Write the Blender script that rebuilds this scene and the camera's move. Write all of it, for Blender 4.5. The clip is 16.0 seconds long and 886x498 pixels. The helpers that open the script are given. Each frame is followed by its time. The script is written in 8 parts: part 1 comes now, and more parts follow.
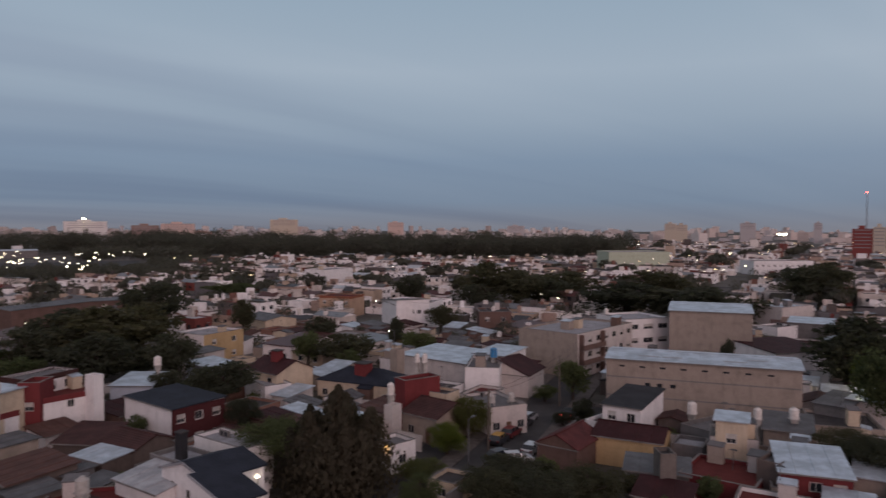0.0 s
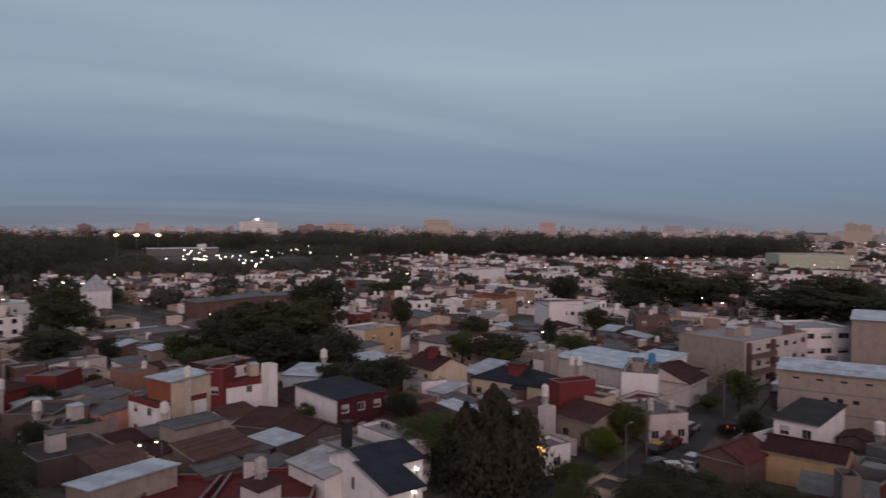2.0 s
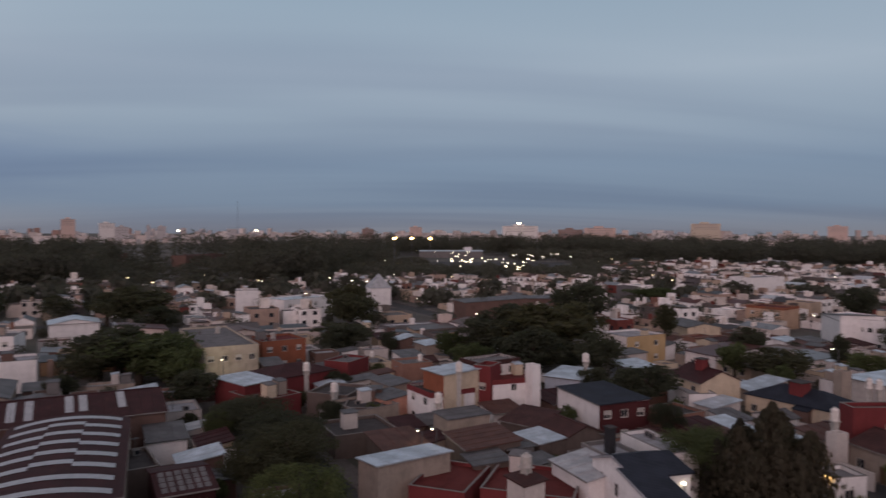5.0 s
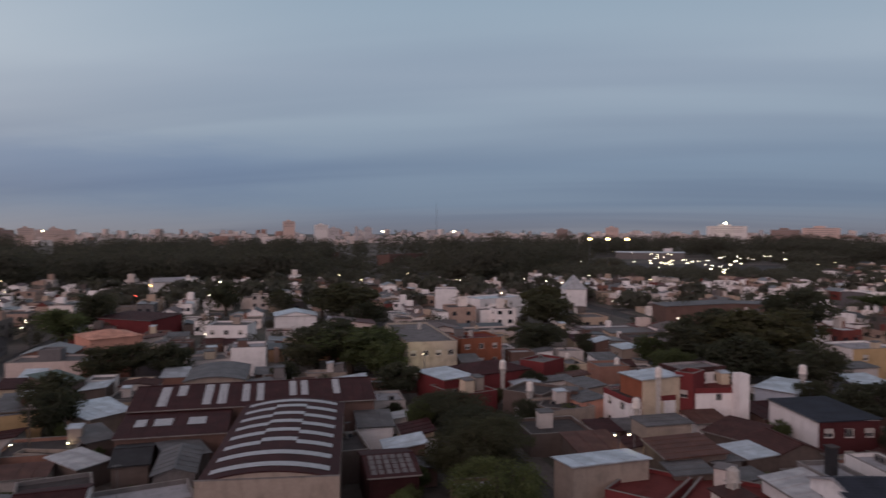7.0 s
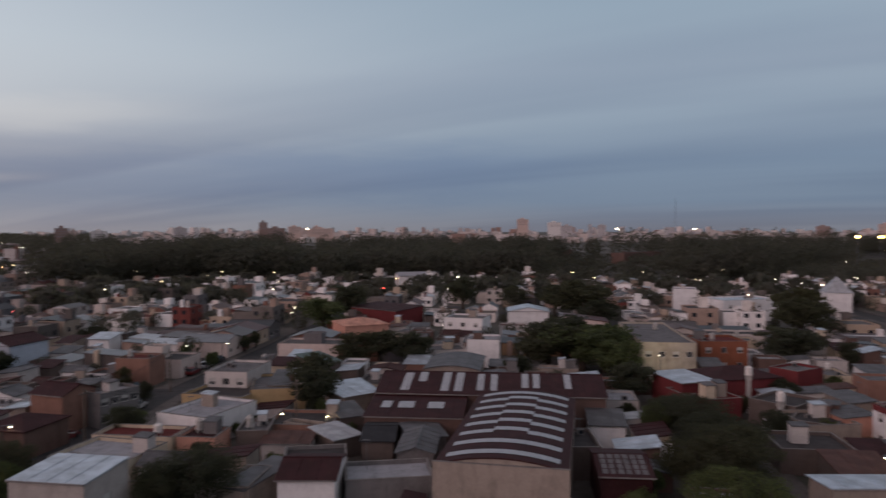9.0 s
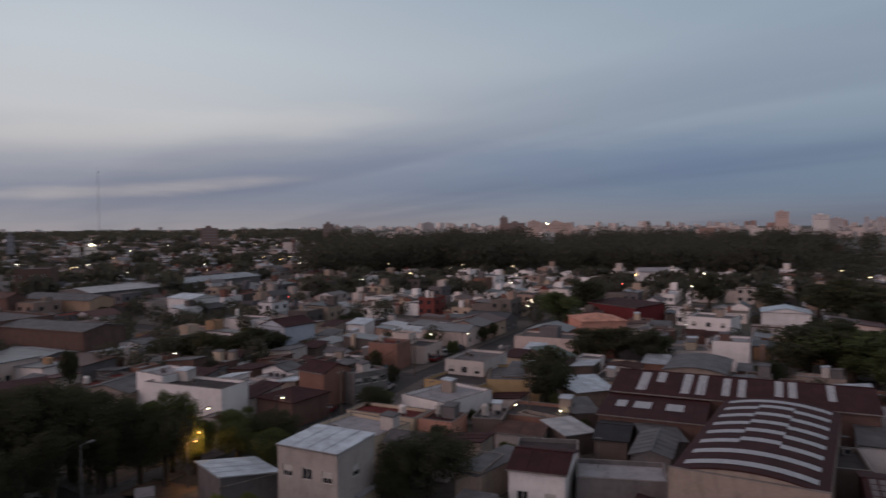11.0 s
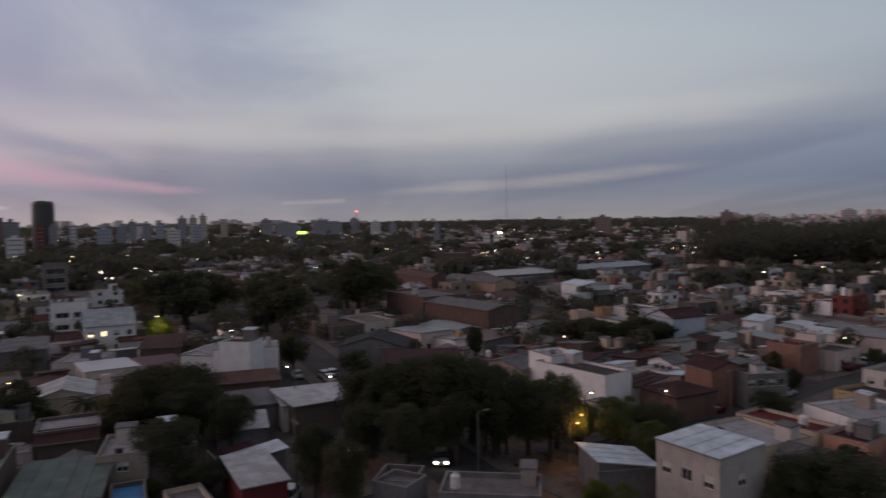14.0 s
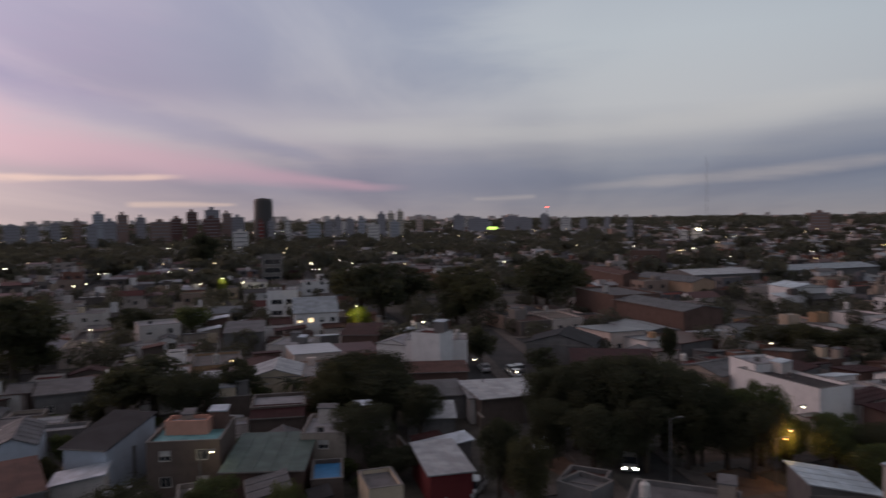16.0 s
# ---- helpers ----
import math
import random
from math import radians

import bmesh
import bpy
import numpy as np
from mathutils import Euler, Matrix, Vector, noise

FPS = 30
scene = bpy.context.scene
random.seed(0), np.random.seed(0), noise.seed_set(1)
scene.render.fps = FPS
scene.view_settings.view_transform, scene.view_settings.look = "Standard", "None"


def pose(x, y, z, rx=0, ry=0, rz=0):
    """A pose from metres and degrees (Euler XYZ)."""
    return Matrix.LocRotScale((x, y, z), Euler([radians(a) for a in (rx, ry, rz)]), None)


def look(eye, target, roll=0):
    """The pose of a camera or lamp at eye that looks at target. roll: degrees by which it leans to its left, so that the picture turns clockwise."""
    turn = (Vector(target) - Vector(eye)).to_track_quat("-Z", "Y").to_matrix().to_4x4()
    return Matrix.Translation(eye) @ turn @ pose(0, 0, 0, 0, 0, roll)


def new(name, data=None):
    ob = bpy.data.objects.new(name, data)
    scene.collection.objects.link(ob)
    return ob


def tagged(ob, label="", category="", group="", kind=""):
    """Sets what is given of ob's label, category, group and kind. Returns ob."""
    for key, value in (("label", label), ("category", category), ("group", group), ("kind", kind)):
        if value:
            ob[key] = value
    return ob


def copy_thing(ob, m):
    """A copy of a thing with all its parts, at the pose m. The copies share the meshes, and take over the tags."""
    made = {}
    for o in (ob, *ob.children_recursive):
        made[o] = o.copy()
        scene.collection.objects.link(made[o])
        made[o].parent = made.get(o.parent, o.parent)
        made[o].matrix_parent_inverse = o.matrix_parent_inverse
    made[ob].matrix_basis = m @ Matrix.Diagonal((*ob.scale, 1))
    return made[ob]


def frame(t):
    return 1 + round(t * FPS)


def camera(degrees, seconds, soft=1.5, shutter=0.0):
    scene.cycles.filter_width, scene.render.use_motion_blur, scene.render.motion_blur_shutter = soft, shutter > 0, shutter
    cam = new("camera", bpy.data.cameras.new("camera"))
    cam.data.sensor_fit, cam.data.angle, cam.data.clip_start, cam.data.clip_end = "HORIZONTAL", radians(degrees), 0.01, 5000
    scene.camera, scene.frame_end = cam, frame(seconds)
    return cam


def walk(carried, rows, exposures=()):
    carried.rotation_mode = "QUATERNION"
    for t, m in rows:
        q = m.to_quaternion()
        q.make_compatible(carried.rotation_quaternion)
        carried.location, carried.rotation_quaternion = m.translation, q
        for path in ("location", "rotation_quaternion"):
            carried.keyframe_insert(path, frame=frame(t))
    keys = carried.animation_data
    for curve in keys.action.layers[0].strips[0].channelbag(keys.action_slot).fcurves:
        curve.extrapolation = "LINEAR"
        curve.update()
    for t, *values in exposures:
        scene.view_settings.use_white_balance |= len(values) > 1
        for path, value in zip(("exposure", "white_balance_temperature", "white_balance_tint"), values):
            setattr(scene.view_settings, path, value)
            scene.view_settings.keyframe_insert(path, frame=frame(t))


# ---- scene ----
from collections import defaultdict

cam = camera(63.82, 16.0, soft=1.45, shutter=0.8)
# seconds, x, y, z, yaw, pitch, roll
PATH = [
    (0, -0.000, -0.000, 30.000, -0.000, -1.790, -0.126),
    (0.5, -0.138, -0.015, 30.035, 3.038, -1.785, -0.129),
    (1, -0.296, -0.082, 30.047, 6.072, -1.807, -0.148),
    (1.5, -0.438, -0.220, 30.052, 9.100, -1.811, -0.177),
    (2, -0.548, -0.386, 30.073, 12.126, -1.802, -0.176),
    (2.5, -0.636, -0.582, 30.117, 15.144, -1.760, -0.149),
    (3, -0.701, -0.788, 30.173, 18.299, -1.755, -0.155),
    (3.5, -0.743, -1.012, 30.186, 21.770, -1.692, -0.151),
    (6, -0.499, -2.265, 30.207, 40.298, -1.529, -0.198),
    (6.5, -0.378, -2.502, 30.229, 44.128, -1.529, -0.154),
    (7, -0.238, -2.710, 30.240, 48.346, -1.533, -0.081),
    (7.5, -0.124, -2.841, 30.216, 52.695, -1.545, -0.050),
    (8, -0.036, -2.908, 30.141, 57.423, -1.584, 0.007),
    (8.5, 0.041, -2.893, 30.016, 62.184, -1.650, 0.041),
    (9, 0.068, -2.787, 29.917, 66.945, -1.711, 0.072),
    (11.5, -0.310, -1.671, 29.780, 91.059, -2.143, 0.497),
    (12, -0.419, -1.443, 29.763, 96.229, -2.221, 0.557),
    (12.5, -0.554, -1.246, 29.759, 101.440, -2.344, 0.608),
    (13, -0.760, -1.076, 29.772, 106.610, -2.475, 0.700),
    (13.5, -1.031, -0.953, 29.766, 111.793, -2.576, 0.774),
    (14, -1.305, -0.890, 29.776, 116.999, -2.634, 0.853),
    (14.5, -1.573, -0.842, 29.789, 120.968, -2.696, 0.855),
    (15, -1.812, -0.866, 29.792, 123.554, -2.742, 0.855),
    (15.5, -1.980, -0.987, 29.766, 126.961, -2.758, 0.813),
    (16, -2.116, -1.144, 29.716, 132.210, -2.749, 0.834),
]
walk(cam, [(t, pose(x, y, z, 90 + p, r, yaw)) for t, x, y, z, yaw, p, r in PATH],
     exposures=[(0, 0.0), (7, 0.0), (9, -0.06), (12.5, -0.25), (16, -0.33)])

# ---- light: dusk sky, glow in the west after sunset ----
GLOW = radians(196)          # direction of the sunset, turned from +y towards -x


def nodes_of(tree):
    tree.nodes.clear()
    return tree.nodes, tree.links


def make_sky():
    world = bpy.data.worlds.new("dusk_sky")
    scene.world = world
    world.use_nodes = True
    n, l = nodes_of(world.node_tree)

    def math_node(op, a, b=None, c=None):
        m = n.new("ShaderNodeMath")
        m.operation = op
        for i, v in enumerate((a, b, c)):
            if v is None:
                continue
            if isinstance(v, (int, float)):
                m.inputs[i].default_value = v
            else:
                l.new(v, m.inputs[i])
        return m.outputs[0]

    def ramp(fac, stops, mode="LINEAR"):
        r = n.new("ShaderNodeValToRGB")
        r.color_ramp.interpolation = mode
        while len(r.color_ramp.elements) < len(stops):
            r.color_ramp.elements.new(0.5)
        for e, (p, c) in zip(r.color_ramp.elements, stops):
            e.position, e.color = p, (*c, 1)
        l.new(fac, r.inputs[0])
        return r.outputs[0]

    def mix(fac, a, b, mode="MIX"):
        m = n.new("ShaderNodeMix")
        m.data_type, m.blend_type = "RGBA", mode
        for socket, v in ((m.inputs[0], fac), (m.inputs[6], a), (m.inputs[7], b)):
            if isinstance(v, (int, float)):
                socket.default_value = v
            elif isinstance(v, tuple):
                socket.default_value = (*v, 1)
            else:
                l.new(v, socket)
        return m.outputs[2]

    way = n.new("ShaderNodeTexCoord").outputs["Generated"]
    sep = n.new("ShaderNodeSeparateXYZ")
    l.new(way, sep.inputs[0])
    x, y, z = sep.outputs
    up = math_node("MAXIMUM", z, 0.0)
    flat = math_node("SQRT", math_node("ADD", math_node("MULTIPLY", x, x), math_node("MULTIPLY", y, y)))
    flat = math_node("MAXIMUM", flat, 0.001)
    gx, gy = -math.sin(GLOW), math.cos(GLOW)
    west = math_node("DIVIDE", math_node("ADD", math_node("MULTIPLY", x, gx), math_node("MULTIPLY", y, gy)), flat)
    west = math_node("MULTIPLY_ADD", west, 0.5, 0.5)              # 1 towards the glow, 0 away from it
    # clouds lie on a plane overhead, drawn out into long bands
    h = math_node("ADD", up, 0.11)
    comb = n.new("ShaderNodeCombineXYZ")
    l.new(math_node("DIVIDE", x, h), comb.inputs[0])
    l.new(math_node("DIVIDE", y, h), comb.inputs[1])
    turned = n.new("ShaderNodeMapping")
    turned.inputs["Rotation"].default_value = (0, 0, radians(142))      # bands run towards the west-south-west
    l.new(comb.outputs[0], turned.inputs[0])
    place = n.new("ShaderNodeMapping")
    place.inputs["Scale"].default_value = (0.13, 0.62, 1)
    place.inputs["Location"].default_value = (3.1, 0.6, 0)
    l.new(turned.outputs[0], place.inputs[0])

    def cloud(scale, detail, rough, dist, offset):
        c = n.new("ShaderNodeTexNoise")
        c.inputs["Scale"].default_value, c.inputs["Detail"].default_value = scale, detail
        c.inputs["Roughness"].default_value, c.inputs["Distortion"].default_value = rough, dist
        shift = n.new("ShaderNodeVectorMath")
        shift.operation = "ADD"
        l.new(place.outputs[0], shift.inputs[0])
        shift.inputs[1].default_value = offset
        l.new(shift.outputs[0], c.inputs["Vector"])
        return c.outputs["Fac"]

    broad = cloud(1.0, 3, 0.45, 0.35, (0, 0, 0))
    fine = cloud(1.8, 4, 0.5, 0.5, (4, 7, 2))
    east = ramp(up, [(0.0, (0.200, 0.212, 0.255)), (0.035, (0.188, 0.245, 0.33)), (0.09, (0.21, 0.28, 0.38)), (0.145, (0.285, 0.358, 0.45)), (0.21, (0.345, 0.42, 0.51)), (0.34, (0.275, 0.37, 0.47)), (0.6, (0.38, 0.375, 0.42)), (1.0, (0.365, 0.335, 0.375))])
    side = ramp(up, [(0.0, (0.37, 0.345, 0.365)), (0.045, (0.33, 0.335, 0.38)), (0.10, (0.45, 0.455, 0.50)), (0.145, (0.600, 0.612, 0.642)), (0.23, (0.588, 0.636, 0.690)), (0.36, (0.480, 0.540, 0.636)), (0.6, (0.41, 0.385, 0.435)), (1.0, (0.365, 0.335, 0.375))])
    glow = ramp(up, [(0.0, (0.64, 0.52, 0.52)), (0.05, (0.60, 0.49, 0.52)), (0.12, (0.55, 0.48, 0.56)), (0.2, (0.54, 0.50, 0.60)), (0.31, (0.60, 0.58, 0.69)), (0.6, (0.42, 0.385, 0.43)), (1.0, (0.365, 0.335, 0.375))])
    a = ramp(west, [(0.07, (0, 0, 0)), (0.60, (1, 1, 1))], "EASE")
    b = ramp(west, [(0.60, (0, 0, 0)), (0.97, (1, 1, 1))], "EASE")
    sky = mix(b, mix(a, east, side), glow)
    dark = ramp(broad, [(0.38, (1, 1, 1)), (0.58, (0, 0, 0))], "EASE")
    sky = mix(math_node("MULTIPLY", dark, 0.45), sky, mix(1.0, sky, (0.66, 0.68, 0.76), "MULTIPLY"))
    light = ramp(fine, [(0.45, (0, 0, 0)), (0.75, (1, 1, 1))], "EASE")
    sky = mix(math_node("MULTIPLY", light, 0.22), sky, mix(1.0, sky, (1.22, 1.16, 1.12), "MULTIPLY"))
    # long cloud bands of the western half: centre lines and half widths by compass direction, in degrees
    deg = 180 / math.pi
    az = math_node("MULTIPLY", math_node("ARCTAN2", math_node("MULTIPLY", x, -1.0), y), deg)
    el = math_node("MULTIPLY", math_node("ARCSINE", z), deg)
    level = n.new("ShaderNodeMapping")
    level.inputs["Scale"].default_value = (2.6, 2.6, 17)
    l.new(way, level.inputs[0])

    def ripple(scale, detail, rough):
        t = n.new("ShaderNodeTexNoise")
        t.inputs["Scale"].default_value, t.inputs["Detail"].default_value, t.inputs["Roughness"].default_value = scale, detail, rough
        l.new(level.outputs[0], t.inputs["Vector"])
        return t.outputs["Fac"]

    sway = math_node("SUBTRACT", ripple(1.1, 4, 0.55), 0.5)
    shred = ripple(2.6, 6, 0.6)

    def band(line, shake=1.0, soft=0.0):
        """line: rows of direction, elevation, half width. Gives 1 on the centre line and 0 past the half width."""
        a0, a1 = line[0][0], line[-1][0]
        u = math_node("DIVIDE", math_node("SUBTRACT", az, a0), a1 - a0)
        mid = math_node("MULTIPLY", ramp(u, [((a - a0) / (a1 - a0), (e / 16,) * 3) for a, e, _ in line], "CARDINAL"), 16.0)
        wide = math_node("MULTIPLY", ramp(u, [((a - a0) / (a1 - a0), (q / 8,) * 3) for a, _, q in line]), 8.0)
        off = math_node("ABSOLUTE", math_node("SUBTRACT", math_node("MULTIPLY_ADD", sway, shake, el), mid))
        near = math_node("SUBTRACT", 1.0, math_node("DIVIDE", off, math_node("MAXIMUM", wide, 0.02)))
        near = math_node("MULTIPLY_ADD", math_node("SUBTRACT", shred, 0.5), 0.9, near)
        near = ramp(near, [(0.0, (0, 0, 0)), (0.95, (1, 1, 1))], "EASE")
        ends = math_node("MULTIPLY", ramp(u, [(0.0, (0, 0, 0)), (0.12 + soft, (1, 1, 1))], "EASE"), ramp(u, [(0.88 - soft, (1, 1, 1)), (1.0, (0, 0, 0))], "EASE"))
        return math_node("MULTIPLY", near, ends)

    # mottled grey-lavender cloud high in the west, with a ragged eastern edge
    spots = n.new("ShaderNodeMapping")
    spots.inputs["Scale"].default_value = (0.34, 0.95, 1)
    l.new(turned.outputs[0], spots.inputs[0])
    curd = n.new("ShaderNodeTexNoise")
    curd.inputs["Scale"].default_value, curd.inputs["Detail"].default_value, curd.inputs["Roughness"].default_value, curd.inputs["Distortion"].default_value = 1.1, 6, 0.55, 0.5
    l.new(spots.outputs[0], curd.inputs["Vector"])
    edge = math_node("MULTIPLY_ADD", sway, 26.0, math_node("MULTIPLY_ADD", el, -0.6, az))
    high = math_node("MULTIPLY", ramp(math_node("DIVIDE", edge, 180.0), [(0.615, (0, 0, 0)), (0.70, (1, 1, 1))], "EASE"), ramp(math_node("DIVIDE", el, 20.0), [(0.30, (0, 0, 0)), (0.52, (1, 1, 1))], "EASE"))
    grey = math_node("MULTIPLY", ramp(curd.outputs["Fac"], [(0.36, (1, 1, 1)), (0.66, (0.4, 0.4, 0.4))], "EASE"), high)
    sky = mix(math_node("MULTIPLY", grey, 1.0), sky, mix(1.0, sky, (0.68, 0.72, 0.82), "MULTIPLY"))
    blush = math_node("MULTIPLY", high, ramp(math_node("DIVIDE", az, 180.0), [(0.80, (0, 0, 0)), (0.90, (1, 1, 1))], "EASE"))
    sky = mix(math_node("MULTIPLY", blush, math_node("MULTIPLY", shred, 0.6)), sky, mix(1.0, sky, (1.16, 0.92, 1.0), "MULTIPLY"))
    # slate band low over the west, a pale cream opening above it
    sky = mix(math_node("MULTIPLY", band([(50, 4.2, 3.2), (66, 4.4, 3.6), (84, 3.8, 3.9), (100, 2.9, 3.6), (114, 2.3, 3.6), (127, 2.2, 3.7), (140, 2.4, 3.6), (162, 2.2, 2.8)], 1.6, 0.04), 0.78), sky, mix(1.0, sky, (0.74, 0.80, 0.91), "MULTIPLY"))
    sky = mix(math_node("MULTIPLY", band([(118, 2.5, 3.0), (130, 3.0, 4.0), (150, 3.2, 4.0), (166, 3.0, 3.0)], 1.6, 0.1), 0.35), sky, mix(1.0, sky, (0.76, 0.80, 0.90), "MULTIPLY"))
    sky = mix(math_node("MULTIPLY", band([(82, 9.2, 1.2), (92, 8.3, 1.6), (105, 7.3, 1.9), (118, 6.3, 1.7), (130, 6.4, 1.5), (152, 6.6, 1.0)], 1.2, 0.1), 0.34), sky, (0.72, 0.70, 0.68))
    # thin lit streaks
    sky = mix(math_node("MULTIPLY", math_node("MULTIPLY", band([(94, 3.7, 0.5), (105, 3.0, 0.75), (112, 2.5, 0.7), (118, 2.2, 0.6), (124.5, 1.75, 0.35)], 0.5, 0.12), shred), 0.62), sky, (0.60, 0.53, 0.51))
    sky = mix(math_node("MULTIPLY", math_node("MULTIPLY", band([(124.5, 1.35, 0.3), (127, 1.25, 0.35), (130, 1.2, 0.25)], 0.3), shred), 0.8), sky, (0.60, 0.52, 0.50))
    # rosy wedge that narrows away from the sunset, under a lavender edge
    sky = mix(math_node("MULTIPLY", band([(139, 4.3, 0.5), (147, 5.7, 1.1), (153, 7.0, 1.5), (158.6, 8.3, 1.7), (164, 9.8, 2.0), (178, 12.5, 2.6)], 1.6), 0.65), sky, mix(1.0, sky, (0.72, 0.78, 0.90), "MULTIPLY"))
    sky = mix(math_node("MULTIPLY", band([(134, 2.1, 0.3), (139, 2.4, 0.6), (147, 3.5, 1.4), (153, 4.2, 1.9), (158.7, 4.9, 2.5), (164, 5.6, 3.2), (178, 6.6, 4.0)], 1.3), 0.46), sky, (0.74, 0.44, 0.53))
    sky = mix(math_node("MULTIPLY", math_node("MULTIPLY", band([(151.5, 3.15, 0.25), (155, 3.1, 0.4), (159, 3.0, 0.3), (163, 3.05, 0.5), (176, 3.2, 0.6)], 0.7), shred), 1.1), sky, (0.95, 0.70, 0.60))
    sky = mix(math_node("MULTIPLY", math_node("MULTIPLY", band([(148, 1.0, 0.2), (152, 1.05, 0.35), (156.5, 1.1, 0.3)], 0.4), shred), 0.9), sky, (0.88, 0.66, 0.56))
    # the bright western sky above the place where the sun went down
    core = math_node("POWER", west, 14.0)
    core = math_node("MULTIPLY", core, ramp(up, [(0.0, (0.5, 0.5, 0.5)), (0.2, (1, 1, 1)), (0.75, (0, 0, 0))], "EASE"))
    sky = mix(math_node("MULTIPLY", core, 1.0), sky, mix(1.0, sky, (2.6, 2.3, 2.1), "MULTIPLY"))
    bg = n.new("ShaderNodeBackground")
    bg.inputs["Strength"].default_value = 1.0
    l.new(sky, bg.inputs["Color"])
    out = n.new("ShaderNodeOutputWorld")
    l.new(bg.outputs[0], out.inputs[0])


make_sky()
sun = new("western_glow", bpy.data.lights.new("western_glow", "SUN"))
sun.data.energy, sun.data.angle, sun.data.color = 0.8, radians(50), (1.0, 0.66, 0.58)
sun.matrix_world = look((-math.sin(GLOW) * 100, math.cos(GLOW) * 100, 38), (0, 0, 0))

# ---- materials ----


class Mat:
    """Small helper to wire a node material."""

    def __init__(self, name):
        self.m = bpy.data.materials.new(name)
        self.m.use_nodes = True
        self.n, self.l = nodes_of(self.m.node_tree)
        self.b = self.n.new("ShaderNodeBsdfPrincipled")
        out = self.n.new("ShaderNodeOutputMaterial")
        self.l.new(self.b.outputs[0], out.inputs[0])
        self.co = self.n.new("ShaderNodeTexCoord").outputs["Object"]

    def put(self, socket, v):
        s = self.b.inputs[socket]
        if isinstance(v, (int, float)):
            s.default_value = v
        elif isinstance(v, tuple):
            s.default_value = (*v, 1)
        else:
            self.l.new(v, s)

    def noise(self, scale, detail=4, rough=0.6, stretch=(1, 1, 1)):
        mp = self.n.new("ShaderNodeMapping")
        mp.inputs["Scale"].default_value = stretch
        self.l.new(self.co, mp.inputs[0])
        t = self.n.new("ShaderNodeTexNoise")
        t.inputs["Scale"].default_value, t.inputs["Detail"].default_value, t.inputs["Roughness"].default_value = scale, detail, rough
        self.l.new(mp.outputs[0], t.inputs["Vector"])
        return t.outputs["Fac"]

    def ramp(self, fac, stops, mode="LINEAR"):
        r = self.n.new("ShaderNodeValToRGB")
        r.color_ramp.interpolation = mode
        while len(r.color_ramp.elements) < len(stops):
            r.color_ramp.elements.new(0.5)
        for e, (p, c) in zip(r.color_ramp.elements, stops):
            e.position, e.color = p, (*c, 1) if isinstance(c, tuple) else (c, c, c, 1)
        self.l.new(fac, r.inputs[0])
        return r.outputs[0]

    def mix(self, fac, a, b, mode="MIX"):
        m = self.n.new("ShaderNodeMix")
        m.data_type, m.blend_type = "RGBA", mode
        for s, v in ((m.inputs[0], fac), (m.inputs[6], a), (m.inputs[7], b)):
            if isinstance(v, (int, float)):
                s.default_value = v
            elif isinstance(v, tuple):
                s.default_value = (*v, 1)
            else:
                self.l.new(v, s)
        return m.outputs[2]

    def bump(self, height, strength, distance):
        b = self.n.new("ShaderNodeBump")
        b.inputs["Strength"].default_value, b.inputs["Distance"].default_value = strength, distance
        self.l.new(height, b.inputs["Height"])
        self.l.new(b.outputs[0], self.b.inputs["Normal"])

    def object_random(self):
        return self.n.new("ShaderNodeObjectInfo").outputs["Random"]

    def island_random(self):
        return self.n.new("ShaderNodeNewGeometry").outputs["Random Per Island"]


def weathered(m, base, amount=0.5, rough=0.9):
    """Stucco look: broad stains, runs down the wall, fine grain."""
    stain = m.ramp(m.noise(0.45, 6, 0.65), [(0.30, 0.55), (0.48, 0.92), (0.66, 1.08)])
    runs = m.ramp(m.noise(0.9, 5, 0.7, (1, 1, 0.28)), [(0.36, 0.50), (0.50, 1.0)])
    grain = m.ramp(m.noise(5.0, 5, 0.7), [(0.25, 0.86), (0.75, 1.08)])
    c = m.mix(amount, base, m.mix(1.0, base, stain, "MULTIPLY"))
    c = m.mix(amount * 0.55, c, m.mix(1.0, c, runs, "MULTIPLY"))
    c = m.mix(1.0, c, grain, "MULTIPLY")
    m.put("Base Color", c)
    m.put("Roughness", rough)
    m.put("Specular IOR Level", 0.12)
    m.bump(m.noise(12.0, 3), 0.3, 0.02)
    return m.m


STUCCO = {}


def stucco(name, colour, amount=0.5):
    if name not in STUCCO:
        STUCCO[name] = weathered(Mat(name), colour, amount)
    return STUCCO[name]


def sheet_metal(name, colour, rib=True, metal=0.55, rough=0.42, rust=0.25):
    """Corrugated sheet: ribs down the slope, lap stains, some rust."""
    m = Mat(name)
    patch = m.ramp(m.noise(0.5, 5), [(0.40, 0.70), (0.62, 1.05)])
    c = m.mix(1.0, colour, patch, "MULTIPLY")
    spots = m.ramp(m.noise(0.8, 6, 0.7, (1.6, 0.4, 1)), [(0.58, 0.0), (0.75, 1.0)])
    f = m.n.new("ShaderNodeMath")
    f.operation = "MULTIPLY"
    m.l.new(spots, f.inputs[0])
    f.inputs[1].default_value = rust
    c = m.mix(f.outputs[0], c, (0.16, 0.085, 0.055))
    m.put("Base Color", c)
    m.put("Metallic", metal)
    m.put("Roughness", rough)
    m.put("Specular IOR Level", 0.5 if metal > 0.3 else 0.18)
    if rib:
        w = m.n.new("ShaderNodeTexWave")
        w.inputs["Scale"].default_value = 1.3
        m.l.new(m.co, w.inputs["Vector"])
        m.bump(w.outputs["Fac"], 0.5, 0.04)
    return m.m


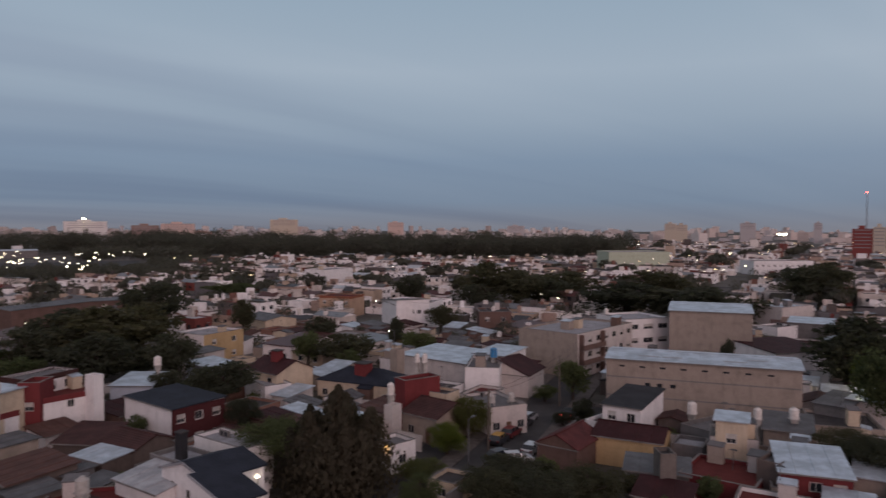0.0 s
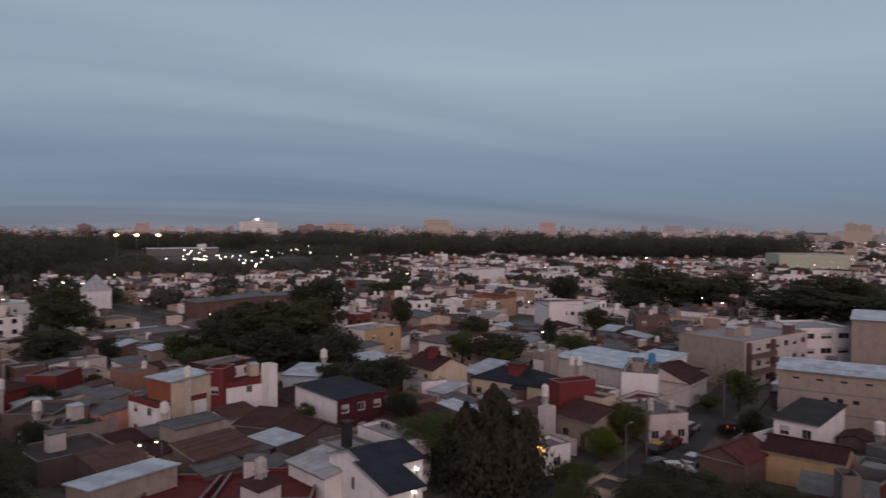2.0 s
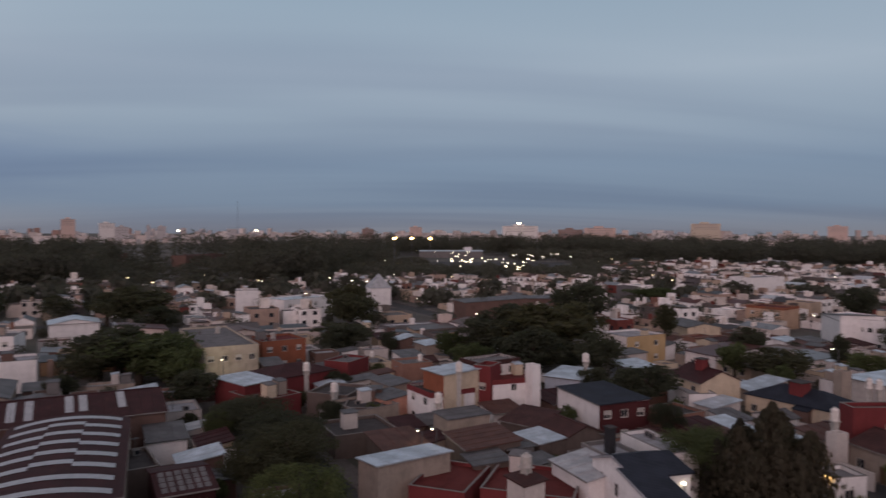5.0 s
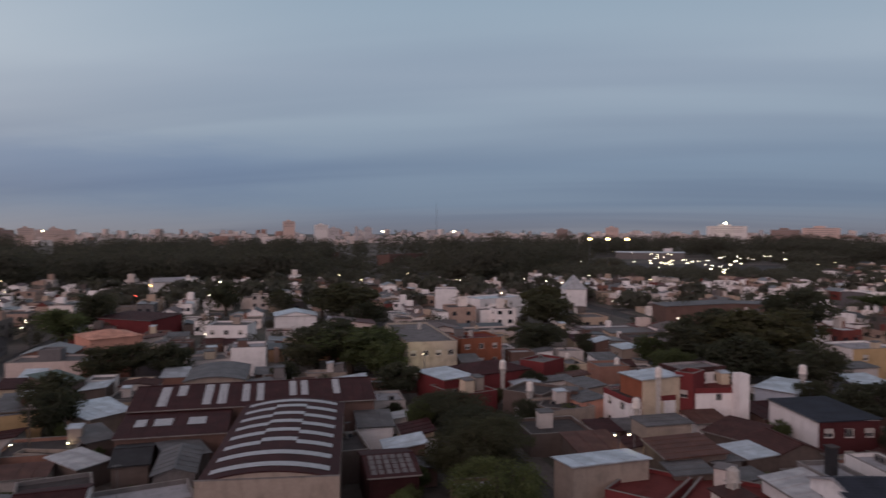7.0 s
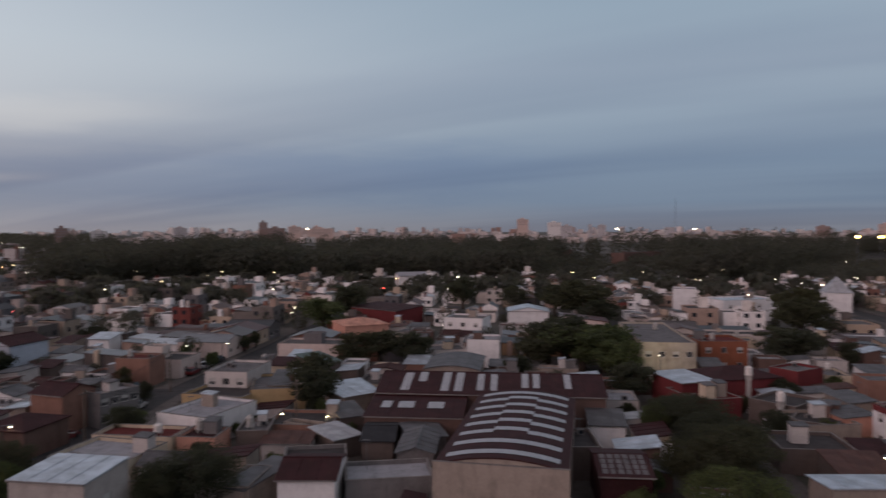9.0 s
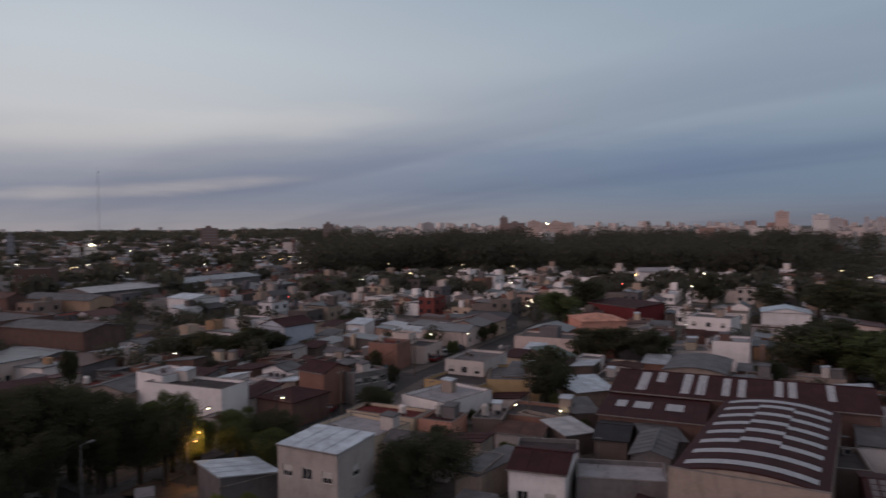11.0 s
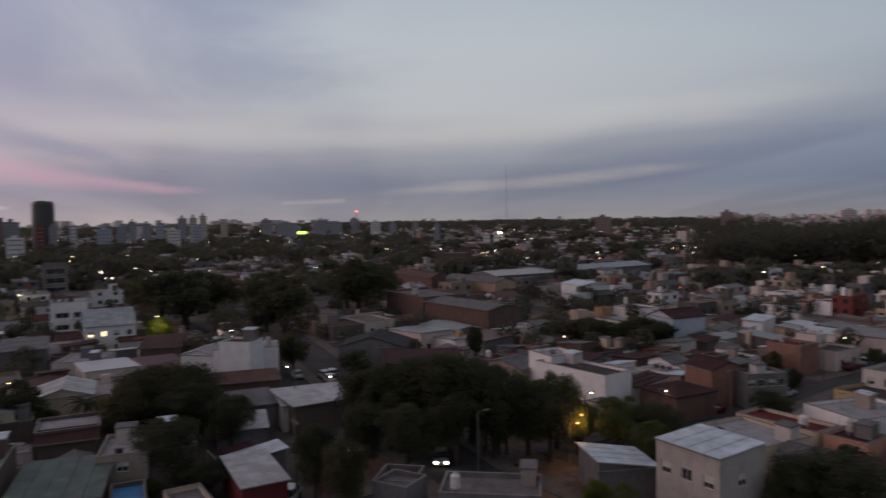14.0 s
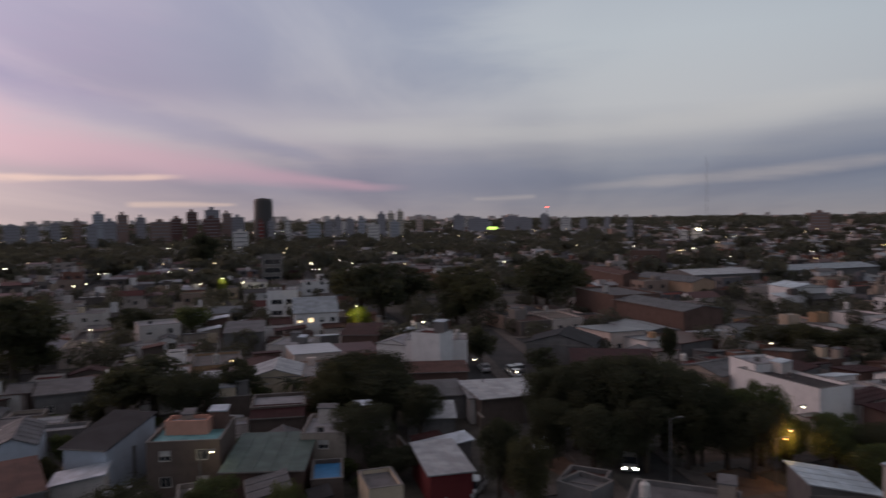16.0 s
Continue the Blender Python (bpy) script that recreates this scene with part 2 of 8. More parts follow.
def clay_tiles(name, colour):
    m = Mat(name)
    rows = m.n.new("ShaderNodeTexWave")
    rows.bands_direction = "Y"
    rows.inputs["Scale"].default_value, rows.inputs["Distortion"].default_value = 0.9, 0.6
    m.l.new(m.co, rows.inputs["Vector"])
    c = m.mix(1.0, colour, m.ramp(m.noise(0.6, 5), [(0.3, 0.55), (0.7, 1.15)]), "MULTIPLY")
    c = m.mix(1.0, c, m.ramp(rows.outputs["Fac"], [(0.0, 0.75), (0.5, 1.05)]), "MULTIPLY")
    m.put("Base Color", c)
    m.put("Roughness", 0.75)
    m.put("Specular IOR Level", 0.15)
    m.bump(rows.outputs["Fac"], 0.5, 0.05)
    return m.m


def plain(name, colour, rough=0.6, metal=0.0, vary=0.25, scale=2.0):
    m = Mat(name)
    c = m.mix(1.0, colour, m.ramp(m.noise(scale, 4), [(0.3, 1.0 - vary), (0.7, 1.0 + vary * 0.4)]), "MULTIPLY")
    m.put("Base Color", c)
    m.put("Roughness", rough)
    m.put("Metallic", metal)
    return m.m


def glowing(name, colour, strength):
    m = Mat(name)
    m.put("Base Color", (0.8, 0.8, 0.8))
    m.b.inputs["Emission Color"].default_value = (*colour, 1)
    m.b.inputs["Emission Strength"].default_value = strength
    return m.m


WALL_SET = [(0.0, (0.52, 0.445, 0.41)), (0.15, (0.72, 0.665, 0.65)), (0.36, (0.20, 0.175, 0.165)), (0.44, (0.46, 0.36, 0.28)), (0.52, (0.12, 0.10, 0.095)), (0.58, (0.56, 0.46, 0.42)), (0.72, (0.19, 0.10, 0.078)), (0.78, (0.36, 0.25, 0.205)), (0.87, (0.15, 0.14, 0.145)), (0.92, (0.34, 0.22, 0.135)), (0.955, (0.15, 0.052, 0.047))]
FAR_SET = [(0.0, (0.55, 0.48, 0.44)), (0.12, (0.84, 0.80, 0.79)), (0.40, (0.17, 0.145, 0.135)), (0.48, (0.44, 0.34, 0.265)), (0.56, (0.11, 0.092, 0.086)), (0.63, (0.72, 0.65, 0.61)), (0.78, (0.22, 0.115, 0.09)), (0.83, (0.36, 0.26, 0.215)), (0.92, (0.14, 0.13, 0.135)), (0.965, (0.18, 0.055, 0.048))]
# Darker far wall tones for the west: backlit shade put into the paint
WEST_BACKLIT_SET = [(0.0, (0.36, 0.31, 0.29)), (0.16, (0.62, 0.60, 0.61)), (0.26, (0.17, 0.15, 0.145)), (0.42, (0.34, 0.27, 0.22)), (0.52, (0.11, 0.095, 0.09)), (0.66, (0.45, 0.41, 0.40)), (0.76, (0.20, 0.105, 0.085)), (0.83, (0.27, 0.20, 0.17)), (0.91, (0.13, 0.125, 0.135))]
# Pale, low-contrast tones: distance haze put into the skyline's wall colours
SKYLINE_HAZE_SET = [(0.0, (0.50, 0.44, 0.42)), (0.25, (0.64, 0.58, 0.56)), (0.45, (0.40, 0.34, 0.32)), (0.62, (0.55, 0.47, 0.44)), (0.80, (0.42, 0.40, 0.41)), (0.93, (0.30, 0.20, 0.175))]
FLAT_SET = [(0.0, (0.135, 0.125, 0.125)), (0.22, (0.10, 0.065, 0.058)), (0.38, (0.24, 0.235, 0.24)), (0.48, (0.065, 0.062, 0.064)), (0.66, (0.125, 0.042, 0.035)), (0.78, (0.42, 0.42, 0.44)), (0.86, (0.17, 0.145, 0.13))]
TIN_SET = [(0.0, (0.20, 0.21, 0.225)), (0.20, (0.055, 0.053, 0.058)), (0.38, (0.085, 0.030, 0.028)), (0.60, (0.44, 0.46, 0.49)), (0.68, (0.11, 0.095, 0.095)), (0.84, (0.10, 0.05, 0.04))]


def varied(name, stops, source, kind):
    m = Mat(name)
    r = m.object_random() if source == "object" else m.island_random()
    base = m.ramp(r, stops, "CONSTANT")
    weathered(m, base, 0.5, 0.9 if kind != "tin" else 0.45)
    if kind == "tin":
        m.put("Metallic", 0.4)
    return m.m


WALLS_VARIED = varied("stucco_varied", WALL_SET, "object", "wall")
FLAT_VARIED = varied("roof_membrane_varied", FLAT_SET, "object", "flat")
TIN_VARIED = varied("roof_sheet_varied", TIN_SET, "object", "tin")
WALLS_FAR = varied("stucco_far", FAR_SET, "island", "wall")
WALLS_BACKLIT = varied("stucco_west_backlit", WEST_BACKLIT_SET, "island", "wall")
WALLS_SKYLINE_HAZED = varied("stucco_skyline_hazed", SKYLINE_HAZE_SET, "island", "wall")
ROOFS_FAR = varied("roofs_far", FLAT_SET, "island", "flat")
TIN_FAR = varied("roof_sheets_far", TIN_SET, "island", "tin")

WHITE = stucco("white_stucco", (0.70, 0.675, 0.675), 0.4)
OFFWHITE = stucco("offwhite_stucco", (0.50, 0.455, 0.435))
CREAM = stucco("cream_stucco", (0.52, 0.43, 0.33))
YELLOW = stucco("yellow_stucco", (0.44, 0.31, 0.17))
BEIGE = stucco("beige_stucco", (0.30, 0.25, 0.215), 0.6)
GREYWALL = stucco("grey_stucco", (0.17, 0.16, 0.16), 0.7)
BROWNWALL = stucco("brown_stucco", (0.125, 0.098, 0.088), 0.6)
REDWALL = stucco("red_stucco", (0.15, 0.034, 0.036), 0.4)
# Darker copy of the red for a loggia under eaves: painted shade
RED_SHADED = stucco("red_stucco_shaded", (0.070, 0.022, 0.024), 0.5)
ORANGE = stucco("orange_stucco", (0.24, 0.088, 0.052), 0.5)
PINK = stucco("pink_stucco", (0.52, 0.27, 0.205), 0.4)
BRICK = stucco("brick_wall_old", (0.138, 0.088, 0.075), 0.6)
BLUEWALL = stucco("pale_blue_stucco", (0.42, 0.46, 0.53), 0.4)
TERRACOTTA = stucco("terracotta_stucco", (0.245, 0.135, 0.105), 0.5)
STONE = stucco("stained_stone", (0.15, 0.13, 0.12), 0.9)
M_BLUE = sheet_metal("galvanised_sheet", (0.5, 0.55, 0.61))
M_GREY = sheet_metal("grey_sheet", (0.115, 0.115, 0.122), metal=0.2, rough=0.62)
M_DARK = sheet_metal("dark_sheet", (0.030, 0.030, 0.034), metal=0.0, rough=0.8, rust=0.05)
M_NAVY = sheet_metal("navy_slate_roof", (0.020, 0.024, 0.036), metal=0.0, rough=0.8, rust=0.0)
M_MAROON = sheet_metal("maroon_sheet", (0.040, 0.0125, 0.014), metal=0.0, rough=0.75, rust=0.2)
M_RUST = sheet_metal("rusted_sheet", (0.095, 0.048, 0.04), metal=0.1, rough=0.7, rust=0.5)
M_SLATE = sheet_metal("blue_grey_sheet", (0.255, 0.29, 0.32), metal=0.1, rough=0.55, rust=0.1)
M_WHITE = sheet_metal("white_sheet", (0.37, 0.38, 0.40), metal=0.1, rough=0.5, rust=0.15)
M_TEAL = plain("teal_membrane", (0.16, 0.34, 0.36), 0.7, 0, 0.4, 0.8)
M_GREEN = sheet_metal("green_sheet", (0.085, 0.12, 0.108), metal=0.1, rough=0.55, rust=0.1)
T_RED = clay_tiles("red_tiles", (0.092, 0.027, 0.026))
T_BROWN = clay_tiles("brown_tiles", (0.060, 0.027, 0.025))
T_PINK = clay_tiles("pink_tiles", (0.52, 0.27, 0.20))
F_GREY = stucco("grey_membrane", (0.145, 0.14, 0.145), 0.8)
F_DARK = stucco("dark_membrane", (0.060, 0.055, 0.056), 0.7)
F_RED = stucco("red_membrane", (0.115, 0.030, 0.028), 0.6)
F_LIGHT = stucco("light_membrane", (0.29, 0.29, 0.31), 0.7)
COPING = stucco("coping_cement", (0.20, 0.185, 0.178), 0.8)
# Far glass is much paler than GLASS: haze put into its colour
FARGLASS_HAZED = plain("far_window_glass_hazed", (0.20, 0.195, 0.205), 0.3, 0.0, 0.2)
GLASS = plain("window_glass", (0.025, 0.028, 0.034), 0.12, 0.0, 0.2)
FRAME = plain("window_frame_paint", (0.55, 0.53, 0.50), 0.5)
SHUTTER = plain("shutter_slats", (0.42, 0.40, 0.38), 0.6)
DOORWOOD = plain("door_wood", (0.12, 0.065, 0.04), 0.5)
LITGLASS = glowing("lit_window", (1.0, 0.72, 0.38), 2.2)
SKYLIGHT = plain("translucent_sheet", (0.31, 0.31, 0.33), 0.35, 0.0, 0.3)
TANK_WHITE = plain("tank_white", (0.62, 0.58, 0.55), 0.6)
TANK_BLUE = plain("tank_blue", (0.04, 0.20, 0.42), 0.4)
TANK_GREY = plain("tank_cement", (0.36, 0.34, 0.32), 0.8)
BARK = plain("bark", (0.06, 0.045, 0.035), 0.95, 0, 0.5)
STEEL = plain("galvanised_pole", (0.13, 0.13, 0.135), 0.5, 0.5)
POLEWOOD = plain("pole_wood", (0.10, 0.08, 0.065), 0.9)
RUBBER = plain("tyre_rubber", (0.02, 0.02, 0.02), 0.8)
LAMP_COOL = glowing("lamp_cool", (1.0, 0.86, 0.58), 11)
LAMP_AMBER = glowing("lamp_amber", (1.0, 0.76, 0.36), 5)
LAMP_WARM = glowing("lamp_warm", (1.0, 0.55, 0.16), 26)
LAMP_DIM = glowing("lamp_dim_amber", (1.0, 0.45, 0.12), 3)
LAMP_RED = glowing("lamp_red", (1.0, 0.06, 0.03), 9)
LAMP_GREEN = glowing("sign_green", (0.62, 1.0, 0.10), 2.2)


def leaves(name, low, high, source="island"):
    m = Mat(name)
    r = m.island_random() if source == "island" else m.object_random()
    c = m.ramp(r, [(0.0, low), (1.0, high)])
    o = m.object_random()
    c = m.mix(1.0, c, m.ramp(o, [(0.0, (0.70, 0.72, 0.70)), (0.5, (1.0, 1.0, 1.0)), (1.0, (1.15, 1.05, 0.85))]), "MULTIPLY")
    m.put("Base Color", c)
    m.put("Roughness", 0.75)
    m.put("Specular IOR Level", 0.15)
    # thin leaves let light through
    thin = m.n.new("ShaderNodeBsdfTranslucent")
    m.l.new(m.mix(1.0, c, (1.5, 1.5, 1.15), "MULTIPLY"), thin.inputs["Color"])
    both = m.n.new("ShaderNodeMixShader")
    both.inputs[0].default_value = 0.5
    m.l.new(m.b.outputs[0], both.inputs[1])
    m.l.new(thin.outputs[0], both.inputs[2])
    for node in m.n:
        if node.type == "OUTPUT_MATERIAL":
            m.l.new(both.outputs[0], node.inputs[0])
    return m.m


LEAF_DARK = leaves("leaf_dark", (0.044, 0.048, 0.035), (0.067, 0.072, 0.048))
LEAF_MID = leaves("leaf_mid", (0.060, 0.074, 0.038), (0.098, 0.118, 0.054))
LEAF_OLIVE = leaves("leaf_olive", (0.060, 0.066, 0.024), (0.092, 0.096, 0.034))
# Brighter yellow leaf for lamp-lit trees: part of the lamplight is in the colour
LEAF_LAMPLIT = leaves("leaf_lamplit", (0.075, 0.105, 0.018), (0.140, 0.160, 0.034))
# Paler and greyer than the near leaf: haze and glare put into the colour
LEAF_FAR_HAZED = leaves("leaf_far_hazed", (0.067, 0.066, 0.057), (0.106, 0.103, 0.084))


def ground_material():
    m = Mat("ground_mix")
    big = m.noise(0.02, 5)
    c = m.ramp(big, [(0.38, (0.046, 0.048, 0.036)), (0.50, (0.075, 0.066, 0.056)), (0.62, (0.105, 0.092, 0.084))])
    c = m.mix(1.0, c, m.ramp(m.noise(0.6, 5), [(0.3, 0.6), (0.7, 1.2)]), "MULTIPLY")
    m.put("Base Color", c)
    m.put("Roughness", 0.95)
    m.bump(m.noise(1.5, 4), 0.4, 0.1)
    return m.m


def asphalt_material():
    m = Mat("asphalt")
    c = m.ramp(m.noise(0.25, 5), [(0.35, (0.034, 0.034, 0.036)), (0.65, (0.058, 0.056, 0.056))])
    c = m.mix(1.0, c, m.ramp(m.noise(9, 3), [(0.3, 0.85), (0.7, 1.1)]), "MULTIPLY")
    m.put("Base Color", c)
    m.put("Roughness", 0.9)
    m.put("Specular IOR Level", 0.2)
    return m.m


GROUND, ASPHALT = ground_material(), asphalt_material()
PAVING = stucco("pavement_slabs", (0.115, 0.102, 0.096), 0.7)
DIRT = plain("bare_earth", (0.115, 0.070, 0.048), 0.95, 0, 0.4, 0.4)

# ---- mesh building ----


class Shape:
    """Collects vertices and faces of one mesh."""

    def __init__(self):
        self.v, self.f, self.i = [], [], []

    def quad(self, pts, slot=0):
        k = len(self.v)
        self.v += [tuple(p) for p in pts]
        self.f.append(tuple(range(k, k + len(pts))))
        self.i.append(slot)
        return self

    def box(self, x0, x1, y0, y1, z0, z1, slot=0, bottom=False):
        k = len(self.v)
        self.v += [(x0, y0, z0), (x1, y0, z0), (x1, y1, z0), (x0, y1, z0), (x0, y0, z1), (x1, y0, z1), (x1, y1, z1), (x0, y1, z1)]
        fs = [(0, 1, 5, 4), (1, 2, 6, 5), (2, 3, 7, 6), (3, 0, 4, 7), (4, 5, 6, 7)] + ([(3, 2, 1, 0)] if bottom else [])
        self.f += [tuple(k + a for a in q) for q in fs]
        self.i += [slot] * len(fs)
        return self

    def tube(self, x, y, z0, z1, r0, r1=None, n=10, slot=0, cap=True, lean=(0, 0)):
        r1 = r0 if r1 is None else r1
        k = len(self.v)
        for z, r, s in ((z0, r0, 0), (z1, r1, 1)):
            self.v += [(x + lean[0] * s + r * math.cos(a), y + lean[1] * s + r * math.sin(a), z) for a in (2 * math.pi * j / n for j in range(n))]
        for j in range(n):
            self.f.append((k + j, k + (j + 1) % n, k + n + (j + 1) % n, k + n + j))
            self.i.append(slot)
        if cap:
            self.f.append(tuple(k + n + j for j in range(n)))
            self.i.append(slot)
        return self

    def mesh(self, name, *mats):
        me = bpy.data.meshes.new(name)
        me.from_pydata(self.v, [], self.f)
        me.polygons.foreach_set("material_index", self.i)
        for m in mats:
            me.materials.append(m)
        me.update()
        return me


def part(name, shape, material, parent, label=""):
    mats = material if isinstance(material, (list, tuple)) else [material]
    ob = new(name, shape.mesh(name, *mats) if isinstance(shape, Shape) else shape)
    ob.parent = parent
    return tagged(ob, label)


def base(name, m, label, category, group="", kind=""):
    ob = new(name)
    ob.matrix_world = m
    ob.matrix_basis = m
    return tagged(ob, label, category, group, kind)


OCCUPIED = []                      # footprints: centre, half sizes, axis


def claim(x, y, turn, w, d):
    c, s = math.cos(radians(turn)), math.sin(radians(turn))
    OCCUPIED.append((x + c * w / 2 - s * d / 2, y + s * w / 2 + c * d / 2, w / 2, d / 2, c, s))


def is_free(px, py, gap=1.0):
    for x, y, a, b, c, s in OCCUPIED:
        dx, dy = px - x, py - y
        if abs(dx) + abs(dy) < a + b + 40 and abs(dx * c + dy * s) < a + gap and abs(-dx * s + dy * c) < b + gap:
            return False
    return True


def wall_face(sh, p, q, h, holes, depth=0.16, slot=0):
    """An upright wall from p to q with openings (s0, s1, z0, z1) cut through its face and their reveals."""
    length = math.dist(p, q)
    ex, ey = (q[0] - p[0]) / length, (q[1] - p[1]) / length
    nx, ny = -ey, ex                                   # inwards

    def at(s, z, d=0.0):
        return (p[0] + ex * s + nx * d, p[1] + ey * s + ny * d, z)

    xs = sorted({0.0, length, *(a for o in holes for a in o[:2])})
    zs = sorted({0.0, h, *(a for o in holes for a in o[2:])})
    for a, b in zip(xs, xs[1:]):
        for c, e in zip(zs, zs[1:]):
            if any(o[0] <= (a + b) / 2 <= o[1] and o[2] <= (c + e) / 2 <= o[3] for o in holes):
                continue
            sh.quad([at(a, c), at(b, c), at(b, e), at(a, e)], slot)
    for s0, s1, z0, z1 in holes:
        sh.quad([at(s0, z0), at(s1, z0), at(s1, z0, depth), at(s0, z0, depth)])
        sh.quad([at(s0, z1, depth), at(s1, z1, depth), at(s1, z1), at(s0, z1)])
        sh.quad([at(s0, z0, depth), at(s0, z1, depth), at(s0, z1), at(s0, z0)])
        sh.quad([at(s1, z0), at(s1, z1), at(s1, z1, depth), at(s1, z0, depth)])
    return at


def ring_frame(at, s0, s1, z0, z1, t, depth):
    """A window frame as one closed ring with a middle bar."""
    sh = Shape()
    m0, m1 = (s0 + s1 - t * 0.7) / 2, (s0 + s1 + t * 0.7) / 2
    cols, rows = [s0, s0 + t, m0, m1, s1 - t, s1], [z0, z0 + t, z1 - t, z1]
    sh.v = [at(s, z, depth) for z in rows for s in cols]
    for r in range(3):
        for q in range(5):
            if r == 1 and q in (1, 3):
                continue
            k = r * 6 + q
            sh.f.append((k, k + 1, k + 7, k + 6))
            sh.i.append(0)
    return sh


def window_part(parent, at, hole, style, lit=False, split=True):
    s0, s1, z0, z1 = hole
    fr = ring_frame(at, s0, s1, z0, z1, 0.09, 0.09)
    pane = Shape().quad([at(s0, z0, 0.13), at(s1, z0, 0.13), at(s1, z1, 0.13), at(s0, z1, 0.13)])
    if style == "slot":
        part("vent_opening", pane, GLASS, parent)
        return
    if style == "door":
        w = part("door", fr, DOORWOOD, parent)
        part("door_leaf", pane, DOORWOOD, w)
        return
    w = part("window", fr, FRAME, parent)
    part("pane", pane, LITGLASS if lit else GLASS, w)
    if style == "shutter":
        blind = Shape()
        z, low = z1, z0 + (z1 - z0) * 0.45
        k = 0
        while z > low:
            blind.v += [at(s0 + 0.05, z, 0.06 if k % 2 else 0.085), at(s1 - 0.05, z, 0.06 if k % 2 else 0.085)]
            z -= 0.07
            k += 1
        blind.f = [(2 * q, 2 * q + 1, 2 * q + 3, 2 * q + 2) for q in range(k - 1)]
        blind.i = [0] * (k - 1)
        part("roller_shutter", blind, SHUTTER, w)


def rows_of_holes(length, h, count, storeys, door, width=1.2, low=0.0):
    holes = []
    if count <= 0:
        return holes
    sh = (h - 0.3 - low) / storeys
    pitch = length / count
    for s in range(storeys):
        for k in range(count):
            m = pitch * (k + 0.5)
            hw = min(width / 2, pitch * 0.36)
            z = low + s * sh
            if s == 0 and door and k == count // 2:
                holes.append((m - 0.45, m + 0.45, z + 0.05, z + min(2.1, sh - 0.3), "door"))
            else:
                holes.append((m - hw, m + hw, z + min(1.0, sh * 0.36), z + min(2.2, sh * 0.8), "shutter" if (k + s) % 2 else "plain"))
    return holes


def roof_shape(kind, w, d, h, rise, over=0.3):
    """Roof slab over the walls of a w by d house with its eaves at h."""
    sh = Shape()
    t = 0.14
    if kind == "flat":
        sh.box(0.2, w - 0.2, 0.2, d - 0.2, h - 0.6, h - 0.42)
        return sh
    a, b, c, e = -over, w + over, -over, d + over
    if kind == "gable_x":        # ridge along the front
        m = d / 2
        for z in (0, -t):
            sh.quad([(a, c, h + z), (b, c, h + z), (b, m, h + rise + z), (a, m, h + rise + z)])
            sh.quad([(a, m, h + rise + z), (b, m, h + rise + z), (b, e, h + z), (a, e, h + z)])
        for x in (a, b):
            sh.quad([(x, c, h - t), (x, c, h), (x, m, h + rise), (x, m, h + rise - t)])
            sh.quad([(x, m, h + rise - t), (x, m, h + rise), (x, e, h), (x, e, h - t)])
        for y in (c, e):
            sh.quad([(a, y, h - t), (b, y, h - t), (b, y, h), (a, y, h)])
        sh.box(a, b, m - 0.15, m + 0.15, h + rise - 0.06, h + rise + 0.06)
    elif kind == "gable_y":      # ridge runs away from the front
        m = w / 2
        for z in (0, -t):
            sh.quad([(a, c, h + z), (m, c, h + rise + z), (m, e, h + rise + z), (a, e, h + z)])
            sh.quad([(m, c, h + rise + z), (b, c, h + z), (b, e, h + z), (m, e, h + rise + z)])
        for y in (c, e):
            sh.quad([(a, y, h - t), (m, y, h + rise - t), (m, y, h + rise), (a, y, h)])
            sh.quad([(m, y, h + rise - t), (b, y, h - t), (b, y, h), (m, y, h + rise)])
        for x in (a, b):
            sh.quad([(x, c, h - t), (x, e, h - t), (x, e, h), (x, c, h)])
        sh.box(m - 0.15, m + 0.15, c, e, h + rise - 0.06, h + rise + 0.06)
    elif kind in ("shed", "shed_back", "shed_left", "shed_right"):
        z = {"shed": (0, 0, rise, rise), "shed_back": (rise, rise, 0, 0), "shed_left": (0, rise, rise, 0), "shed_right": (rise, 0, 0, rise)}[kind]
        pts = [(a, c), (b, c), (b, e), (a, e)]
        top = [(x, y, h + q) for (x, y), q in zip(pts, z)]
        low = [(x, y, q - t) for x, y, q in top]
        sh.quad(top)
        sh.quad(low[::-1])
        for k in range(4):
            n = (k + 1) % 4
            sh.quad([low[k], low[n], top[n], top[k]])
    elif kind == "hip":
        m = min(w, d) / 2
        p = [(a, c, h), (b, c, h), (b, e, h), (a, e, h)]
        if w >= d:
            r0, r1 = (m, d / 2, h + rise), (w - m, d / 2, h + rise)
            sh.quad([p[0], p[1], r1, r0]), sh.quad([p[1], p[2], r1]), sh.quad([p[2], p[3], r0, r1]), sh.quad([p[3], p[0], r0])
        else:
            r0, r1 = (w / 2, m, h + rise), (w / 2, d - m, h + rise)
            sh.quad([p[0], p[1], r0]), sh.quad([p[1], p[2], r1, r0]), sh.quad([p[2], p[3], r1]), sh.quad([p[3], p[0], r0, r1])
        sh.quad([(x, y, z - t) for x, y, z in p][::-1])
        for k in range(4):
            n = (k + 1) % 4
            sh.quad([(p[k][0], p[k][1], h - t), (p[n][0], p[n][1], h - t), p[n], p[k]])
    elif kind == "barrel":       # vault that runs away from the front
        n = 14
        arc = [(-over + (w + 2 * over) * k / n, h + rise * (1 - (2 * k / n - 1) ** 2)) for k in range(n + 1)]
        for (x0, z0), (x1, z1) in zip(arc, arc[1:]):
            sh.quad([(x0, c, z0), (x1, c, z1), (x1, e, z1), (x0, e, z0)])
            sh.quad([(x0, c, z0 - t), (x1, c, z1 - t), (x1, c, z1), (x0, c, z0)])
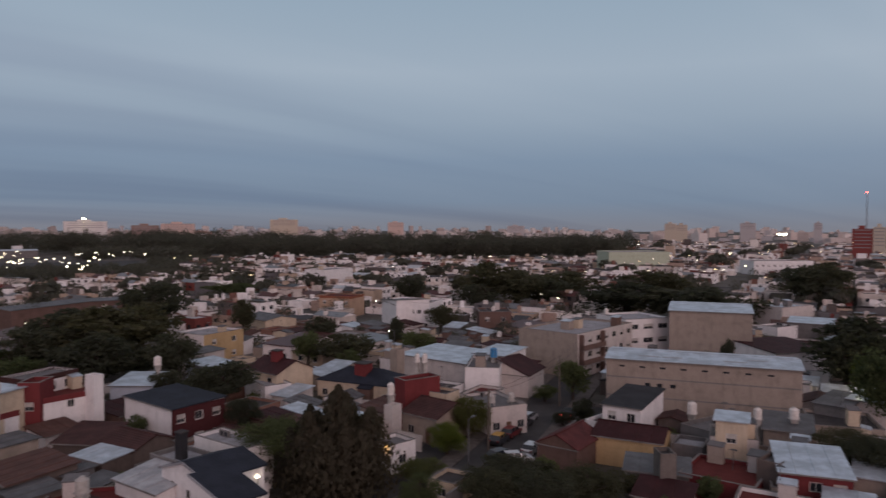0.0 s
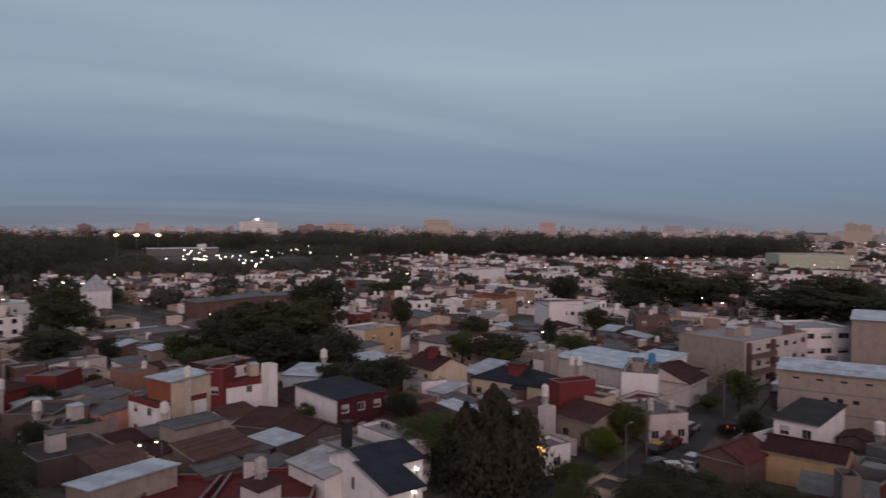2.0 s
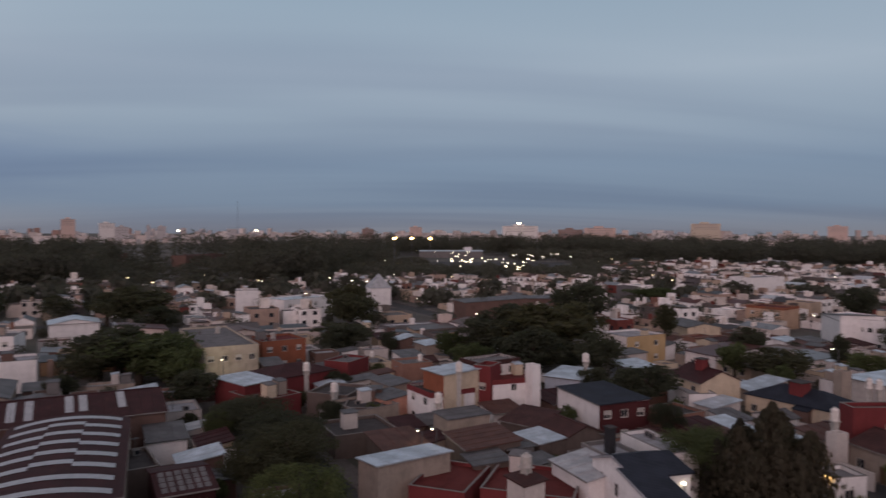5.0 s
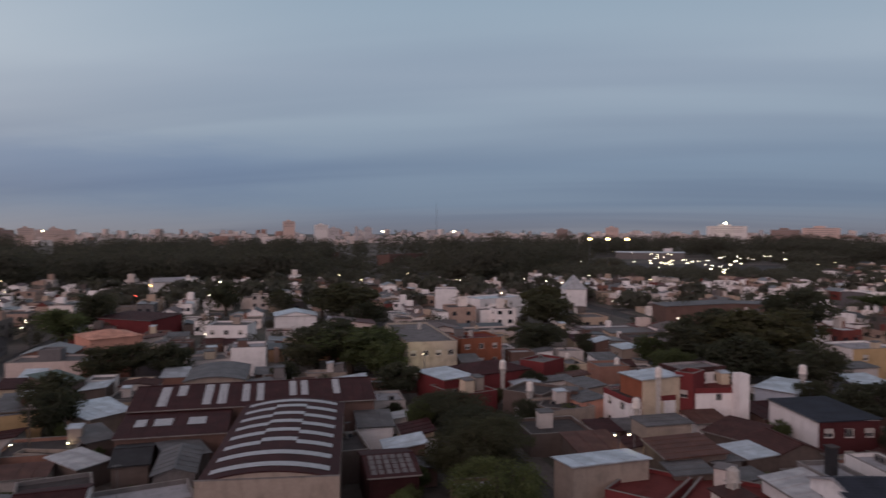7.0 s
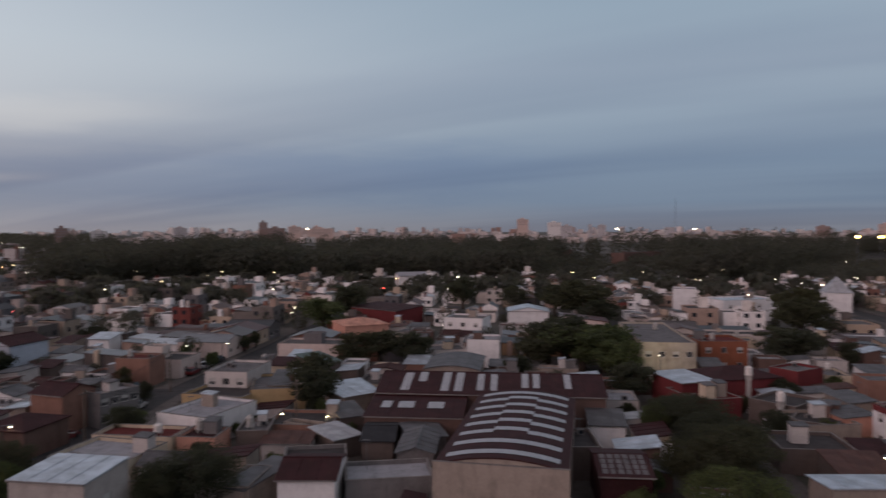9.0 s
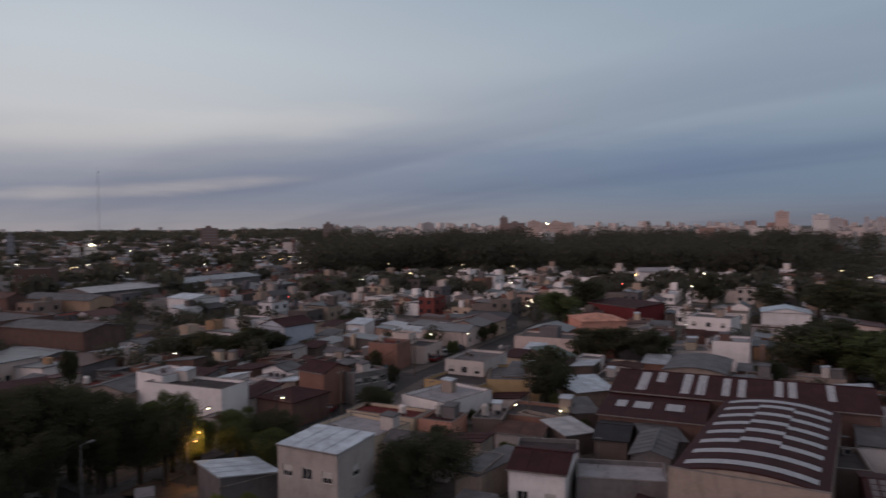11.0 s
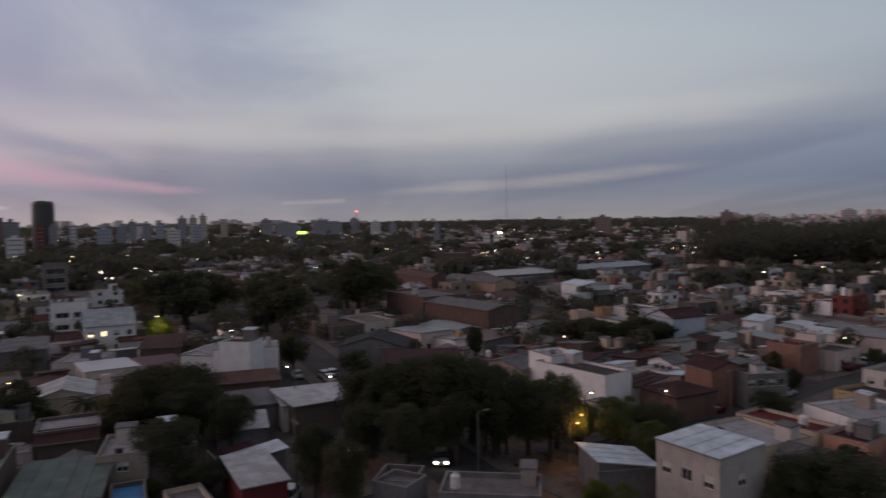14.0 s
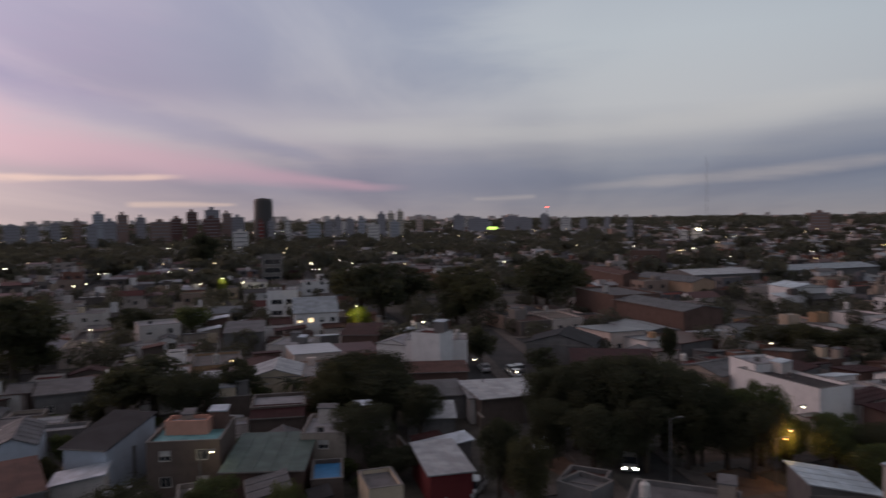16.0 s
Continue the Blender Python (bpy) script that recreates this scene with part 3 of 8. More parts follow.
            sh.quad([(x0, e, z0), (x1, e, z1), (x1, e, z1 - t), (x0, e, z0 - t)])
    return sh


def wall_shape(w, d, h, roof, rise, holes, slots=()):
    """Four walls with openings, gable ends and a parapet where the roof is flat. Also gives the faces' frames."""
    sh = Shape()
    corner = [(0, 0), (w, 0), (w, d), (0, d)]
    spots = []
    for k, side in enumerate("frbl"):
        p, q = corner[k], corner[(k + 1) % 4]
        at = wall_face(sh, p, q, h, [o[:4] for o in holes.get(side, [])], 0.16, 1 if side in slots else 0)
        spots += [(at, o) for o in holes.get(side, [])]
    if roof == "flat":
        t = 0.2
        sh.quad([(t, t, h), (t, t, h - 0.6), (w - t, t, h - 0.6), (w - t, t, h)])
        sh.quad([(w - t, t, h), (w - t, t, h - 0.6), (w - t, d - t, h - 0.6), (w - t, d - t, h)])
        sh.quad([(w - t, d - t, h), (w - t, d - t, h - 0.6), (t, d - t, h - 0.6), (t, d - t, h)])
        sh.quad([(t, d - t, h), (t, d - t, h - 0.6), (t, t, h - 0.6), (t, t, h)])
        for a, b, c, e in ((0, w, 0, t), (0, w, d - t, d), (0, t, t, d - t), (w - t, w, t, d - t)):
            sh.quad([(a, c, h), (b, c, h), (b, e, h), (a, e, h)])
    elif roof == "gable_x":
        for x in (0, w):
            sh.quad([(x, 0, h), (x, d / 2, h + rise - 0.02), (x, d, h)])
    elif roof == "gable_y":
        for y in (0, d):
            sh.quad([(0, y, h), (w, y, h), (w / 2, y, h + rise - 0.02)])
    elif roof.startswith("shed"):
        z = {"shed": (0, 0, rise, rise), "shed_back": (rise, rise, 0, 0), "shed_left": (0, rise, rise, 0), "shed_right": (rise, 0, 0, rise)}[roof]
        for k in range(4):
            n = (k + 1) % 4
            p, q = corner[k], corner[n]
            if z[k] or z[n]:
                sh.quad([(*p, h), (*q, h), (*q, h + z[n] - 0.08), (*p, h + z[k] - 0.08)])
    elif roof == "barrel":
        for y in (0, d):
            sh.quad([(w * k / 14, y, h + (rise - 0.05) * (1 - (2 * k / 14 - 1) ** 2)) for k in range(15)])
    return sh, spots


SHEETS = (M_BLUE, M_GREY, M_MAROON, M_RUST, M_WHITE, M_GREEN)


def roof_seams(thing, roof, w, d, h, rise, over, top):
    """Raised lap ribs between the sheets of a pitched roof, from eave to ridge."""
    a, b, c, e = -over, w + over, -over, d + over
    z = {"shed": lambda x, y: rise * (y - c) / (e - c), "shed_back": lambda x, y: rise * (e - y) / (e - c), "shed_left": lambda x, y: rise * (x - a) / (b - a), "shed_right": lambda x, y: rise * (b - x) / (b - a)}.get(roof)
    runs = []
    if roof in ("shed", "shed_back", "gable_x"):
        n = max(3, int(w / 1.5))
        for k in range(1, n):
            x = a + (b - a) * k / n
            if roof == "gable_x":
                runs.append(((x, c, h), (x, d / 2, h + rise)))
            else:
                runs.append(((x, c, h + z(x, c)), (x, e, h + z(x, e))))
        side = (0.05, 0)
    else:
        n = max(3, int(d / 1.5))
        for k in range(1, n):
            y = c + (e - c) * k / n
            if roof == "gable_y":
                runs.append(((a, y, h), (w / 2, y, h + rise)))
                runs.append(((b, y, h), (w / 2, y, h + rise)))
            else:
                runs.append(((a, y, h + z(a, y)), (b, y, h + z(b, y))))
        side = (0, 0.05)
    for p, q in runs:
        sh = Shape()
        sx, sy = side
        sh.v = [(p[0] - sx, p[1] - sy, p[2] + 0.004), (p[0], p[1], p[2] + 0.06), (p[0] + sx, p[1] + sy, p[2] + 0.004), (q[0] - sx, q[1] - sy, q[2] + 0.004), (q[0], q[1], q[2] + 0.06), (q[0] + sx, q[1] + sy, q[2] + 0.004)]
        sh.f, sh.i = [(0, 1, 4, 3), (1, 2, 5, 4)], [0, 0]
        part("sheet_rib", sh, top, thing)


def rim(w, d, z0, z1, out, inn):
    """A closed rim round the top of four walls."""
    sh = Shape()
    a = [(-out, -out), (w + out, -out), (w + out, d + out), (-out, d + out)]
    b = [(inn, inn), (w - inn, inn), (w - inn, d - inn), (inn, d - inn)]
    sh.v = [(*p, z0) for p in a] + [(*p, z1) for p in a] + [(*p, z1) for p in b] + [(*p, z0) for p in b]
    for k in range(4):
        n = (k + 1) % 4
        sh.f += [(k, n, 4 + n, 4 + k), (4 + k, 4 + n, 8 + n, 8 + k), (8 + k, 8 + n, 12 + n, 12 + k)]
        sh.i += [0, 0, 0]
    return sh


CLUTTER = random.Random(77)


def roof_clutter(x, y, turn, w, d, z):
    """Things left on a flat roof: cooling units, aerials, low dividing walls, a tank."""
    m = pose(x, y, z, 0, 0, turn)
    for k in range(CLUTTER.randint(1, 3)):
        p, q = CLUTTER.uniform(1.0, w - 1.0), CLUTTER.uniform(1.0, d - 1.0)
        spot = m @ Matrix.Translation((p, q, 0))
        kind = CLUTTER.random()
        if kind < 0.3:
            t = base("cooling_unit", spot, "grey air-conditioning unit on a flat roof", "cooling unit", "rooftop cooling units")
            part("casing", Shape().box(-0.45, 0.45, -0.18, 0.18, 0.08, 0.7, bottom=True), COPING, t)
            part("grille", Shape().box(-0.18, 0.38, -0.2, -0.178, 0.14, 0.62, bottom=True), GLASS, t)
            part("stand", Shape().box(-0.4, 0.4, -0.2, 0.2, 0, 0.08), STEEL, t)
        elif kind < 0.55:
            t = base("tv_aerial", spot, "thin television aerial mast on a roof", "aerial", "rooftop aerials")
            hh = CLUTTER.uniform(2.0, 3.6)
            part("mast", Shape().tube(0, 0, 0, hh, 0.04, 0.03, 6), STEEL, t)
            boom = Shape().box(-0.02, 0.02, -0.1, 0.6, hh - 0.16, hh - 0.12, bottom=True)
            for j in range(4):
                boom.box(-0.5 + 0.07 * j, 0.5 - 0.07 * j, 0.16 * j - 0.02, 0.16 * j + 0.02, hh - 0.12, hh - 0.08, bottom=True)
            part("boom", boom, STEEL, t)
        elif kind < 0.66:
            water_tank(*spot.translation, CLUTTER.uniform(0.42, 0.55), CLUTTER.uniform(0.9, 1.3), CLUTTER.choice([TANK_WHITE, TANK_GREY, TANK_GREY]), CLUTTER.uniform(0.2, 0.6))
        else:
            a, b2, hh = CLUTTER.uniform(1.2, 2.2), CLUTTER.uniform(1.0, 2.0), CLUTTER.uniform(1.6, 2.3)
            a, b2 = min(a, w * 0.45), min(b2, d * 0.45)
            p, q = min(p, w - a - 0.3), min(q, d - b2 - 0.3)
            t = base("roof_shed", m @ Matrix.Translation((p, q, 0)), "small rendered stair shed on a flat roof", "shed", "rooftop sheds")
            part("wall", wall_shape(a, b2, hh, "shed", 0.2, {})[0], CLUTTER.choice([OFFWHITE, BEIGE, CREAM, GREYWALL, BRICK]), t)
            part("roof", roof_shape("shed", a, b2, hh, 0.2, 0.1), CLUTTER.choice([M_GREY, M_BLUE, F_GREY]), t)


def house(x, y, turn, w, d, h, roof="flat", wall=WHITE, top=F_GREY, rise=1.2, win=None, label="", name="house", lit=(), category="house", over=0.3, group="", band=None, cut=None, clutter=True, flank=None):
    """One building: x, y is its front corner, w runs along turn, d runs back from the front.
    win: openings by side, f r b l: (how many across, storeys, with a door)."""
    claim(x, y, turn, w, d)
    thing = base(name, pose(x, y, 0, 0, 0, turn), label, category, group)
    holes = {}
    for side, spec in (win or {}).items():
        length = w if side in "fb" else d
        holes[side] = rows_of_holes(length, h, *spec)
    for side, more in (cut or {}).items():
        holes[side] = holes.get(side, []) + [(*o, "slot" if o[3] - o[2] < 0.7 else "plain") for o in more]
    sh, spots = wall_shape(w, d, h, roof, rise, holes, "r" if flank else "")
    part("wall", sh, [wall, flank] if flank else wall, thing)
    part("roof", roof_shape(roof, w, d, h, rise, over), top, thing)
    if roof.startswith(("shed", "gable")) and top in SHEETS and 4 < w and math.hypot(x, y) < 118:
        roof_seams(thing, roof, w, d, h, rise, over, top)
    for k, (at, o) in enumerate(spots):
        window_part(thing, at, o[:4], o[4], k in lit)
    if roof == "flat" and w > 2.5 and d > 2.5:
        if band:
            part("parapet_band", rim(w, d, h - 0.75, h + 0.004, 0.05, 0.2), band, thing, "painted parapet band")
        else:
            part("coping", rim(w, d, h + 0.002, h + 0.05, 0.04, 0.22), COPING, thing)
        if clutter and w * d > 22:
            roof_clutter(x, y, turn, w, d, h - 0.42)
    elif roof.startswith(("gable", "shed")) and w > 5:
        part("gutter", Shape().box(-over, w + over, -over - 0.12, -over + 0.002, h - 0.16, h - 0.03, bottom=True), COPING, thing)
    return thing


def balconies(thing, w, h, storeys, y0, y1, material, deep=1.2):
    """Balconies along the right side of a block: slab, parapet and end piers for every storey above the street."""
    step = (h - 0.3) / storeys
    for k in range(1, storeys):
        z = k * step
        b = part("balcony", Shape().box(w + 0.004, w + deep, y0, y1, z - 0.15, z, bottom=True), COPING, thing, "projecting balcony slab")
        sh = Shape().box(w + deep - 0.12, w + deep, y0, y1, z + 0.002, z + 0.95)
        sh.box(w + 0.006, w + deep - 0.122, y0, y0 + 0.12, z + 0.002, z + 0.95).box(w + 0.006, w + deep - 0.122, y1 - 0.12, y1, z + 0.002, z + 0.95)
        part("parapet", sh, material, b, "rendered balcony parapet")
    for q in (y0, y1 - 0.35):
        part("pier", Shape().box(w + 0.005, w + deep * 0.8, q, q + 0.35, 0, h - 0.2), material, thing)


def wall_courses(thing, w, h, count):
    """Slightly proud concrete courses across a plain front wall."""
    for k in range(1, count):
        z = h * k / count
        part("wall_course", Shape().box(0.05, w - 0.05, -0.035, -0.002, z, z + 0.22, bottom=True), COPING, thing, "exposed concrete floor course")


def water_tank(x, y, z, r=0.55, h=1.3, material=TANK_WHITE, legs=0.7, drop=0.0):
    """Rooftop tank on a short stand."""
    t = base("water_tank", pose(x, y, z, 0, 0, random.uniform(0, 90)), "round rooftop water tank on a short stand", "water tank", "rooftop water tanks")
    st = Shape()
    for a, b in ((-1, -1), (1, -1), (1, 1), (-1, 1)):
        st.box(a * r * 0.6 - 0.06, a * r * 0.6 + 0.06, b * r * 0.6 - 0.06, b * r * 0.6 + 0.06, 0, legs)
    if drop:
        st.box(-0.3, 0.3, -0.3, 0.3, -drop, legs)
    st.box(-r, r, -r, r, legs, legs + 0.1, bottom=True)
    part("stand", st, TANK_GREY, t)
    body = Shape()
    body.tube(0, 0, legs + 0.1, legs + h, r, r, 14).tube(0, 0, legs + h, legs + h + 0.22, r, r * 0.45, 14)
    tank = part("tank", body, material, t)
    part("lid", Shape().tube(0, 0, legs + h + 0.22, legs + h + 0.32, r * 0.42, r * 0.38, 12), TANK_GREY, tank)
    return t


def chimney(x, y, z, w, h, material, turn=0):
    t = base("chimney", pose(x, y, z, 0, 0, turn), "square rendered chimney with a cap slab", "chimney")
    part("shaft", Shape().box(-w / 2, w / 2, -w / 2, w / 2, 0, h), material, t)
    part("cap", Shape().box(-w * 0.62, w * 0.62, -w * 0.62, w * 0.62, h, h + 0.12, bottom=True), F_DARK, t)
    return t


# ---- trees ----


def crown_mesh(name, seed, radius, height, count, leaf, material, lobes=9, squash=1.0):
    """Leaf cards on many unequal boughs: thick in the middle, ragged and open at the outline, a few boughs stand out."""
    rng = random.Random(seed)
    sh = Shape()
    balls = []
    for k in range(lobes):
        a = rng.uniform(0, 2 * math.pi)
        q = radius * 0.72 * math.sqrt(rng.random())
        z = rng.uniform(-0.38, 0.36) * height * (1 - 0.45 * q / radius)
        balls.append((q * math.cos(a), q * math.sin(a), z, radius * rng.uniform(0.22, 0.44) * (1.15 - 0.4 * q / radius)))
    for k in range(lobes // 2):
        a = rng.uniform(0, 2 * math.pi)
        q = radius * rng.uniform(0.15, 0.85)
        z = height * (0.42 - 0.36 * (q / radius) ** 2) + rng.uniform(-0.06, 0.06)
        balls.append((q * math.cos(a), q * math.sin(a), z, radius * rng.uniform(0.12, 0.22)))
    balls.append((0, 0, 0.05 * height, radius * 0.55))
    share = sum(b[3] ** 1.6 for b in balls)
    for bx, by, bz, br in balls:
        rise = rng.uniform(0.75, 1.25) * squash * height / (radius * 2)
        for k in range(int(count * br ** 1.6 / share)):
            d = Vector((rng.gauss(0, 1), rng.gauss(0, 1), rng.gauss(0, 1))).normalized()
            r = br * (1 - 0.55 * rng.random() ** 2) * rng.uniform(0.82, 1.24)
            p = Vector((bx, by, bz)) + Vector((d.x * r, d.y * r, d.z * r * rise))
            n = (d + Vector((rng.gauss(0, 0.75), rng.gauss(0, 0.75), rng.gauss(0, 0.75)))).normalized()
            u = n.orthogonal().normalized()
            u.rotate(Matrix.Rotation(rng.uniform(0, 6.28), 3, n))
            v = n.cross(u)
            s = leaf * rng.uniform(0.5, 1.35)
            sh.quad([p - u * s, p + u * s * 0.6 - v * s * 0.65, p + u * s * 0.6 + v * s * 0.65])
    return sh.mesh(name, material)


def trunk_mesh(seed, height, r, spread):
    rng = random.Random(seed)
    sh = Shape()
    fork = height * rng.uniform(0.32, 0.45)
    sh.tube(0, 0, -0.2, fork, r * 1.25, r * 0.85, 9, cap=False)
    for k in range(5):
        a = k * 1.257 + rng.uniform(-0.4, 0.4)
        sh.tube(0, 0, fork * rng.uniform(0.85, 1.0), height * rng.uniform(0.72, 0.9), r * 0.55, r * 0.14, 6, lean=(math.cos(a) * spread * 0.55, math.sin(a) * spread * 0.55))
    sh.tube(0, 0, fork, height * 0.92, r * 0.8, r * 0.15, 7)
    return sh.mesh("trunk", BARK)


TREE_KINDS, FAR_KINDS = {}, {}
for key, mat in (("dark", LEAF_DARK), ("mid", LEAF_MID), ("bright", LEAF_LAMPLIT), ("olive", LEAF_OLIVE)):
    TREE_KINDS[key] = [(crown_mesh("crown", 11 + 7 * k + len(key), 1.0, 1.7, 20000, 0.027, mat, 20 + 5 * k), trunk_mesh(5 + k, 1.9, 0.085, 1.0)) for k in range(3)]
for key, mat in (("dark", LEAF_DARK), ("mid", LEAF_MID), ("bright", LEAF_LAMPLIT), ("olive", LEAF_OLIVE)):
    FAR_KINDS[key] = [(crown_mesh("crown", 71 + 7 * k + len(key), 1.0, 1.7, 3600, 0.066, mat, 15 + 3 * k), trunk_mesh(9 + k, 1.9, 0.085, 1.0)) for k in range(3)]
LABELS = {"dark": "broad dark green street tree with a dense crown", "mid": "leafy green tree with a rounded uneven crown", "olive": "rounded olive green tree beside the street", "bright": "light green tree with lamplight put into its yellowish leaf colour"}


def tree(x, y, h, r, kind="dark", z=0.0, far=False):
    """h: height of its top; r: radius of its crown."""
    crown, trunk = random.choice((FAR_KINDS if far or math.hypot(x, y) > 108 else TREE_KINDS)[kind])
    t = base("tree", pose(x, y, z, 0, 0, random.uniform(0, 360)), LABELS[kind], "tree", "city trees")
    c = part("crown", crown, None, t)
    low = 0.4 if h < 6 else h * 0.17
    tall = (h - low) / 1.85
    c.matrix_basis = Matrix.Translation((0, 0, low + tall * 0.92)) @ Matrix.Diagonal((r, r, tall, 1))
    k = part("trunk", trunk, None, t)
    k.matrix_basis = Matrix.Diagonal((r * 0.9, r * 0.9, h * 0.5, 1))
    OCCUPIED.append((x, y, r * 0.58, r * 0.58, 1, 0))
    return t


LEAF_BROWN = leaves("needle_brown", (0.050, 0.047, 0.038), (0.072, 0.066, 0.053))


def spire_mesh(name, seed, count, leaf, material):
    """A ragged evergreen crown of several upright spires, within a radius of 1 and a height of 1."""
    rng = random.Random(seed)
    sh = Shape()
    spires = [(0, 0, 1.0, 0.42)]
    for k in range(9):
        a, q = k * 2.4 + rng.uniform(-0.3, 0.3), rng.uniform(0.3, 0.66)
        spires.append((q * math.cos(a), q * math.sin(a), rng.uniform(0.70, 1.0) * (1.05 - 0.35 * q), rng.uniform(0.34, 0.50)))
    for sx, sy, top, wide in spires:
        for k in range(count // len(spires)):
            z, a0 = top * rng.random() ** 0.8, rng.uniform(0, 2 * math.pi)
            r = wide * (1 - 0.9 * (z / top) ** 2.2) * rng.uniform(0.4, 1.3) * (1 + 0.2 * math.sin(z * 23 + sx * 9) * math.sin(a0 * 3 + sy * 5))
            a = a0
            p = Vector((sx + r * math.cos(a), sy + r * math.sin(a), z - 0.10 * r))
            n = Vector((math.cos(a) + rng.gauss(0, 0.6), math.sin(a) + rng.gauss(0, 0.6), 0.35 + rng.gauss(0, 0.6))).normalized()
            u = n.orthogonal().normalized()
            u.rotate(Matrix.Rotation(rng.uniform(0, 6.28), 3, n))
            v, s = n.cross(u), leaf * rng.uniform(0.5, 1.3)
            sh.quad([p - u * s, p + u * s * 0.6 - v * s * 0.6, p + u * s * 0.6 + v * s * 0.6])
    return sh.mesh(name, material)


def conifer(x, y, h, r):
    t = base("tree", pose(x, y, 0, 0, 0, random.uniform(0, 360)), "tall ragged evergreen tree with dark brownish foliage", "tree", "city trees")
    c = part("crown", spire_mesh("crown", int(abs(x * 10)), 13000, 0.042, LEAF_BROWN), None, t)
    c.matrix_basis = Matrix.Translation((0, 0, h * 0.06)) @ Matrix.Diagonal((r, r, h * 0.94, 1))
    part("trunk", Shape().tube(0, 0, 0, h * 0.85, 0.34, 0.06, 9), BARK, t)
    OCCUPIED.append((x, y, r * 0.6, r * 0.6, 1, 0))
    return t


def palm(x, y, h):
    t = base("palm_tree", pose(x, y, 0), "palm tree with arching fronds in a yard", "palm tree")
    part("trunk", Shape().tube(0, 0, 0, h * 0.72, 0.26, 0.2, 9), BARK, t)
    for k in range(16):
        a, drop = k * 2.4, 0.2 + 0.09 * k
        sh = Shape()
        last = None
        for j in range(7):
            s = j / 6
            r, z = 2.9 * s, h * 0.72 + 1.3 * s * (1.25 - drop * 0.6) - 2.3 * drop * s * s
            wd = 0.42 * math.sin(math.pi * min(s + 0.14, 1))
            q = [(r * math.cos(a) - wd * math.sin(a), r * math.sin(a) + wd * math.cos(a), z - 0.12), (r * math.cos(a), r * math.sin(a), z), (r * math.cos(a) + wd * math.sin(a), r * math.sin(a) - wd * math.cos(a), z - 0.12)]
            if last:
                sh.quad([last[0], last[1], q[1], q[0]]), sh.quad([last[1], last[2], q[2], q[1]])
            last = q
        part("frond", sh, LEAF_DARK, t)
    return t


def vault_strips(thing, w, d, h, rise, count):
    """Pale translucent sheets across a vaulted roof, in two columns with a middle gap."""
    n = 14
    for k in range(count):
        y0 = d * (k + 0.35) / count
        y1 = y0 + d / count * 0.36
        spans = [(1, 13)] if k in (0, 1, count - 1) else [(1, 5), (5, 9), (9, 13)]
        for a, b in spans:
            off = 0.0 if len(spans) == 1 else (0.5 if a == 5 else 0.0) * d / count * 0.5
            sh = Shape()
            for q in range(a, b):
                p = [(-0.1 + (w + 0.2) * s / n, h + rise * (1 - (2 * s / n - 1) ** 2) + 0.05) for s in (q, q + 1)]
                i = len(sh.v)
                if q == a:
                    sh.v += [(p[0][0], y0 + off, p[0][1]), (p[0][0], y1 + off, p[0][1])]
                    i = 2
                sh.v += [(p[1][0], y0 + off, p[1][1]), (p[1][0], y1 + off, p[1][1])]
                j = len(sh.v)
                sh.f.append((j - 4, j - 2, j - 1, j - 3))
                sh.i.append(0)
            part("skylight", sh, SKYLIGHT, thing, "pale translucent skylight sheet")


def vault_front(thing, w, h):
    """Low parapet wall that closes the end of the vault, with a cement top."""
    part("front_parapet", Shape().box(-0.15, w + 0.15, -0.32, -0.12, 0, h + 0.30), BEIGE, thing, "plain rendered front parapet")
    part("coping", Shape().box(-0.2, w + 0.2, -0.36, -0.08, h + 0.302, h + 0.37, bottom=True), COPING, thing)


def slope_strips(thing, w, d, h, rise, spots, material=None):
    """Skylight sheets on the front slope of a gable: (from, width, low, high) as shares."""
    m = d / 2
    for s, wd, lo, hi in spots:
        x0, x1 = w * s, w * s + wd
        sh = Shape()
        sh.v = [(x, m * q, h + rise * q + 0.07) for q in (lo, hi) for x in (x0, x1)]
        sh.f, sh.i = [(0, 1, 3, 2)], [0]
        part("skylight", sh, material or SKYLIGHT, thing, "pale translucent skylight sheet")


def utility_pole(x, y, h, turn):
    t = base("utility_pole", pose(x, y, 0, 0, 0, turn), "weathered wooden utility pole with a crossarm", "utility pole", "utility poles")
    part("pole", Shape().tube(0, 0, 0, h, 0.16, 0.1, 8), POLEWOOD, t)
    part("crossarm", Shape().box(-0.9, 0.9, -0.06, 0.06, h - 0.7, h - 0.58, bottom=True), POLEWOOD, t)
    for s in (-0.8, -0.3, 0.3, 0.8):
        part("insulator", Shape().tube(s, 0, h - 0.58, h - 0.4, 0.05, 0.04, 6), TANK_GREY, t)
    return t


def cable(a, b, sag=0.7):
    """A hanging wire between two pole tops."""
    c = bpy.data.curves.new("overhead_cable", "CURVE")
    c.dimensions, c.bevel_depth, c.bevel_resolution = "3D", 0.018, 1
    s = c.splines.new("POLY")
    s.points.add(8)
    for k, p in enumerate(s.points):
        q = k / 8
        p.co = (a[0] + (b[0] - a[0]) * q, a[1] + (b[1] - a[1]) * q, a[2] + (b[2] - a[2]) * q - 4 * sag * q * (1 - q), 1)
    c.materials.append(RUBBER)
    return tagged(new("overhead_cable", c), "black overhead cable slung between poles", "cable", "overhead cables")


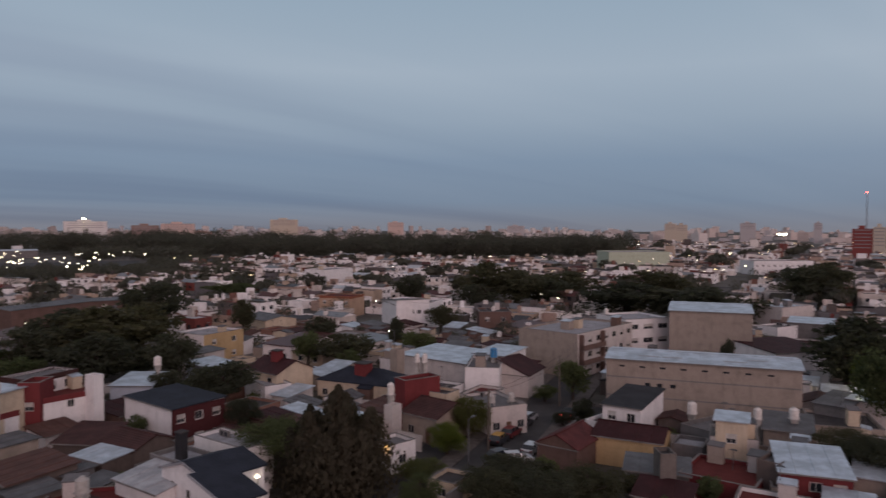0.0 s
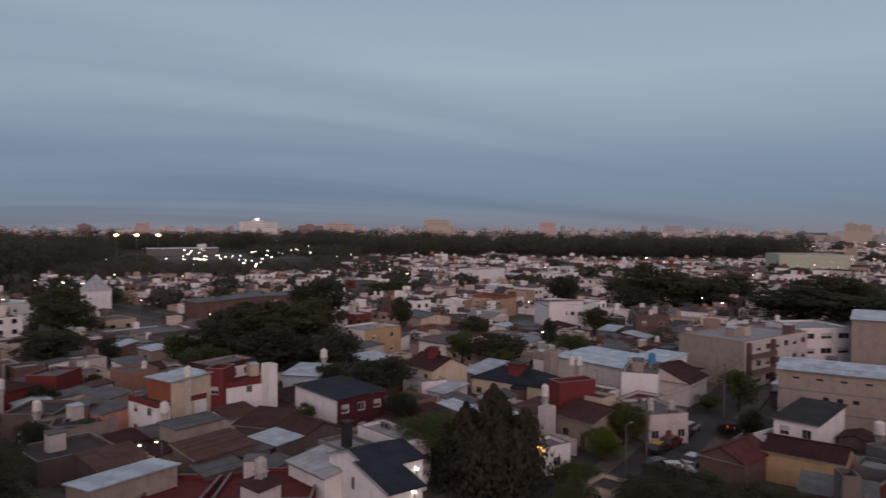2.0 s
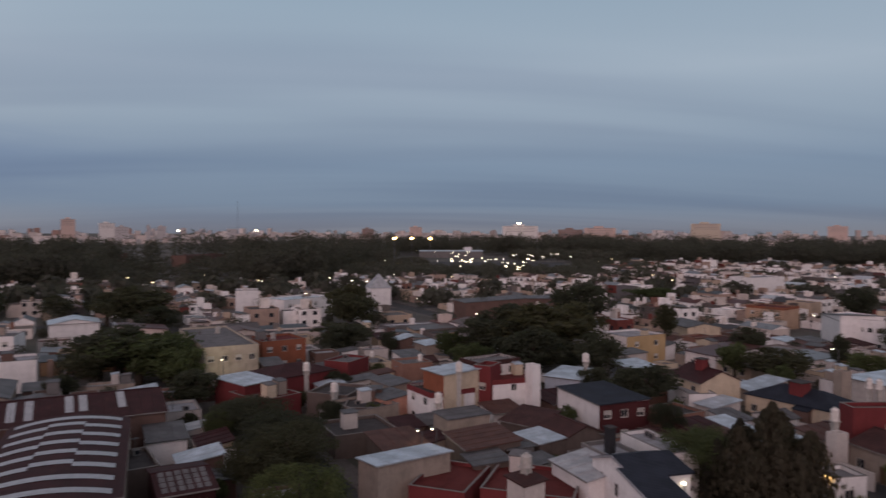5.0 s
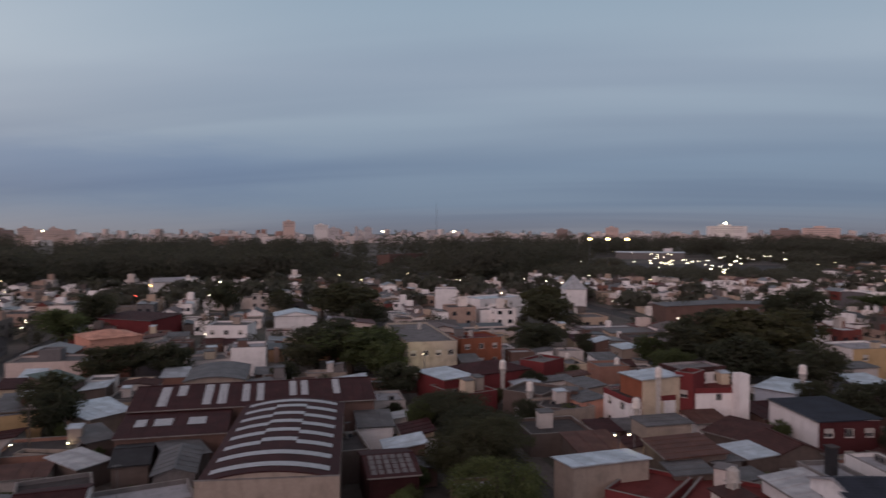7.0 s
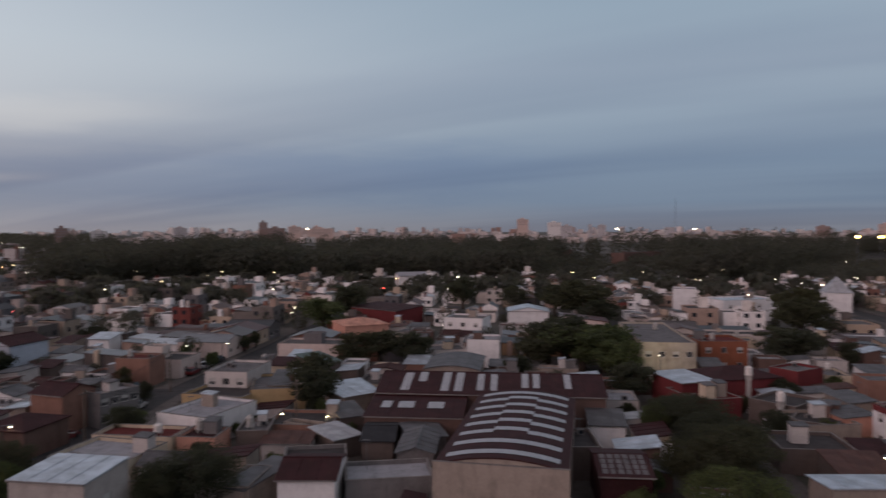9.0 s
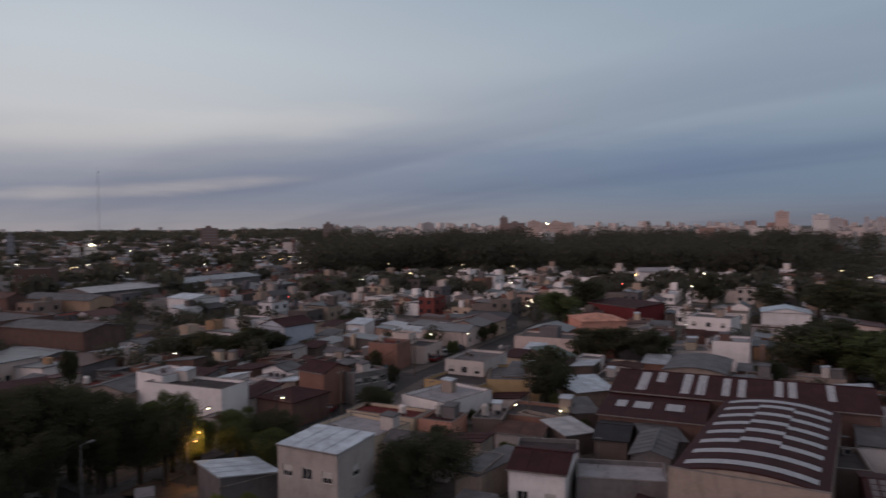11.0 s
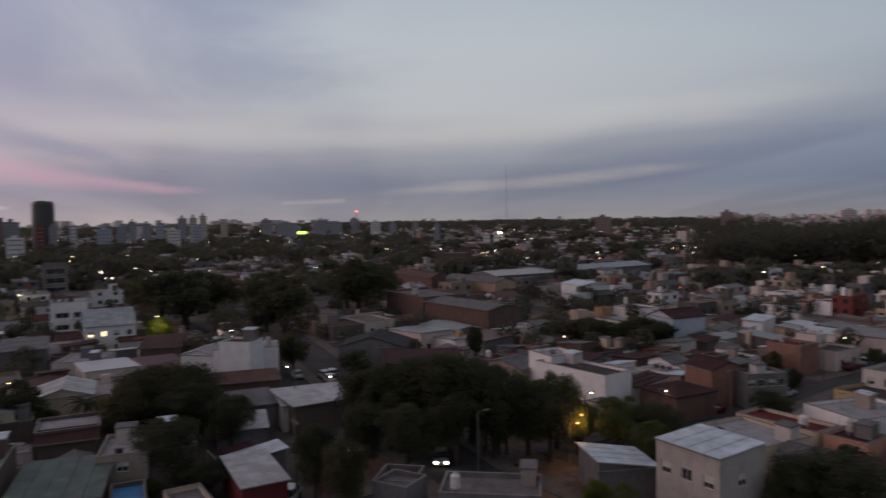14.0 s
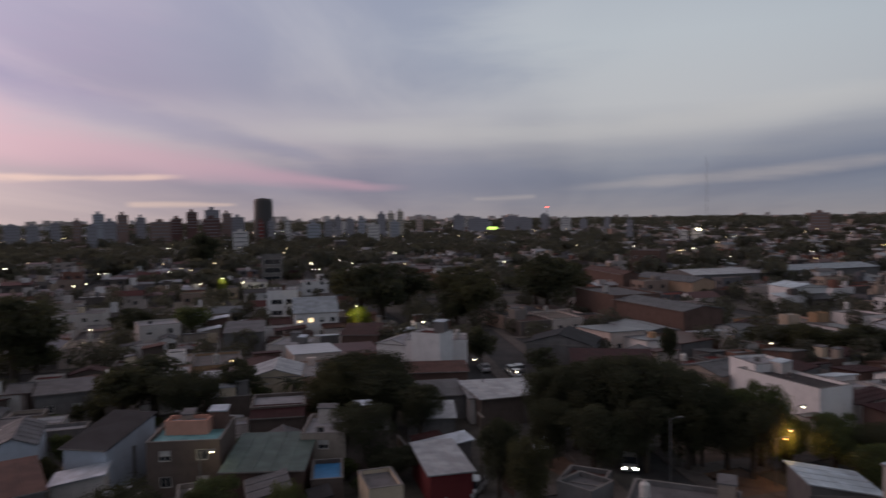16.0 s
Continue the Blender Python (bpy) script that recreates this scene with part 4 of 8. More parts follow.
# ---- lamps and cars ----
def ball_mesh(name, r, material, flat=1.0):
    bm = bmesh.new()
    bmesh.ops.create_icosphere(bm, subdivisions=2, radius=r)
    bmesh.ops.scale(bm, vec=(1, 1, flat), verts=bm.verts)
    me = bpy.data.meshes.new(name)
    bm.to_mesh(me)
    bm.free()
    me.materials.append(material)
    return me


POLE = {}


def street_lamp(x, y, z, glow=LAMP_COOL, watts=0):
    """Pole with a curved arm and a lamp head; its light is z high."""
    lit = glow is not STEEL
    far = math.hypot(x, y) > 240
    t = base("street_lamp", pose(x, y, 0, 0, 0, random.choice((60, 150, 240, 330))), "lit street lamp on a slim grey pole" if lit else "unlit street lamp on a slim grey pole", "street lamp", "street lamps")
    key = (z, glow.name, far)
    if key not in POLE:
        p = Shape().tube(0.0, -1.2, 0, z + 0.15, 0.11, 0.07, 8)
        arm = Shape()
        for k in range(4):
            a, b = k / 4, (k + 1) / 4
            arm.box(-0.035, 0.035, -1.2 + 1.0 * a, -1.2 + 1.0 * b, z + 0.1 + 0.12 * a, z + 0.16 + 0.12 * a, bottom=True)
        head = Shape().box(-0.16, 0.16, -0.3, 0.36, z + 0.12, z + 0.26, bottom=True)
        r = 0.24 if far else 0.14
        POLE[key] = (p.mesh("pole", STEEL), arm.mesh("arm", STEEL), head.mesh("head", STEEL), ball_mesh("lamp_glass", r, glow, 0.6))
    p, a, h, g = POLE[key]
    part("pole", p, None, t)
    part("arm", a, None, t)
    hd = part("head", h, None, t)
    if lit:
        gl = part("lamp_glass", g, None, hd)
        gl.matrix_basis = Matrix.Translation((0, 0.02, z))
    if watts:
        bulb(x, y, z - 0.5, watts, glow)
    return t


def bulb(x, y, z, watts, glow):
    d = bpy.data.lights.new("lamp_light", "POINT")
    d.energy, d.shadow_soft_size = watts * 6, 0.3
    d.color = (1.0, 0.50, 0.17) if glow in (LAMP_WARM, LAMP_DIM) else (1.0, 0.86, 0.5)
    o = new("lamp_light", d)
    o.location = (x, y, z)


def wall_lamp(x, y, z, glow=LAMP_WARM, watts=0):
    t = base("wall_lamp", pose(x, y, z), "small lit lamp on a bracket on a house wall", "wall lamp", "wall lamps")
    part("bracket", Shape().box(-0.04, 0.04, -0.04, 0.04, -z, 0.25), STEEL, t)
    part("lamp_glass", ball_mesh("lamp_glass", 0.17, glow, 0.8), None, t)
    if watts:
        n = Vector((-x, -y, 0)).normalized()
        bulb(x + n.x * 0.9, y + n.y * 0.9, z - 0.2, watts, glow)
    return t


def radio_mast(x, y, h):
    """Slim lattice mast with cross braces, on a small footing."""
    t = base("radio_mast", pose(x, y, 0), "slim grey lattice radio mast on the skyline", "radio mast", "radio masts")
    part("footing", Shape().box(-2, 2, -2, 2, 0, 1.5), TANK_GREY, t)
    for a in range(3):
        c, s = math.cos(a * 2.094), math.sin(a * 2.094)
        part("leg", Shape().tube(c * 0.8, s * 0.8, 1.5, h, 0.16, 0.1, 5, lean=(-c * 0.55, -s * 0.55)), STEEL, t)
    part("aerial", Shape().tube(0, 0, h - 1, h + 6, 0.12, 0.05, 5), STEEL, t)
    return t


def far_glow(x, y, z, r, kind):
    mat = {"LAMP_COOL": LAMP_COOL, "LAMP_WARM": LAMP_WARM, "LAMP_RED": LAMP_RED, "LAMP_GREEN": LAMP_GREEN}[kind]
    t = base("mast_light", pose(x, y, 0), "lit lamp at the top of a distant mast", "mast light", "distant mast lights")
    part("mast", Shape().tube(0, 0, 0, z, 0.35, 0.2, 6), STEEL, t)
    if kind == "LAMP_GREEN":
        c, s = x / math.hypot(x, y), y / math.hypot(x, y)
        sh = Shape()
        for a, b in ((-4.5, 4.5),):
            sh.quad([(-s * a, c * a, z - 1.3), (-s * b, c * b, z - 1.3), (-s * b, c * b, z + 1.3), (-s * a, c * a, z + 1.3)])
        part("sign_panel", sh, mat, t)
    else:
        g = part("lamp_glass", ball_mesh("lamp_glass", r, mat, 0.6), None, t)
        g.location = (0, 0, z)
    return t


def paint(name, c):
    m = Mat(name)
    m.put("Base Color", m.mix(1.0, c, m.ramp(m.noise(3), [(0.3, 0.9), (0.7, 1.0)]), "MULTIPLY"))
    m.put("Roughness", 0.28)
    m.put("Metallic", 0.25)
    return m.m


CAR_WHITE, CAR_SILVER, CAR_DARK, CAR_RED, CAR_YELLOW = paint("car_white", (0.48, 0.48, 0.49)), paint("car_silver", (0.34, 0.35, 0.37)), paint("car_dark", (0.03, 0.033, 0.04)), paint("car_red", (0.16, 0.02, 0.022)), paint("car_yellow", (0.45, 0.26, 0.03))
CARNAME = {"car_white": "white", "car_silver": "silver grey", "car_dark": "black", "car_red": "dark red", "car_yellow": "black and yellow"}
HEADLIGHT = glowing("headlight", (1.0, 0.95, 0.8), 25)
TAILLIGHT = glowing("taillight", (1.0, 0.04, 0.02), 8)
LENS_OFF = plain("lamp_lens", (0.4, 0.4, 0.42), 0.15)


def car(x, y, turn, colour, lights=0):
    """A hatchback, nose along +x. lights: 1 headlights on, 2 tail lights on."""
    state = ("parked", "with headlights on", "with tail lights on")[lights]
    t = base("car", pose(x, y, 0.17, 0, 0, turn), f"{CARNAME[colour.name]} small car {state} on the street", "car", "cars on the street")
    prof = [(-2.05, 0.45), (-2.08, 0.78), (-1.95, 0.95), (-0.95, 0.98), (0.95, 0.95), (1.75, 0.86), (2.05, 0.68), (2.05, 0.4), (1.9, 0.3), (-1.95, 0.3)]
    sh = Shape()
    n = len(prof)
    for sy in (-1, 1):
        k = [(px, sy * 0.84, pz) for px, pz in prof]
        sh.quad(k if sy < 0 else k[::-1])
    for a in range(n):
        b = (a + 1) % n
        sh.quad([(prof[a][0], 0.84, prof[a][1]), (prof[b][0], 0.84, prof[b][1]), (prof[b][0], -0.84, prof[b][1]), (prof[a][0], -0.84, prof[a][1])])
    part("body", sh, CAR_DARK if colour is CAR_YELLOW else colour, t)
    sh = Shape()
    sh.quad([(-1.55, -0.66, 1.45), (0.3, -0.66, 1.47), (0.3, 0.66, 1.47), (-1.55, 0.66, 1.45)])
    for sy in (-1, 1):
        for a in (-1.5, -0.55, 0.3):
            sh.quad([(a, sy * 0.665, 1.455), (a + 0.1, sy * 0.665, 1.455), (a + 0.14, sy * 0.83, 0.96), (a + 0.02, sy * 0.83, 0.96)])
    part("roof_panel", sh, colour, t)
    gl = Shape()
    lo, hi = [(-1.95, -0.82), (1.15, -0.82), (1.15, 0.82), (-1.95, 0.82)], [(-1.57, -0.65), (0.32, -0.65), (0.32, 0.65), (-1.57, 0.65)]
    for a in range(4):
        b = (a + 1) % 4
        gl.quad([(*lo[a], 0.95), (*lo[b], 0.95), (*hi[b], 1.44), (*hi[a], 1.44)])
    part("window_band", gl, GLASS, t)
    for wx in (-1.3, 1.3):
        for wy in (-0.8, 0.8):
            wheel = Shape()
            k = 14
            ring = [(wx + 0.31 * math.cos(2 * math.pi * j / k), 0.31 + 0.31 * math.sin(2 * math.pi * j / k)) for j in range(k)]
            for s in (-0.1, 0.1):
                wheel.quad([(p, wy + s, q) for p, q in (ring if s < 0 else ring[::-1])])
            for j in range(k):
                (p, q), (r, u) = ring[j], ring[(j + 1) % k]
                wheel.quad([(p, wy - 0.1, q), (r, wy - 0.1, u), (r, wy + 0.1, u), (p, wy + 0.1, q)])
            part("wheel", wheel, RUBBER, t)
    for sy in (-0.62, 0.62):
        part("headlight", Shape().box(1.93, 2.09, sy - 0.2, sy + 0.2, 0.58, 0.76, bottom=True), HEADLIGHT if lights == 1 else LENS_OFF, t)
        part("tail_light", Shape().box(-2.11, -2.0, sy - 0.16, sy + 0.16, 0.68, 0.86, bottom=True), TAILLIGHT if lights == 2 else CAR_RED, t)
    return t


# ---- distant towers ----
# Pale tower tones hold the distance haze in the wall colour
TW_CREAM, TW_WHITE, TW_BRICK, TW_PINK, TW_GREY = (stucco("tower_" + k, c, 0.3) for k, c in (("cream", (0.46, 0.40, 0.33)), ("white", (0.60, 0.57, 0.56)), ("brick", (0.24, 0.17, 0.155)), ("pink", (0.50, 0.38, 0.34)), ("grey", (0.41, 0.385, 0.39))))
# TW_DUSK: dusk and haze mixed into the western towers' wall colour
TW_DUSK, TW_MAROON = stucco("tower_dusk_haze", (0.285, 0.275, 0.305), 0.4), stucco("tower_red_brick", (0.15, 0.085, 0.08), 0.4)
# blue and black tones are lifted by the same painted haze
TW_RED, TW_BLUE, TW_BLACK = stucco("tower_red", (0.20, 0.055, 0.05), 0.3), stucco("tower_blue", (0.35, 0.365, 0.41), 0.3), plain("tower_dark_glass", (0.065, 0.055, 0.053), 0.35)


def tower(x, y, turn, w, d, h, wall, label):
    """Apartment tower: shaft, roof house, a recessed dark window strip for every storey."""
    claim(x, y, turn, w, d)
    t = base("apartment_tower", pose(x, y, 0, 0, 0, turn), label + ", far off on the skyline", "apartment tower", "skyline towers")
    n = max(2, int(h / 3.0))
    dark = wall is TW_BLACK
    if dark:      # drum-like office tower
        sh = Shape().tube(w / 2, d / 2, 0, h - 2, w / 2, w / 2, 28).tube(w / 2, d / 2, h - 2, h, w / 2, w * 0.44, 28)
    else:
        sh = Shape().box(0, w, 0, d, 0, h)
    part("shaft", sh, wall, t)
    part("roof_house", Shape().box(w * 0.3, w * 0.62, d * 0.3, d * 0.7, h, h + (0.6 if dark else min(3.2, h * 0.1))), wall, t)
    step = h / n
    first = max(0, n - (6 if math.hypot(x, y) < 950 else 4))
    for s in range(n if dark else first, n):
        sh = Shape()
        z = s * step
        sh.box(w * 0.1, w * 0.9, -0.12, 0.05, z + step * 0.48, z + step * 0.72, bottom=True)
        part("ribbon_window", sh, FARGLASS_HAZED, t)
    return t


PEACH = stucco("peach_stucco", (0.42, 0.29, 0.21), 0.5)
OLD_CREAM = stucco("old_cream_stucco", (0.40, 0.355, 0.295), 0.8)
ROUGHCAST = stucco("grey_roughcast", (0.36, 0.325, 0.305), 0.6)
STUCCO["pale_green"] = stucco("pale_green_stucco", (0.42, 0.46, 0.36), 0.4)

# ---- ground, roads ----
U, V = Vector((0.5, 0.866)), Vector((-0.866, 0.5))        # directions of the street grid
STREET_U, STREET_V, STEP_U, STEP_V = 23.0, 47.0, 88.0, 100.0


def uv_of(x, y):
    return 0.5 * x + 0.866 * y, -0.866 * x + 0.5 * y


def xy_of(u, v):
    return u * U.x + v * V.x, u * U.y + v * V.y


def street_gap(u, v):
    """Distance from the middle of the nearest street."""
    a = abs((u - STREET_U + STEP_U / 2) % STEP_U - STEP_U / 2)
    b = abs((v - STREET_V + STEP_V / 2) % STEP_V - STEP_V / 2)
    return min(a, b)


g = Shape()
ring = [(4900 * math.cos(2 * math.pi * k / 64), 4900 * math.sin(2 * math.pi * k / 64), 0) for k in range(64)]
g.quad(ring)
tagged(new("ground", g.mesh("ground", GROUND)), "dim city ground of earth, yards and paving", "ground", kind="structure")
rd = Shape()
for k in range(-7, 8):
    u = STREET_U + k * STEP_U
    for a, b in ((-700, 700),):
        rd.quad([(*xy_of(u - 3.6, a), 0.012), (*xy_of(u - 3.6, b), 0.012), (*xy_of(u + 3.6, b), 0.012), (*xy_of(u + 3.6, a), 0.012)][::-1])
tagged(new("road_cross", rd.mesh("road_cross", ASPHALT)), "worn grey asphalt side streets", "road", kind="structure")
rd = Shape()
for k in range(-7, 8):
    v = STREET_V + k * STEP_V
    rd.quad([(*xy_of(-700, v - 3.6), 0.022), (*xy_of(700, v - 3.6), 0.022), (*xy_of(700, v + 3.6), 0.022), (*xy_of(-700, v + 3.6), 0.022)])
tagged(new("road_long", rd.mesh("road_long", ASPHALT)), "worn grey asphalt streets between the blocks", "road", kind="structure")


def near_street(name, x0, y0, x1, y1, width, label):
    """A street with raised pavements on both sides, clear of houses."""
    length = math.dist((x0, y0), (x1, y1))
    turn = math.degrees(math.atan2(y1 - y0, x1 - x0))
    m = pose(x0, y0, 0, 0, 0, turn)
    s = Shape().quad([(0, -width / 2, 0.17), (length, -width / 2, 0.17), (length, width / 2, 0.17), (0, width / 2, 0.17)])
    o = tagged(new("road_" + name, s.mesh("road_" + name, ASPHALT)), label, "road", kind="structure")
    o.matrix_basis = m
    p = Shape()
    for a, b in ((-width / 2 - 2.4, -width / 2), (width / 2, width / 2 + 2.4)):
        p.box(0, length, a, b, 0.0, 0.31)
    o = tagged(new("pavement_" + name, p.mesh("pavement_" + name, PAVING)), "cracked grey slab pavement with kerb", "pavement", kind="structure")
    o.matrix_basis = m
    c, q = math.cos(radians(turn)), math.sin(radians(turn))
    OCCUPIED.append(((x0 + x1) / 2, (y0 + y1) / 2, length / 2, width / 2 + 2.0, c, q))


near_street("parked", 3, 82, 40, 176, 7.2, "asphalt street lined with parked cars")
near_street("west", -82, -25, -140, 2, 7.0, "asphalt street between low houses")
near_street("junction", -70, -31, -142, -117, 8.0, "asphalt street with car lights in the dusk")
car_park = Shape().quad([(-60, -65, 0.2), (60, -65, 0.2), (60, 65, 0.2), (-60, 65, 0.2)])
o = tagged(new("road_car_park", car_park.mesh("road_car_park", ASPHALT)), "open paved car park lit by many lamps", "car park", kind="structure")
o.matrix_basis = pose(-286, 527, 0, 0, 0, 28)
OCCUPIED.append((-286, 527, 62, 68, math.cos(radians(28)), math.sin(radians(28))))


def earth_patch(name, ring):
    """Bare trodden earth beside the street, laid just over the ground."""
    sh = Shape().quad([(x, y, 0.05) for x, y in ring])
    return tagged(new("ground_" + name, sh.mesh("ground_" + name, DIRT)), "bare reddish brown earth verge", "ground", kind="structure")


pv = Shape()
for i in range(-5, 5):
    for j in range(-5, 5):
        u0, v0 = STREET_U + i * STEP_U + 3.6, STREET_V + j * STEP_V + 3.6
        u1, v1 = u0 + STEP_U - 7.2, v0 + STEP_V - 7.2
        k = len(pv.v)
        ringp = [(u0, v0), (u1, v0), (u1, v1), (u0, v1)]
        inner = [(u0 + 2.6, v0 + 2.6), (u1 - 2.6, v0 + 2.6), (u1 - 2.6, v1 - 2.6), (u0 + 2.6, v1 - 2.6)]
        for a in range(4):
            b = (a + 1) % 4
            pv.quad([(*xy_of(*ringp[a]), 0.15), (*xy_of(*ringp[b]), 0.15), (*xy_of(*inner[b]), 0.15), (*xy_of(*inner[a]), 0.15)])
            pv.quad([(*xy_of(*ringp[a]), 0.0), (*xy_of(*ringp[b]), 0.0), (*xy_of(*ringp[b]), 0.15), (*xy_of(*ringp[a]), 0.15)])
tagged(new("pavement", pv.mesh("pavement", PAVING)), "grey slab pavements with raised kerbs", "pavement", kind="structure")

# houses round the parked street
house(-65.3, 88.4, -25.8, 7.3, 7.8, 6, wall=WHITE, top=F_DARK, band=REDWALL, win={'f': (2, 2, 0)}, label="white two-storey house with red parapet band and arched windows")
house(-62.9, 89.3, -23.3, 5.7, 6.5, 8.6, roof='shed', rise=0.3, wall=ORANGE, flank=CREAM, top=M_BLUE, win={'f': (2, 1, 0), 'r': (1, 1, 0)}, label="pale blue sheet-metal roof over a rooftop room with orange front")
house(-53.6, 93.8, 52.7, 8.3, 8.0, 7, wall=WHITE, top=F_RED, band=REDWALL, win={'f': (1, 1, 0, 1.0, 4.2)}, label="white party-wall house with a red balcony band")
house(-48.2, 97.7, 60.7, 1.5, 2.0, 9.3, wall=WHITE, top=F_GREY, label="tall white rendered wall pier beside a terrace")
house(-56.0, 93.1, 4.2, 2.8, 4.0, 9.3, wall=REDWALL, top=F_RED, win={'f': (1, 2, 0)}, label="dark red rendered stair block beside a white house")
house(-56.9, 95.9, 66.4, 8.5, 5.0, 9.1, wall=WHITE, top=F_GREY, band=T_BROWN, clutter=False, win={'f': (3, 1, 0, 1.5, 5.8)}, label="upper storey room with white walls and brown tile edge")
# right side stands for a shaded loggia, darkened in the wall colour
house(-45.1, 100.2, -38.5, 12.2, 8.1, 6, roof='shed', rise=0.3, wall=WHITE, flank=RED_SHADED, top=M_NAVY, over=0.25, win={'r': (3, 2, 0)}, label="two-storey house with white side wall and dark slate roof")
house(-41.6, 84.6, -31.0, 6.5, 6.9, 3.8, roof='gable_x', rise=1.4, wall=BROWNWALL, top=T_BROWN, label="low house with brown clay tile gable roof")
house(-47.2, 85.3, -6.1, 5.9, 6.0, 3.8, roof='shed', rise=1.0, wall=BROWNWALL, top=T_BROWN, label="low back house with brown tile roof")
house(-42.2, 80.1, -28.2, 5.3, 3.7, 4, roof='shed', rise=0.3, wall=BROWNWALL, top=M_BLUE, label="small back building with galvanised sheet roof")
house(-44.3, 78.1, -40.2, 5.5, 3.2, 3.6, roof='shed', rise=0.3, wall=GREYWALL, top=M_GREY, label="small shed with grey sheet roof")
house(-44.0, 70.0, -39.8, 4.2, 4.3, 3.6, roof='shed', rise=0.3, wall=BROWNWALL, top=M_GREY, label="small shed with grey corrugated roof")
house(-49.9, 75.4, -38.0, 7.8, 7.0, 4, roof='shed', rise=0.6, wall=BROWNWALL, top=M_RUST, label="low building with rusty brown sheet roof")
house(-55.3, 80.8, -31.1, 4.6, 6.4, 4.8, roof='shed', rise=0.12, wall=BEIGE, top=M_GREY, label="grey-brown party wall building with grey sheet roof")
house(-50.7, 58.8, -23.7, 4.5, 9.2, 5, roof='shed_left', rise=0.4, wall=BEIGE, top=M_BLUE, label="unplastered hall with a pale galvanised sheet roof")
house(-43.7, 58.5, 12.0, 6.2, 9.0, 3.4, wall=REDWALL, top=F_RED, label="low building with dark red membrane roof")
house(-37.0, 61.9, 14.8, 9.7, 9.0, 3.4, wall=REDWALL, top=F_RED, label="low building with dark red flat roof and parapet")
house(-34.0, 62.2, -29.4, 3.2, 2.4, 5.2, roof='shed', rise=0.3, wall=OFFWHITE, top=T_BROWN, win={'f': (1, 1, 0)}, label="small beige stair tower with a dark tiled top")
water_tank(-32.4, 63.3, 5.3, r=0.6, h=1.2, material=TANK_GREY, drop=5.3)
house(-70.9, 79.5, 31.5, 5.8, 9.0, 3.4, wall=BROWNWALL, top=F_DARK, label="low dark flat-roofed back building")
house(-62.3, 68.1, 59.5, 8.8, 8.0, 3.2, wall=BROWNWALL, top=F_DARK, label="low dark shed with weathered roof")
house(-67.2, 78.6, 71.4, 7.4, 8.0, 3.6, wall=BEIGE, top=F_DARK, label="low house with grey flat roof")
house(-77.3, 94.2, -22.1, 7.0, 3.5, 4.5, roof='shed', rise=0.4, wall=BEIGE, top=M_GREY, label="low house with grey metal roofs")
house(-72.0, 86.9, -19.0, 5.3, 4.3, 4, roof='shed', rise=0.4, wall=PINK, top=M_GREY, label="pinkish low house with grey metal roof")
house(-83.3, 108.2, -31.9, 6.0, 6.0, 5.2, wall=TERRACOTTA, top=F_GREY, label="terracotta house with flat grey roof and parapet")
house(-51.8, 110.1, 0.5, 6.3, 8.0, 5.2, roof='shed', rise=0.5, wall=BLUEWALL, top=M_BLUE, label="house with a grey-blue sheet metal roof")
water_tank(-46.9, 116.4, 6.4, r=0.6, drop=6.4)
water_tank(-55.7, 82.6, 4.8, drop=4.8)
water_tank(-75.3, 82.8, 3.6, drop=3.6)
water_tank(-55.1, 87.2, 8.6, r=0.5, drop=8.6)
claim(-27.6, 69.0, -40.7, 11.8, 7.2)
modern_house = base("house", pose(-27.6, 69.0, 0, 0, 0, -40.7), "white rendered modern house with a navy blue stepped gable roof", "house")


def extruded(outline, y0, y1):
    """Solid with the outline (x, z) in front and behind."""
    sh = Shape().quad([(x, y0, z) for x, z in outline]).quad([(x, y1, z) for x, z in outline][::-1])
    for (xa, za), (xb, zb) in zip(outline, outline[1:] + outline[:1]):
        sh.quad([(xa, y0, za), (xa, y1, za), (xb, y1, zb), (xb, y0, zb)])
    return sh


def sloped_slab(outline, height, thick):
    """Roof slab over the plan outline (x, y), its top at height(x)."""
    sh = Shape().quad([(x, y, height(x)) for x, y in outline]).quad([(x, y, height(x) - thick) for x, y in outline][::-1])
    for (xa, ya), (xb, yb) in zip(outline, outline[1:] + outline[:1]):
        sh.quad([(xa, ya, height(xa)), (xa, ya, height(xa) - thick), (xb, yb, height(xb) - thick), (xb, yb, height(xb))])
    return sh


def east_slope(x):
    return 7.5 - 0.214 * (x - 3.2)


def west_slope(x):
    return 7.5 - 0.32 * (3.2 - x)


part("wall", extruded([(-1.1, 0), (7.1, 0), (7.1, east_slope(7.1) - 0.19), (3.2, 7.3), (-1.1, west_slope(-1.1) - 0.19)], 0.7, 7.0), WHITE, modern_house)
part("wing_wall", extruded([(5.7, 0), (11.3, 0), (11.3, east_slope(11.3) - 0.19), (5.7, east_slope(5.7) - 0.19)], 0.0, 3.9), WHITE, modern_house)
navy_roof = part("roof", sloped_slab([(3.2, 0.5), (5.5, 0.5), (5.5, -0.2), (11.8, -0.2), (11.8, 4.1), (7.45, 4.1), (7.45, 7.2), (3.2, 7.2)], east_slope, 0.18), M_NAVY, modern_house)
part("roof_slope", sloped_slab([(-1.3, 0.5), (3.197, 0.5), (3.197, 7.2), (-1.3, 7.2)], west_slope, 0.18), M_NAVY, modern_house)
